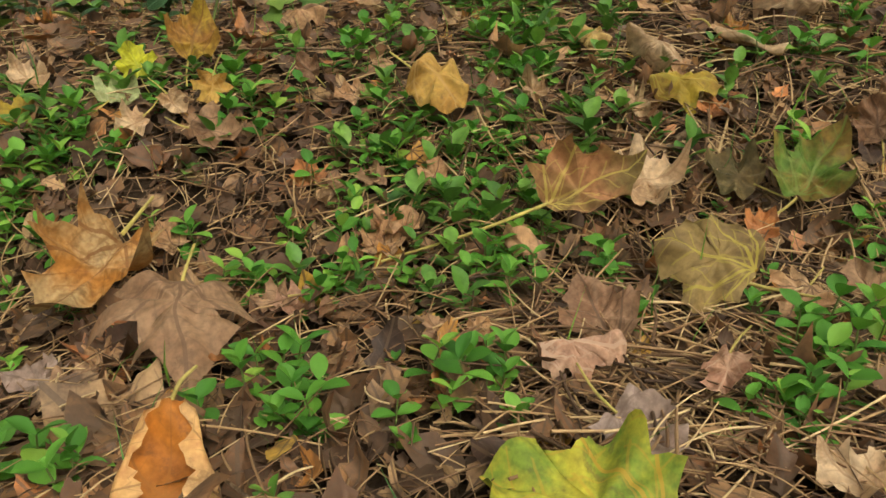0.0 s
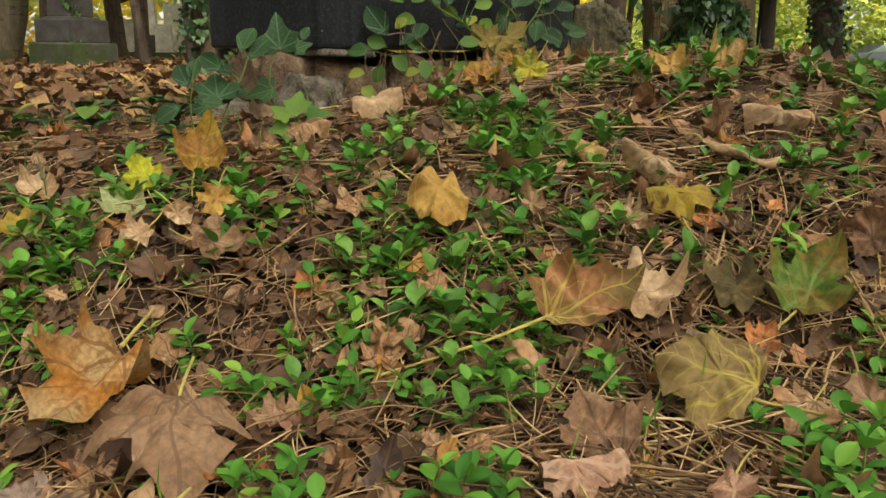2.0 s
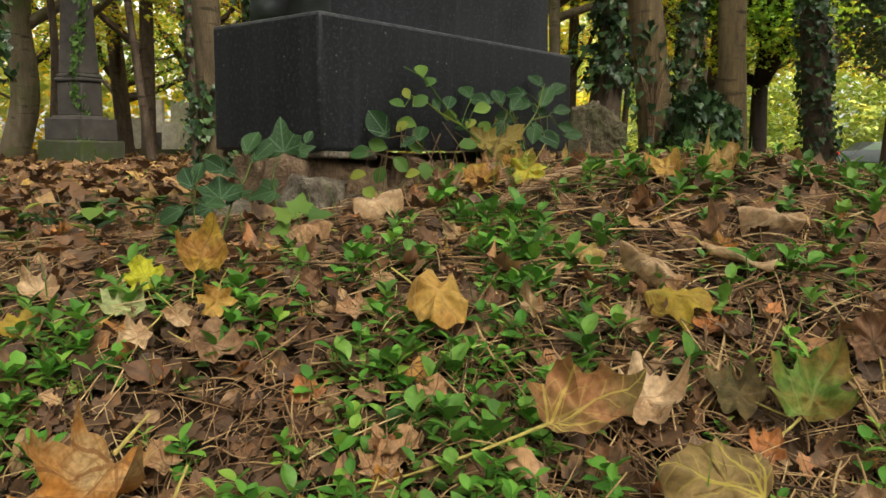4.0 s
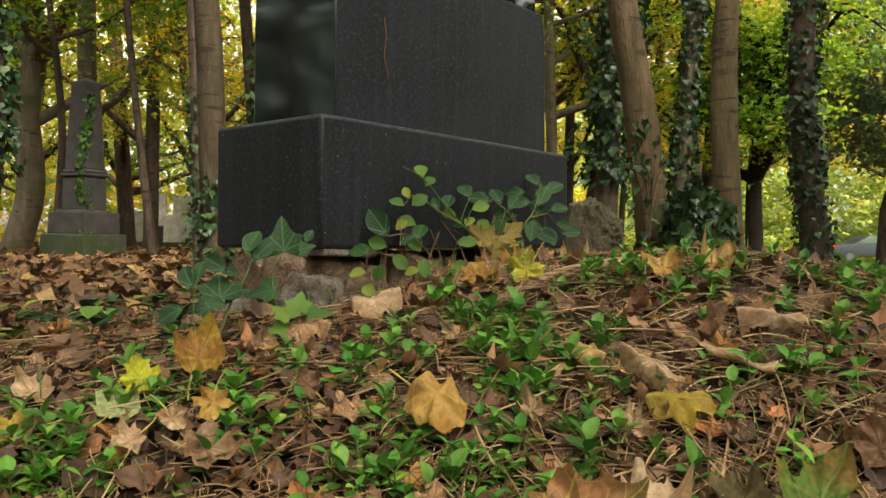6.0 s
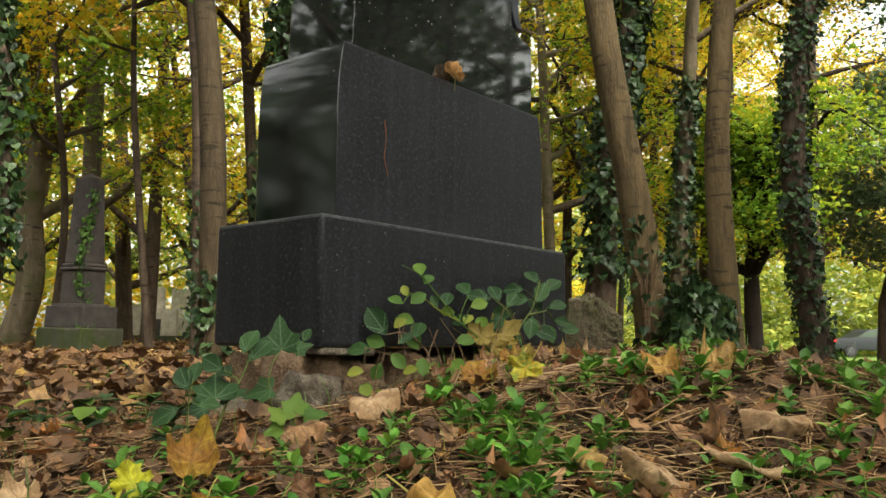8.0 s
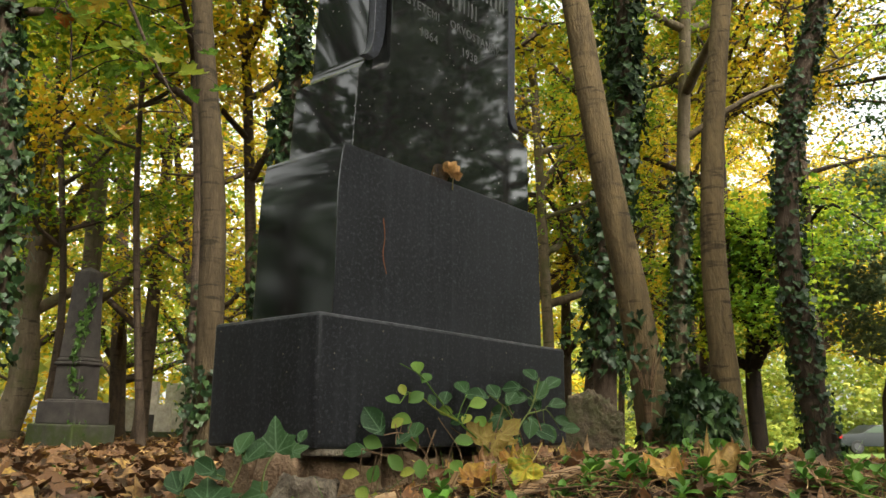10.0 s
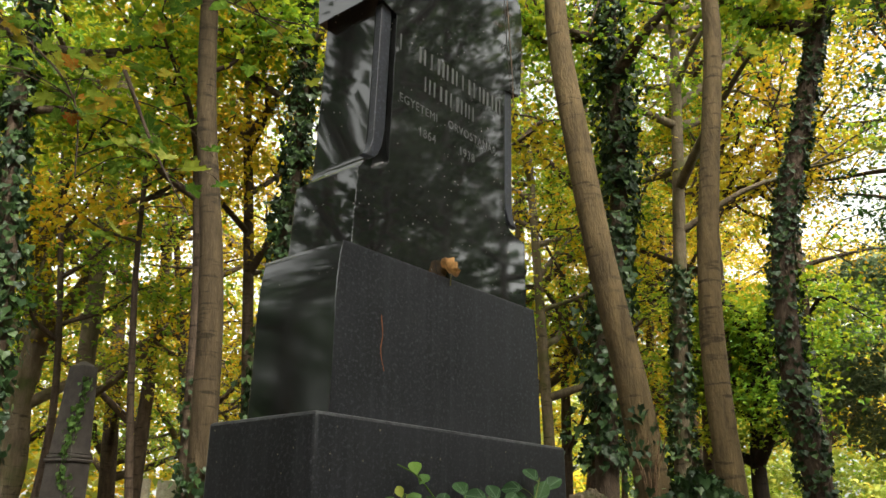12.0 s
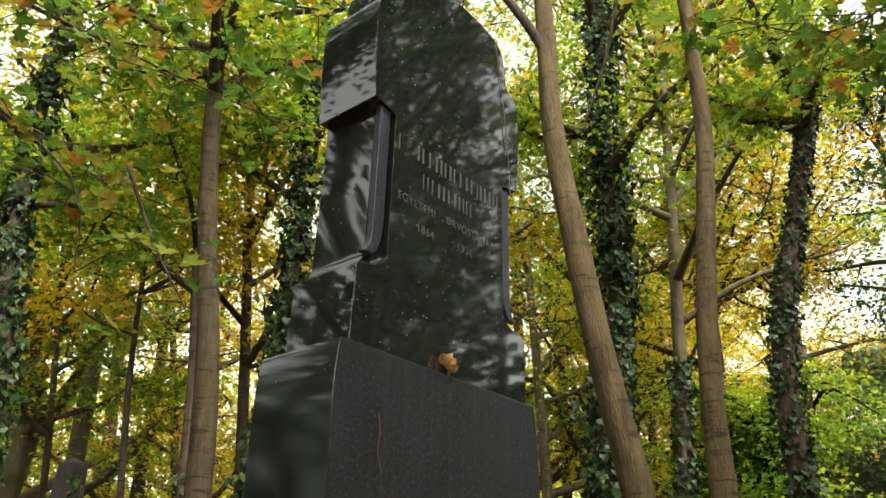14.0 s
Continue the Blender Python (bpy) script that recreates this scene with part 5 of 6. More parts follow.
fallen_leaf("greybrown", -0.280, 0.562, 0.004, 0.044, 60, 20, 30, 0.1, 54)
fallen_leaf("pinktan", -0.005, 0.570, 0.043, 0.021, 30, 49, 1, 0.15, 55)
fallen_leaf("tan", 0.025, 0.568, 0.043, 0.021, -30, 49, -3, 0.15, 56)
fallen_leaf("pinktan", -0.064, 0.779, 0.087, 0.033, 90, 24, 5, 0.3, 57)
seedling(0, -0.076, 0.747, 340, 0.72)
seedling(1, -0.081, 0.658, 133, 0.75)
seedling(2, -0.147, 0.664, 136, 0.77)
seedling(3, -0.032, 0.658, 339, 0.59)
seedling(4, 0.042, 0.643, 191, 0.63)
seedling(5, 0.034, 0.672, 48, 0.70)
seedling(0, 0.071, 0.733, 85, 0.65)
seedling(1, 0.041, 0.714, 316, 0.69)
seedling(2, -0.044, 0.797, 115, 0.70)
seedling(3, 0.019, 0.796, 155, 0.75)
seedling(4, -0.098, 0.551, 108, 0.83)
seedling(5, -0.119, 0.542, 269, 0.69)
seedling(0, 0.011, 0.521, 61, 0.77)
seedling(1, -0.034, 0.545, 143, 0.51)
seedling(2, 0.240, 0.535, 349, 0.91)
seedling(3, 0.235, 0.567, 354, 0.80)
seedling(4, 0.249, 0.524, 315, 0.81)
seedling(5, 0.132, 0.643, 18, 0.54)
seedling(0, -0.217, 0.739, 270, 0.52)
seedling(1, -0.262, 0.764, 102, 0.54)
seedling(2, -0.326, 0.852, 349, 0.87)
seedling(3, -0.371, 0.843, 265, 0.88)
seedling(4, -0.400, 0.831, 51, 0.89)
seedling(5, -0.431, 0.849, 309, 0.85)
seedling(0, -0.381, 0.912, 327, 0.87)
seedling(1, 0.054, 0.969, 315, 0.84)
seedling(2, 0.082, 1.091, 170, 0.87)
seedling(3, 0.047, 1.097, 322, 0.88)
seedling(4, 0.110, 1.167, 358, 0.94)
seedling(5, -0.089, 1.095, 9, 0.88)
seedling(0, -0.115, 1.075, 229, 0.71)
seedling(1, 0.227, 1.328, 81, 1.08)
seedling(2, 0.277, 1.322, 271, 1.09)
seedling(3, 0.375, 1.308, 347, 1.20)
seedling(4, 0.324, 0.787, 63, 1.00)
seedling(5, 0.275, 0.794, 86, 0.68)
seedling(0, 0.304, 0.598, 31, 0.77)
seedling(1, 0.368, 0.728, 20, 0.73)
seedling(2, 0.449, 0.984, 173, 0.87)
seedling(3, 0.545, 1.134, 21, 1.11)
seedling(4, 0.339, 0.958, 200, 0.74)
seedling(5, 0.383, 0.968, 28, 0.76)
seedling(0, -0.131, 0.728, 223, 0.61)
seedling(1, -0.305, 0.677, 47, 0.63)
seedling(2, -0.383, 0.966, 320, 0.84)
seedling(3, -0.246, 0.980, 2, 1.10)
seedling(4, -0.204, 0.948, 199, 0.77)
seedling(5, -0.146, 0.931, 36, 0.68)
seedling(0, -0.172, 0.893, 123, 0.66)
seedling(1, -0.054, 0.882, 217, 0.64)
seedling(2, -0.025, 0.858, 102, 0.62)
seedling(3, -0.080, 0.848, 91, 0.68)
seedling(4, -0.100, 0.825, 293, 0.73)
seedling(5, -0.117, 0.792, 38, 0.70)
seedling(0, 0.055, 0.873, 310, 0.63)
seedling(1, 0.086, 0.789, 122, 0.69)
seedling(2, 0.062, 0.812, 46, 0.71)
seedling(3, -0.004, 1.299, 134, 1.04)
seedling(4, 0.013, 1.280, 351, 0.84)
seedling(5, -0.402, 0.786, 160, 0.79)
seedling(0, -0.350, 0.750, 329, 0.75)
seedling(1, -0.362, 0.698, 7, 0.60)
seedling(2, 0.141, 0.881, 230, 0.58)
seedling(3, 0.227, 0.733, 19, 0.57)
seedling(4, 0.253, 0.645, 315, 0.47)
seedling(5, 0.171, 0.746, 304, 0.51)
seedling(0, 0.134, 0.592, 16, 0.46)
seedling(1, -0.311, 0.593, 112, 0.73)
seedling(2, -0.197, 0.577, 206, 0.43)
seedling(3, -0.196, 0.551, 118, 0.46)
seedling(4, 0.082, 0.700, 249, 0.68)
seedling(5, 0.023, 0.735, 244, 0.65)
seedling(0, 0.003, 0.745, 183, 0.60)
seedling(1, 0.029, 0.775, 105, 0.68)
seedling(2, 0.070, 0.775, 276, 0.68)
seedling(3, 0.036, 0.837, 248, 0.67)
seedling(4, 0.003, 0.828, 98, 0.66)
seedling(5, -0.033, 0.774, 215, 0.62)
seedling(0, -0.124, 0.522, 226, 0.71, 0.014)
seedling(1, -0.105, 0.538, 152, 0.80, 0.014)
seedling(2, -0.078, 0.505, 6, 0.71, 0.014)
seedling(3, -0.089, 0.486, 255, 0.65, 0.014)
seedling(4, -0.008, 0.521, 133, 0.64, 0.014)
seedling(5, 0.016, 0.500, 322, 0.69, 0.014)
seedling(0, 0.038, 0.518, 147, 0.67, 0.014)
seedling(1, 0.029, 0.545, 75, 0.55, 0.014)
seedling(2, 0.006, 0.489, 267, 0.57, 0.014)
seedling(3, 0.227, 0.588, 174, 0.67, 0.014)
seedling(4, 0.233, 0.553, 220, 0.77, 0.014)
seedling(5, 0.258, 0.568, 167, 0.85, 0.014)
seedling(0, 0.266, 0.541, 147, 0.82, 0.014)
seedling(1, 0.220, 0.501, 58, 0.71, 0.014)
seedling(2, 0.235, 0.490, 43, 0.75, 0.014)
seedling(3, 0.202, 0.483, 15, 0.61, 0.014)
seedling(4, -0.261, 0.486, 28, 0.70, 0.014)
seedling(5, -0.230, 0.464, 99, 0.70, 0.014)
seedling(0, -0.203, 0.449, 169, 0.63, 0.014)
seedling(1, -0.253, 0.457, 144, 0.71, 0.014)
seedling(2, -0.176, 0.673, 74, 0.64, 0.014)
seedling(3, -0.141, 0.661, 161, 0.62, 0.014)
seedling(4, -0.082, 0.656, 190, 0.60, 0.014)
seedling(5, -0.065, 0.668, 7, 0.56, 0.014)
seedling(0, 0.049, 0.624, 339, 0.66, 0.014)
seedling(1, 0.069, 0.654, 264, 0.64, 0.014)
seedling(2, 0.048, 0.676, 297, 0.66, 0.014)
seedling(3, 0.036, 0.706, 150, 0.64, 0.014)
seedling(4, 0.118, 0.654, 204, 0.60, 0.014)
seedling(5, 0.130, 0.647, 341, 0.55, 0.014)
seedling(0, 0.288, 0.556, 49, 0.67, 0.014)
seedling(1, 0.335, 0.699, 157, 0.76, 0.014)


def cluster(x, y, n):
    """n seedlings close together, each a little different."""
    rs = np.random.RandomState(int(abs(x * 7919 + y * 104729) * 10))
    for k in range(n):
        r, a = (0.006 + 0.016 * rs.rand(), rs.rand() * 6.28) if n > 1 else (0.0, 0.0)
        d = math.hypot(x, y)
        seedling(rs.randint(6), x + r * math.cos(a), y + 1.4 * r * math.sin(a), rs.randint(360), rs.uniform(0.50, 0.78) * (1 + 0.3 * (d - 0.6)), 0.006)


cluster(-0.075, 0.794, 3)
cluster(-0.048, 0.779, 2)
cluster(-0.090, 0.737, 2)
cluster(-0.069, 0.728, 1)
cluster(0.018, 0.748, 3)
cluster(0.040, 0.797, 3)
cluster(0.063, 0.837, 3)
cluster(0.054, 0.875, 2)
cluster(0.087, 0.931, 3)
cluster(0.070, 1.150, 4)
cluster(0.084, 1.043, 3)
cluster(0.042, 1.193, 3)
cluster(0.054, 0.697, 3)
cluster(0.042, 0.654, 3)
cluster(0.063, 0.635, 2)
cluster(0.082, 0.694, 2)
cluster(-0.052, 0.860, 2)
cluster(-0.024, 0.837, 1)
cluster(-0.079, 0.846, 1)
cluster(-0.131, 0.714, 1)
cluster(-0.086, 0.660, 2)
cluster(-0.037, 0.651, 1)
cluster(-0.149, 0.657, 2)
cluster(-0.086, 0.497, 3)
cluster(-0.103, 0.479, 1)
cluster(-0.021, 0.486, 2)
cluster(0.016, 0.513, 2)
cluster(0.038, 0.482, 1)
cluster(0.239, 0.572, 2)
cluster(0.242, 0.534, 3)
cluster(0.206, 0.497, 2)
cluster(0.215, 0.472, 2)
cluster(0.168, 0.476, 1)
cluster(0.256, 0.525, 1)
cluster(0.341, 0.664, 2)
cluster(0.309, 0.605, 2)
cluster(0.333, 0.804, 3)
cluster(0.330, 0.766, 2)
cluster(0.475, 1.052, 3)
cluster(0.376, 0.995, 2)
cluster(0.412, 0.974, 2)
cluster(0.337, 0.953, 1)
cluster(0.442, 0.917, 2)
cluster(0.129, 0.649, 1)
cluster(0.132, 0.581, 1)
cluster(-0.212, 0.730, 1)
cluster(-0.297, 0.664, 1)
cluster(-0.310, 0.585, 1)
cluster(-0.247, 0.469, 2)
cluster(-0.203, 0.460, 2)
cluster(-0.149, 0.509, 1)
cluster(-0.371, 0.838, 3)
cluster(-0.391, 0.819, 2)
cluster(-0.403, 0.792, 2)
cluster(-0.369, 0.895, 3)
cluster(-0.320, 0.835, 2)
cluster(-0.301, 0.925, 2)
cluster(-0.234, 0.948, 2)
cluster(-0.215, 0.864, 2)
cluster(-0.205, 0.925, 2)
cluster(-0.174, 0.854, 1)
cluster(-0.343, 0.747, 2)
cluster(-0.383, 0.755, 2)
cluster(-0.097, 1.060, 3)
cluster(-0.120, 1.019, 2)
cluster(-0.073, 1.105, 2)
cluster(0.131, 0.863, 1)
cluster(-0.330, 1.112, 2)
rolled_leaf("orange leaf with rolled-in pale edges on the litter", -0.142, 0.432, 0.036, 0.062, 0.050, 8, 38, "deeporange", "ledge", 5)
rolled_leaf("dry tan leaf rolled at both edges on the litter", 0.335, 0.99, 0.185, 0.085, 0.05, 60, 15, "tan", "pale", 9)

def sprouts(n, seed, region, size, dens, label):
    """The rest of the green ground cover, too many to count."""
    rs = np.random.RandomState(seed)
    x, y = rs.uniform(region[0], region[1], n), rs.uniform(region[2], region[3], n)
    keep = dens(x, y) > rs.rand(n)
    x, y = x[keep], y[keep]
    n = len(x)
    per = 8
    k = np.tile(np.arange(per), n)
    X, Y = np.repeat(x, per), np.repeat(y, per)
    h = np.repeat(0.015 + 0.02 * rs.rand(n), per) * (0.3 + 0.7 * (k // 2) / 3)
    pos = np.stack([X, Y, ground_height(X, Y) + h], 1)
    yaw = np.repeat(rs.rand(n) * 6.28, per) + (k // 2) * 1.57 + (k % 2) * np.pi + rs.randn(n * per) * 0.25
    rot = turns(yaw, 0.15 + 0.25 * (k // 2) + rs.randn(n * per) * 0.25, rs.randn(n * per) * 0.25)
    sz = np.repeat(size * (0.6 + 0.7 * rs.rand(n)), per) * (0.8 + 0.4 * rs.rand(n * per))
    v, f, _ = scatter(OV, OVF, pos, rot, sz)
    tagged(part("ground_cover", (v, f, None, True), M_SEEDBULK), label, "ground cover", kind="stuff")


def patch(cx, cy, rx, ry, a):
    return lambda x, y: a * np.exp(-(((x - cx) / rx) ** 2) - ((y - cy) / ry) ** 2)


def several(*fs):
    return lambda x, y: sum(f(x, y) for f in fs)


sprouts(2600, 61, (-0.9, 1.0, 0.4, 1.6), 0.021, several(patch(0.05, 0.85, 0.16, 0.22, 0.35), patch(0.10, 1.08, 0.07, 0.15, 0.7), patch(-0.35, 0.95, 0.16, 0.16, 0.45), patch(0.45, 1.2, 0.25, 0.2, 0.4), patch(0.8, 1.4, 0.2, 0.2, 0.4), patch(0.02, 0.70, 0.05, 0.08, 0.6), patch(-0.55, 0.8, 0.12, 0.12, 0.3), patch(0.30, 1.38, 0.2, 0.1, 0.5), patch(0.5, 0.75, 0.15, 0.2, 0.25), patch(-0.03, 1.22, 0.05, 0.05, 0.5)), "low green seedlings spreading through the litter")
sprouts(1500, 62, (-3.5, 3.5, 1.2, 6), 0.026, several(patch(1.3, 2.0, 1.0, 0.8, 0.35), patch(-0.9, 1.8, 0.5, 0.4, 0.2), patch(-1.8, 4.0, 1.0, 1.0, 0.15)), "scattered green sprouts farther off in the leaves")


def grass(n, seed, region):
    rs = np.random.RandomState(seed)
    x, y = rs.uniform(region[0], region[1], n), rs.uniform(region[2], region[3], n)
    blade = np.array([(-0.012, 0, 0), (0.012, 0, 0), (-0.010, 0.12, 0.5), (0.010, 0.12, 0.5), (0.0, 0.45, 0.95)])
    bf = np.array([(0, 1, 3), (0, 3, 2), (2, 3, 4)])
    pos = np.stack([x, y, ground_height(x, y)], 1)
    v, f, _ = scatter(blade, bf, pos, turns(rs.rand(n) * 6.28, rs.randn(n) * 0.5, rs.randn(n) * 0.3), 0.035 + 0.05 * rs.rand(n))
    tagged(part("grass", (v, f), M_SEEDBULK), "sparse thin blades of green grass", "grass", kind="stuff")


grass(600, 63, (-0.8, 1.0, 0.35, 1.8))


# ---- plants at the gravestone ----
IVYN = np.array([(0, 0), (0.16, -0.1), (0.42, -0.14), (0.40, 0.06), (0.56, 0.34), (0.34, 0.42), (0.22, 0.56), (0.14, 0.8), (0, 1.0), (-0.14, 0.8), (-0.22, 0.56), (-0.34, 0.42), (-0.56, 0.34), (-0.40, 0.06), (-0.42, -0.14), (-0.16, -0.1)])
IVY_XY, IVYN_F = leaf_template(IVYN, (0.35, 0.7, 1.0), (0, 0.2))
IVYN_P = np.concatenate([IVY_XY, (0.10 * np.sin(3 * IVY_XY[:, :1]) ** 2 - 0.18 * (IVY_XY[:, 1:] - 0.2) ** 2)], 1)
IVYN_MESH = raw_mesh("leaf", IVYN_P, IVYN_F, leaf_uv(IVY_XY), True)
IVYN_MESH.materials.append(M_IVY_NEAR)
OVD_MESH = raw_mesh("leaf", OV * np.array([1.1, 1, 1]), OVF, np.stack([OV[:, 0] + 0.5, OV[:, 1]], 1), True)
OVD_MESH.materials.append(M_IVY_NEAR)
OVY_MESH = raw_mesh("leaf", OV * np.array([1.2, 1, 1]), OVF, np.stack([OV[:, 0] + 0.5, OV[:, 1]], 1), True)
M_LIME = leaf_material("lime_leaf", [(0.0, (0.05, 0.12, 0.02)), (0.7, (0.12, 0.21, 0.03)), (1.0, (0.25, 0.27, 0.04))], trans=0.3, per_object=True)
OVY_MESH.materials.append(M_LIME)


def climber(label, keys, radius, leaves, stem_mat):
    """A stem with leaves: (share along the stem, mesh, yaw, pitch, roll, size)."""
    pl = thing("climbing_plant", label, "plant", "plants at the gravestone", keys[0])
    path = curve_pts(keys, 24)
    v, f = tube(path - path[0], np.linspace(radius, radius * 0.5, 24), 6)
    part("stem", (v, f, None, True), stem_mat, pl)
    for s, mesh, yaw, pitch, roll, size in leaves:
        ob = new("leaf", mesh)
        ob.parent = pl
        q = path[int(s * 23)] - path[0]
        ob.matrix_local = Matrix.Translation(q) @ pose(0, 0, 0, 0, 0, yaw) @ pose(0, 0, 0, pitch, roll, 0) @ Matrix.Scale(size, 4)


G = ground_height
M_WILT = leaf_material("wilting_leaf", [(0.0, (0.20, 0.17, 0.03)), (1.0, (0.36, 0.30, 0.05))], veins=(0.30, 0.22, 0.06), blotch=((0.20, 0.10, 0.03), 30), trans=0.25, per_object=True, vein_width=0.01)
_wxy, _wf = leaf_template(maple_outline(2), (0.35, 0.7, 1.0))
WILT_MESH = raw_mesh("leaf", curled(_wxy, 0.4, np.random.RandomState(8)), _wf, leaf_uv(_wxy), True)
WILT_MESH.materials.append(M_WILT)
IVYG_MESH = raw_mesh("leaf", IVYN_P, IVYN_F, leaf_uv(IVY_XY), True)
IVYG_MESH.materials.append(M_LIME)


def leafy_shoot(label, stems, radius, stem_mat, leaves):
    """Stems through a few keys, and leaves at (x, y, z, mesh, tilt, turn, size), each on a short stalk to its nearest stem."""
    base = np.array(stems[0][0])
    pl = thing("climbing_plant", label, "plant", "plants at the gravestone", tuple(base))
    near = []
    for k, keys in enumerate(stems):
        keys = [(*keys[0][:2], min(keys[0][2], float(G(*keys[0][:2])) + (0.0 if k == 0 else 0.4)))] + list(keys)[1:]
        path = curve_pts(keys, 20)
        near.append(path)
        v, f = tube(path - base, np.linspace(radius, radius * 0.5, 20), 6)
        part("stem", (v, f, None, True), stem_mat, pl)
    near = np.concatenate(near)
    rs = np.random.RandomState(len(leaves))
    for x, y, z, mesh, tilt, turn, size in leaves:
        p = np.array([x, y, max(z, float(G(x, y)) + 0.004)])
        q = near[np.argmin(np.linalg.norm(near - p, axis=1))]
        v, f = tube(curve_pts([q - base, (p + q) / 2 - base + np.array([0, 0, 0.004]), p - base], 5), np.full(5, radius * 0.4), 4)
        part("stalk", (v, f, None, True), stem_mat, pl)
        ob = new("leaf", mesh)
        ob.parent = pl
        ob.matrix_local = Matrix.Translation(p - base) @ pose(0, 0, 0, tilt + rs.uniform(-16, 16), rs.uniform(-18, 18), 0) @ pose(0, 0, 0, 0, 0, turn) @ Matrix.Scale(size * 1.15, 4)


leafy_shoot("big-leaved ivy shoot climbing the crumbling footing", [[(-0.320, 1.213, 0.208), (-0.302, 1.234, 0.233), (-0.286, 1.254, 0.270), (-0.276, 1.266, 0.315)]], 0.0022, M_STEM, [(-0.315, 1.218, 0.237, IVYN_MESH, 50, 20, 0.054), (-0.278, 1.255, 0.287, OVD_MESH, 55, -20, 0.044), (-0.307, 1.228, 0.274, OVD_MESH, 60, 60, 0.036), (-0.287, 1.253, 0.298, OVD_MESH, 60, -30, 0.039), (-0.290, 1.249, 0.248, IVYN_MESH, 40, 150, 0.035), (-0.326, 1.205, 0.225, IVYN_MESH, 40, 120, 0.031), (-0.299, 1.238, 0.266, OVD_MESH, 50, 30, 0.029)])
leafy_shoot("ivy shoot reaching over the edge of the base", [[(-0.236, 1.323, 0.203), (-0.258, 1.296, 0.240), (-0.255, 1.299, 0.280), (-0.243, 1.314, 0.306)]], 0.002, M_STEM, [(-0.242, 1.307, 0.303, IVYN_MESH, 62, 10, 0.050), (-0.224, 1.328, 0.303, IVYN_MESH, 50, -60, 0.025), (-0.253, 1.294, 0.245, IVYN_MESH, 45, 95, 0.040), (-0.215, 1.340, 0.315, OVD_MESH, 60, -40, 0.021)])
leafy_shoot("long arching shoot with fresh oval leaves before the base", [[(0.149, 1.805, 0.298), (0.079, 1.720, 0.318), (0.030, 1.661, 0.360), (-0.008, 1.615, 0.403), (-0.037, 1.579, 0.437), (-0.072, 1.538, 0.454)], [(0.034, 1.666, 0.356), (-0.008, 1.615, 0.377), (-0.044, 1.571, 0.401), (-0.054, 1.559, 0.403)]], 0.0022, M_LIME, [(-0.038, 1.578, 0.439, OVY_MESH, 65, 20, 0.031), (-0.033, 1.584, 0.422, OVY_MESH, 65, -30, 0.026), (-0.071, 1.539, 0.383, OVY_MESH, 65, 70, 0.027), (-0.056, 1.556, 0.385, OVY_MESH, 65, -70, 0.029), (-0.063, 1.548, 0.398, OVY_MESH, 65, 10, 0.020), (0.006, 1.631, 0.382, OVD_MESH, 65, -10, 0.035), (-0.008, 1.615, 0.382, OVD_MESH, 65, 40, 0.022), (0.054, 1.690, 0.407, OVD_MESH, 65, 25, 0.041), (0.058, 1.695, 0.384, OVY_MESH, 65, -70, 0.033), (0.054, 1.690, 0.365, OVD_MESH, 65, 100, 0.031), (0.026, 1.656, 0.371, OVY_MESH, 65, 60, 0.026), (0.046, 1.680, 0.349, OVY_MESH, 65, -40, 0.026)])
leafy_shoot("sprawling shoot with oval leaves along the base", [[(0.000, 1.625, 0.263), (-0.029, 1.589, 0.300), (-0.070, 1.539, 0.332), (-0.096, 1.508, 0.328)], [(0.015, 1.643, 0.270), (-0.036, 1.581, 0.272), (-0.096, 1.508, 0.294), (-0.130, 1.467, 0.305)], [(-0.007, 1.615, 0.337), (-0.029, 1.590, 0.279), (-0.042, 1.573, 0.244)]], 0.002, M_TWIG, [(-0.096, 1.501, 0.327, OVD_MESH, 72, 25, 0.055), (-0.048, 1.566, 0.320, OVD_MESH, 65, -15, 0.042), (-0.050, 1.564, 0.350, OVY_MESH, 65, 70, 0.034), (-0.064, 1.547, 0.357, OVY_MESH, 65, 120, 0.024), (-0.121, 1.478, 0.301, OVD_MESH, 65, 75, 0.039), (-0.099, 1.504, 0.309, OVY_MESH, 65, 60, 0.032), (-0.089, 1.516, 0.294, OVY_MESH, 65, -120, 0.031), (-0.041, 1.574, 0.300, OVY_MESH, 65, 20, 0.036), (-0.077, 1.532, 0.311, OVD_MESH, 65, -60, 0.031), (-0.132, 1.464, 0.265, OVY_MESH, 65, 80, 0.027), (-0.105, 1.497, 0.278, OVY_MESH, 65, 150, 0.028), (-0.107, 1.494, 0.234, OVY_MESH, 65, 170, 0.030), (-0.028, 1.590, 0.261, OVY_MESH, 65, -60, 0.032), (0.027, 1.657, 0.315, OVY_MESH, 65, -80, 0.035), (-0.116, 1.483, 0.228, OVY_MESH, 65, 60, 0.027)])
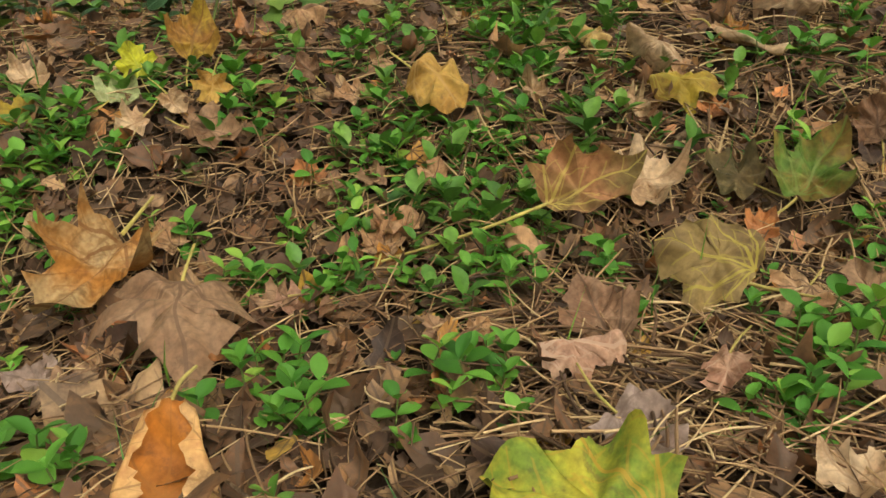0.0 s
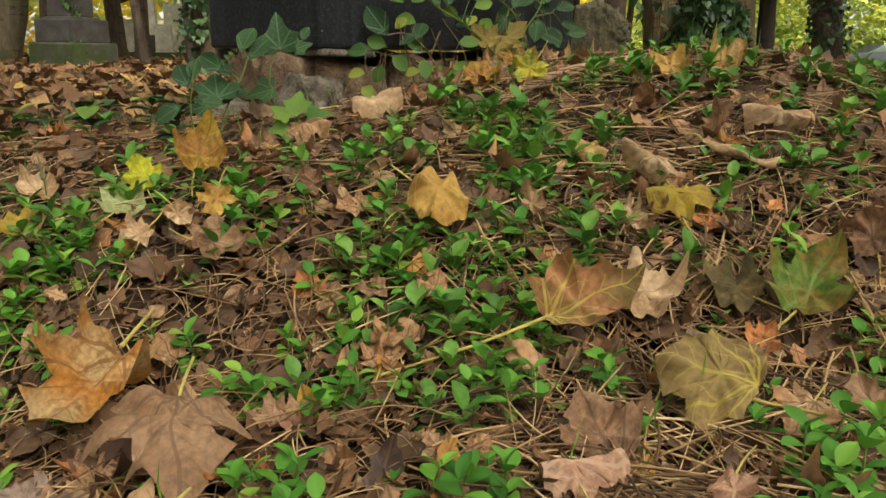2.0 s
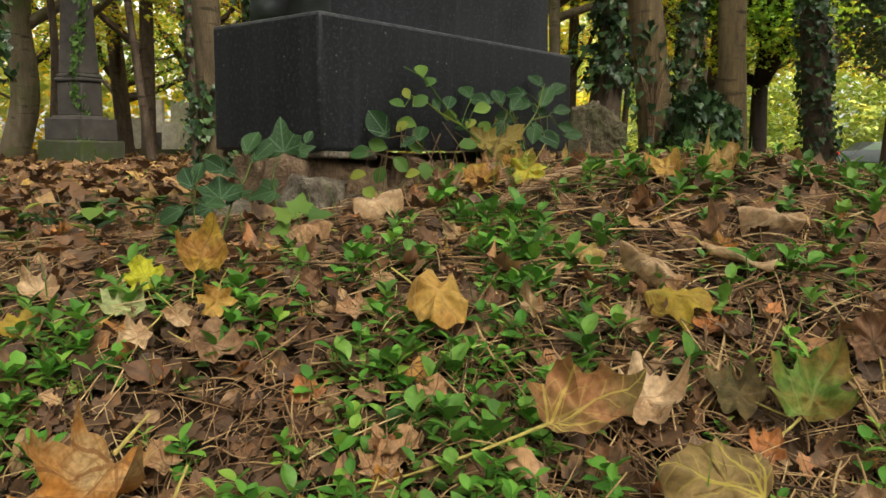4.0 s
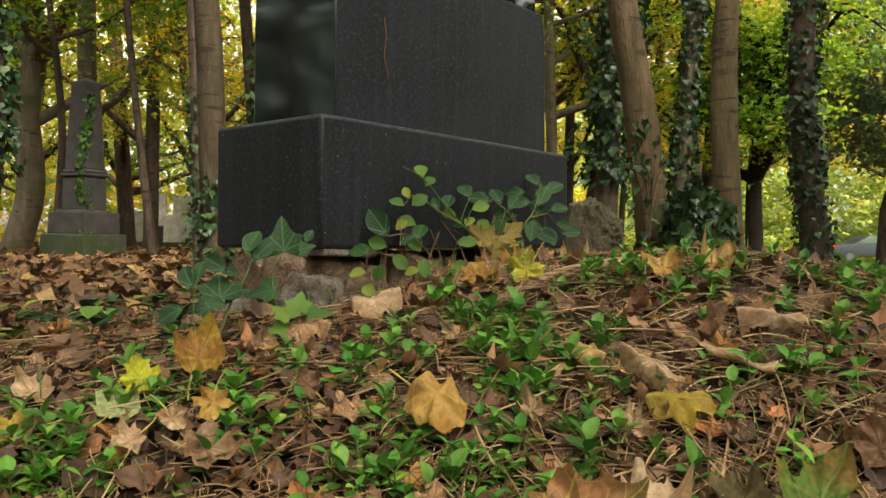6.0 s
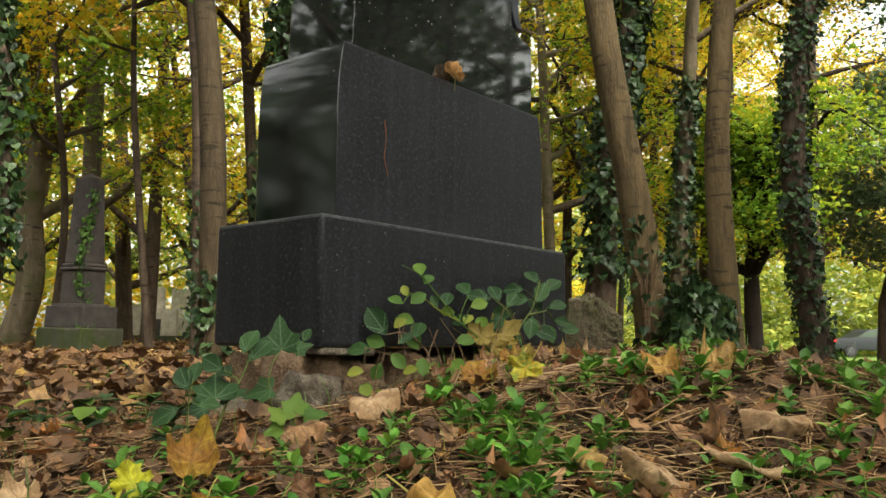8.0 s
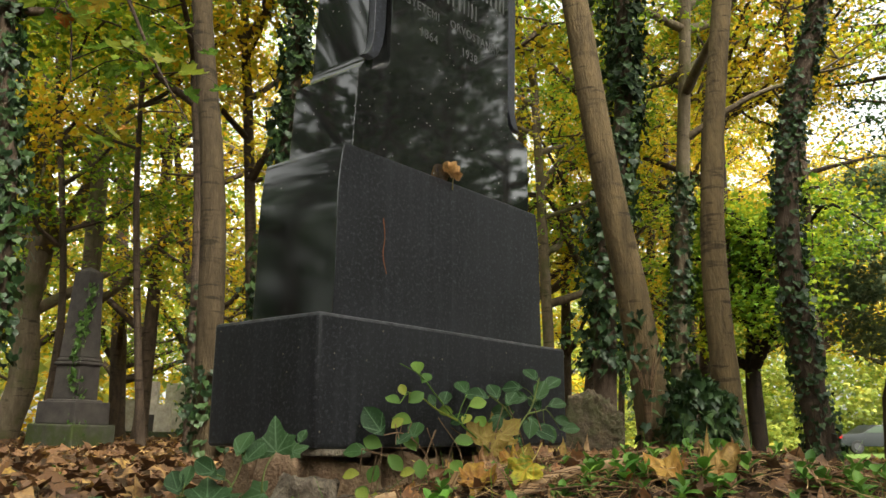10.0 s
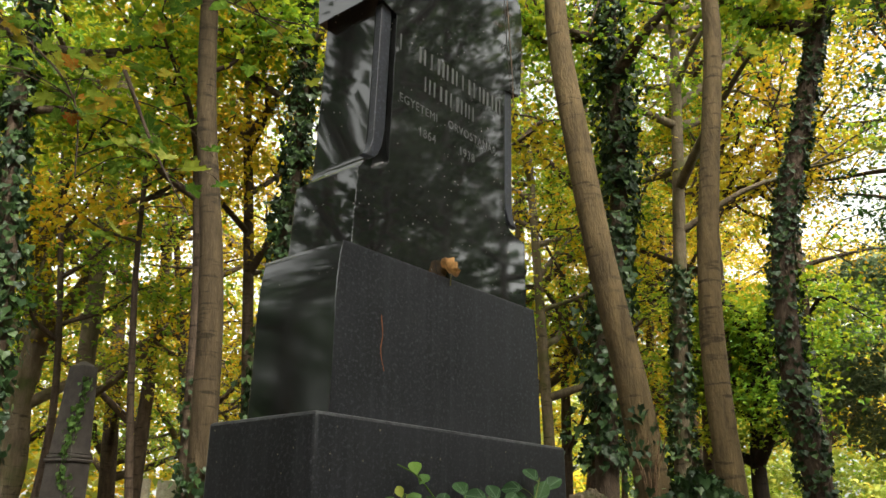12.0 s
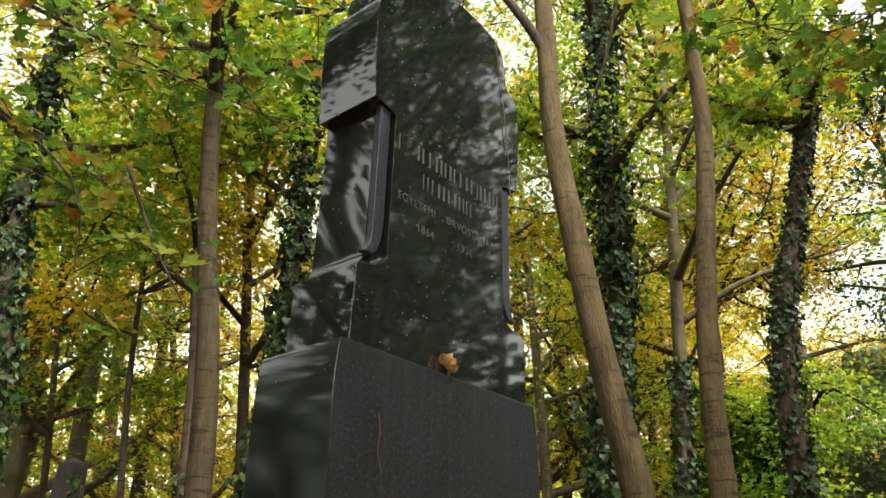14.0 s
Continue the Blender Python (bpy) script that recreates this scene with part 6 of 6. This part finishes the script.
leafy_shoot("dark glossy evergreen shoot against the base", [[(0.159, 1.817, 0.298), (0.168, 1.828, 0.339), (0.203, 1.870, 0.392), (0.223, 1.895, 0.454)], [(0.168, 1.828, 0.331), (0.140, 1.794, 0.380), (0.104, 1.751, 0.407)], [(0.193, 1.858, 0.374), (0.238, 1.914, 0.385)]], 0.0025, M_STEM, [(0.216, 1.887, 0.446, OVD_MESH, 65, 40, 0.041), (0.234, 1.908, 0.428, OVD_MESH, 65, -60, 0.046), (0.180, 1.843, 0.429, OVD_MESH, 65, 70, 0.041), (0.193, 1.858, 0.408, OVD_MESH, 65, 100, 0.043), (0.213, 1.882, 0.401, OVD_MESH, 65, -20, 0.047), (0.244, 1.920, 0.392, OVD_MESH, 65, -70, 0.041), (0.159, 1.817, 0.377, OVD_MESH, 65, 80, 0.047), (0.202, 1.870, 0.370, OVD_MESH, 65, 170, 0.047), (0.157, 1.815, 0.349, OVD_MESH, 65, 110, 0.044), (0.197, 1.864, 0.344, OVD_MESH, 65, -100, 0.050), (0.233, 1.907, 0.354, OVD_MESH, 65, -140, 0.041), (0.259, 1.939, 0.366, OVD_MESH, 65, -100, 0.033), (0.129, 1.781, 0.371, OVD_MESH, 65, 150, 0.040), (0.122, 1.773, 0.400, OVD_MESH, 65, 30, 0.041), (0.100, 1.746, 0.402, OVD_MESH, 65, 80, 0.045), (0.173, 1.834, 0.323, OVD_MESH, 65, 140, 0.039), (0.140, 1.795, 0.388, OVD_MESH, 65, -30, 0.038), (0.276, 1.959, 0.341, OVD_MESH, 65, -95, 0.040), (0.223, 1.895, 0.380, OVD_MESH, 65, 10, 0.041)])
leafy_shoot("yellowing broad leaves withering at the base", [[(0.096, 1.741, 0.275), (0.104, 1.751, 0.314), (0.118, 1.767, 0.343)]], 0.0022, M_TWIG, [(0.079, 1.720, 0.326, WILT_MESH, 65, 60, 0.056), (0.131, 1.783, 0.331, WILT_MESH, 65, -40, 0.069), (0.104, 1.751, 0.299, WILT_MESH, 65, 150, 0.060), (0.165, 1.753, 0.259, WILT_MESH, 55, -20, 0.081), (0.092, 1.735, 0.342, OVY_MESH, 65, 20, 0.032)])
leafy_shoot("small bright green shoots among the dead leaves", [[(0.047, 1.681, 0.239), (0.046, 1.681, 0.269)], [(0.113, 1.762, 0.235), (0.109, 1.756, 0.259)], [(-0.014, 1.608, 0.228), (-0.028, 1.590, 0.257)], [(-0.082, 1.525, 0.198), (-0.095, 1.509, 0.227)]], 0.0015, M_STEM, [(0.044, 1.607, 0.264, OVY_MESH, 65, 30, 0.030), (0.033, 1.594, 0.256, OVY_MESH, 65, 90, 0.026), (0.056, 1.621, 0.260, OVY_MESH, 65, -70, 0.027), (0.103, 1.663, 0.255, OVY_MESH, 65, 20, 0.034), (0.091, 1.648, 0.252, OVY_MESH, 65, 90, 0.030), (0.115, 1.678, 0.254, OVY_MESH, 65, -70, 0.031), (-0.031, 1.532, 0.253, OVY_MESH, 65, 20, 0.031), (-0.020, 1.545, 0.245, OVY_MESH, 65, -80, 0.028), (-0.041, 1.520, 0.267, OVY_MESH, 65, 80, 0.025), (-0.113, 1.401, 0.228, OVY_MESH, 65, 30, 0.026), (-0.104, 1.412, 0.224, OVY_MESH, 65, -80, 0.026)])
leafy_shoot("blue-green oval seedling beside the footing", [[(-0.324, 1.145, 0.215), (-0.328, 1.140, 0.240), (-0.325, 1.144, 0.265)]], 0.0016, M_STEM, [(-0.329, 1.139, 0.253, OVD_MESH, 50, 30, 0.035), (-0.337, 1.129, 0.231, OVD_MESH, 45, 130, 0.033), (-0.320, 1.149, 0.234, OVD_MESH, 40, -100, 0.027), (-0.325, 1.144, 0.262, OVD_MESH, 55, -20, 0.027)])
leafy_shoot("fresh green ivy sprig on the soil", [[(-0.196, 1.205, 0.183), (-0.201, 1.199, 0.210)]], 0.0016, M_STEM, [(-0.210, 1.189, 0.211, IVYG_MESH, 45, 60, 0.033), (-0.190, 1.213, 0.212, IVYG_MESH, 45, -50, 0.035), (-0.202, 1.199, 0.221, IVYG_MESH, 50, 0, 0.032), (-0.214, 1.184, 0.199, IVYG_MESH, 35, 110, 0.027), (-0.188, 1.216, 0.195, IVYG_MESH, 35, -110, 0.028)])
_rs = random.Random(12)
for _x, _y in ((-0.58, 1.88), (-0.70, 1.75), (-0.61, 1.42), (-0.50, 1.44), (-0.75, 1.56), (-0.38, 1.20), (-0.52, 1.25), (-0.42, 1.62), (-0.66, 1.3)):
    _z = float(G(_x, _y))
    climber("dusky blue-green seedling among the fallen leaves", [(_x, _y, _z), (_x + 0.01, _y, _z + 0.03), (_x + 0.02, _y - 0.01, _z + 0.07)], 0.0014, [(0.3 + 0.7 * i / 8, OVD_MESH if _rs.random() < 0.7 else OVY_MESH, _rs.uniform(0, 360), _rs.uniform(-10, 35), 0, _rs.uniform(0.028, 0.046)) for i in range(9)], M_STEM)

for _k, _tone in enumerate(("brown", "tan", "ochrepale", "brown", "brownyellow", "pale", "tan", "brown", "ochrepale", "tan", "darkolive", "brown", "pale", "tan")):
    _b = MON @ Vector((0.22 + 0.045 * _k, -0.05 - 0.11 * _rs.random(), 0))
    fallen_leaf(_tone, _b.x, _b.y, float(G(_b.x, _b.y)) + 0.022, _rs.uniform(0.05, 0.08), _rs.uniform(0, 360), _rs.uniform(15, 55), _rs.uniform(-30, 30), _rs.uniform(0.25, 0.55), 200 + _k)


def stick(name, label, keys, r0, r1, mat, wob=0.06):
    v, f = tube(curve_pts(keys, 26), np.linspace(r0, r1, 26), 9, wob, 3)
    tagged(part(name, (v, f, None, True), mat), label, "branch")


stick("fallen_branch", "pale barkless fallen branch lying on the mound", [(0.04, 1.30, 0.203), (0.134, 1.370, 0.245), (0.203, 1.400, 0.269), (0.259, 1.404, 0.280), (0.34, 1.404, 0.290)], 0.008, 0.011, plain("bare_wood", (0.36, 0.23, 0.13), 0.7))
for _k in range(9):
    _b = MON @ Vector((0.18 + 0.07 * _k, -0.06, 0))
    _z = float(G(_b.x, _b.y))
    stick("twig", "thin dead stem leaning against the base", [(_b.x, _b.y, _z), (_b.x + _rs.uniform(-0.03, 0.01), _b.y, _z + 0.05), (_b.x - _rs.uniform(0.0, 0.09), _b.y - 0.01, _z + _rs.uniform(0.07, 0.15))], 0.0014, 0.0009, M_TWIG)
stick("twig", "slim brown twig lying in the litter", [(0.22, 0.83, 0.112), (0.32, 0.917, 0.146), (0.41, 1.025, 0.176), (0.46, 1.07, 0.192)], 0.004, 0.0025, M_TWIG)
stick("twig", "brown twig crossing another in the litter", [(0.26, 0.86, 0.118), (0.34, 0.95, 0.158), (0.40, 0.98, 0.165)], 0.003, 0.002, M_TWIG)


def on_stone(u, v, z):
    return tuple(MON @ Vector((u, v, z)))


stick("twig", "thin reddish twig stuck to the granite face", [on_stone(0.181, 0.027, 0.742), on_stone(0.185, 0.026, 0.705), on_stone(0.182, 0.027, 0.67), on_stone(0.192, 0.026, 0.632)], 0.0010, 0.0008, plain("red_twig", (0.22, 0.08, 0.035), 0.7))
stick("vine", "thin dead vine hanging down the pillar's edge", [on_stone(0.625, 0.033, 1.95), on_stone(0.650, 0.032, 1.80), on_stone(0.662, 0.031, 1.62), on_stone(0.672, 0.032, 1.50), on_stone(0.676, 0.034, 1.42)], 0.0016, 0.0012, M_TWIG)


def ledge_leaf():
    r = np.hypot(FINE_XY[:, 0], FINE_XY[:, 1] - 0.32)[:, None]
    xy = np.array([0, 0.32]) + (FINE_XY - np.array([0, 0.32])) * (1 + 1.0 * np.clip((0.46 - r) / 0.46, -0.6, 1) * (r > 0.05))
    p = curled(xy, 0.6, np.random.RandomState(5)) * 0.06
    leaf = thing("ledge_leaf", "curled tan leaf caught on the granite ledge", "leaf")
    leaf.matrix_world = MON @ pose(0.378, 0.020, 0.886, 48, 0, 75)
    part("blade", (p, FINE_F, FINE_UV, True), tone_material("ledge"), leaf)
    v, f = tube([(0, -0.015, 0), (0.012, -0.03, -0.004), (0.02, -0.042, -0.008)], [0.001, 0.001, 0.001], 5)
    part("stalk", (v, f, None, True), M_STALK, leaf)


ledge_leaf()


# ---- ivy clump, overhanging sprays ----
def ivy_clump(label, centre, radii, n, size, seed):
    rs = np.random.RandomState(seed)
    d = rs.randn(n, 3)
    d /= np.linalg.norm(d, axis=1)[:, None]
    r = 0.75 + 0.3 * rs.rand(n) + 0.15 * np.sin(4 * d[:, 0]) * np.sin(5 * d[:, 2] + 1)
    pos = d * r[:, None] * np.array(radii)
    a = np.arctan2(d[:, 1], d[:, 0])
    rot = turns(a + np.pi / 2 + rs.randn(n) * 0.5, -1.7 + rs.randn(n) * 0.5 + d[:, 2] * 0.8, rs.randn(n) * 0.4)
    keep = pos[:, 2] > -radii[2] * 0.9
    v, f, _ = scatter(IVYN_P, IVYN_F, pos[keep], rot[keep], (size * (0.6 + 0.7 * rs.rand(n)))[keep])
    bush = thing("ivy_bush", label, "ivy", at=centre)
    st = [tube(curve_pts([(0, 0, -radii[2]), (0.3 * math.cos(t) * radii[0], 0.3 * math.sin(t) * radii[1], 0), (0.7 * math.cos(t) * radii[0], 0.7 * math.sin(t) * radii[1], 0.5 * radii[2])], 8), np.linspace(0.008, 0.003, 8), 5) for t in np.linspace(0, 6, 9)]
    v2, f2 = join(st)
    tagged(part("stemwork", (v2, f2, None, True), M_TWIG, bush), kind="stuff")
    tagged(part("foliage", (v, f, None, True), M_IVY, bush), kind="stuff")


ivy_clump("dark ivy bush heaped against a leaning trunk", (1.50, 4.75, 0.40), (0.21, 0.2, 0.28), 900, 0.05, 71)
ivy_clump("dark ivy climbing round a leaning trunk's foot", (1.22, 4.86, 0.66), (0.15, 0.14, 0.40), 110, 0.05, 72)


def spray(label, keys, seed, twigs, per, size, droop=0.25):
    """A leafy maple branch hanging into view."""
    rs = np.random.RandomState(seed)
    path = curve_pts(keys, 20)
    br = thing("maple_branch", label, "branch", "overhanging branches", tuple(path[0]))
    tubes = [tube(path, np.linspace(0.012, 0.003, 20), 6)]
    pos, yaws = [], []
    for k in range(twigs):
        i = rs.randint(4, 20)
        d = rs.randn(3) * np.array([0.30, 0.30, 0.10])
        q = curve_pts([path[i], path[i] + d * 0.5 + np.array([0, 0, 0.03]), path[i] + d + np.array([0, 0, -droop * 0.3])], 6)
        tubes.append(tube(q, np.linspace(0.0035, 0.0015, 6), 5))
        for _ in range(per):
            j = rs.randint(2, 6)
            pos.append(q[j] + rs.randn(3) * np.array([0.07, 0.07, 0.035]))
    v, f = join(tubes)
    tagged(part("wood", (v - path[0], f, None, True), M_BARK2, br), kind="stuff")
    pos = np.array(pos)
    n = len(pos)
    xy, fc = leaf_template(maple_outline(1), (0.5, 1.0))
    bank = np.stack([curled(xy, c, np.random.RandomState(90 + i)) for i, c in enumerate(np.linspace(0.02, 0.25, 8))])
    rot = turns(rs.rand(n) * 6.28, rs.randn(n) * 0.35 - droop, rs.randn(n) * 0.35)
    v, f, u = scatter(bank[rs.randint(0, 8, n)], fc, pos, rot, size * (0.6 + 0.6 * rs.rand(n)), leaf_uv(xy))
    tagged(part("foliage", (v - path[0], f, u, True), M_SPRAY, br), kind="stuff")


spray("drooping maple branch with green and rusty leaves overhead", [(-2.9, 2.6, 3.6), (-2.1, 2.9, 3.1), (-1.4, 3.0, 2.75), (-0.65, 3.0, 2.36)], 81, 22, 5, 0.085)
spray("maple branch with broad green leaves overhead", [(-2.7, 2.8, 3.0), (-2.1, 3.1, 2.6), (-1.6, 3.2, 2.1), (-1.55, 3.2, 1.75)], 82, 24, 5, 0.085)
spray("leafy maple branch crossing above the gravestone", [(-2.2, 3.3, 4.2), (-1.3, 3.2, 3.5), (-0.6, 3.1, 3.12), (0.1, 3.0, 3.15)], 83, 18, 5, 0.085)
spray("maple branch with broad leaves against the sky", [(3.2, 3.0, 4.1), (2.5, 3.1, 3.4), (1.9, 3.2, 3.08), (1.4, 3.2, 3.2)], 84, 36, 6, 0.095)
spray("maple branch hung with green leaves at the wood's edge", [(3.6, 3.6, 3.2), (2.9, 3.6, 3.0), (2.45, 3.6, 2.95)], 85, 26, 6, 0.095)
spray("high maple branch with leaves against the white sky", [(4.4, 4.3, 4.6), (3.4, 4.2, 4.0), (2.7, 4.2, 3.7)], 88, 30, 6, 0.095)
spray("drooping maple branch beside the ivy-clad trunk", [(4.2, 4.8, 3.6), (3.5, 4.6, 3.2), (3.0, 4.5, 2.75)], 89, 26, 6, 0.09)
spray("broad maple branch hanging low with olive leaves", [(-3.0, 3.3, 3.9), (-2.2, 3.3, 3.35), (-1.6, 3.2, 3.0), (-1.0, 3.1, 2.85)], 90, 18, 6, 0.095)
spray("thin twig with a single cluster of maple leaves", [(0.75, 2.5, 2.9), (0.62, 2.45, 2.3), (0.5, 2.4, 1.95)], 86, 2, 2, 0.11)
spray("dim maple twig with yellowing leaves", [(-1.5, 3.4, 2.4), (-1.25, 3.3, 1.9), (-1.05, 3.2, 1.58)], 87, 4, 4, 0.10)


# ---- parked car beyond the lawn ----
def build_car():
    z = float(ground_height(22.15, 42))
    car = thing("car", "grey estate car parked beyond the trees", "car", at=(22.15, 42, z))
    body = [(-2.2, 0.35), (-2.25, 0.7), (-2.1, 0.92), (-1.1, 1.0), (-0.4, 1.42), (1.5, 1.45), (2.05, 1.0), (2.2, 0.85), (2.2, 0.35)]
    m_body = plain("car_paint", (0.022, 0.025, 0.028), 0.5, 0.2, 0.0, 0.05)
    m_glass = plain("car_glass", (0.05, 0.07, 0.05), 0.15, 0.5, 0, 0.1)
    m_tyre = plain("tyre", (0.02, 0.02, 0.02), 0.9)
    m_rim = plain("rim", (0.06, 0.06, 0.065), 0.7, 0.1, 0.0)
    part("body", prism(body, -0.85, 0.85, 0.06, segs=3), m_body, car)
    for pane in ([(-0.98, 1.03), (-0.38, 1.36), (0.25, 1.38), (0.25, 1.03)], [(0.33, 1.03), (0.33, 1.38), (1.42, 1.38), (1.85, 1.03)]):
        part("window", prism(pane, -0.862, -0.845, 0.004), m_glass, car)
    for x in (-1.4, 1.35):
        for y in (-0.78, 0.78):
            bm = bmesh.new()
            bmesh.ops.create_cone(bm, cap_ends=True, segments=24, radius1=0.33, radius2=0.33, depth=0.22, matrix=pose(x, y, 0.33, 90))
            bmesh.ops.bevel(bm, geom=[e for e in bm.edges if len(e.link_faces) == 2 and e.calc_face_angle() > 1], offset=0.03, segments=2, profile=0.5, affect="EDGES")
            w = part("wheel", bm, m_tyre, car)
            bm = bmesh.new()
            bmesh.ops.create_cone(bm, cap_ends=True, segments=20, radius1=0.2, radius2=0.17, depth=0.03, matrix=pose(x, y + (0.115 if y > 0 else -0.115), 0.33, 90 if y < 0 else -90))
            part("rim", bm, m_rim, w)
    part("tail_lamp", prism([(-2.27, 0.75), (-2.25, 0.9), (-2.1, 0.92), (-2.1, 0.75)], -0.86, -0.7, 0.005), plain("red_lamp", (0.3, 0.01, 0.01), 0.2), car)


build_car()

for _s in SEEDLINGS:
    for _o in list(_s.children) + [_s]:
        bpy.data.objects.remove(_o)
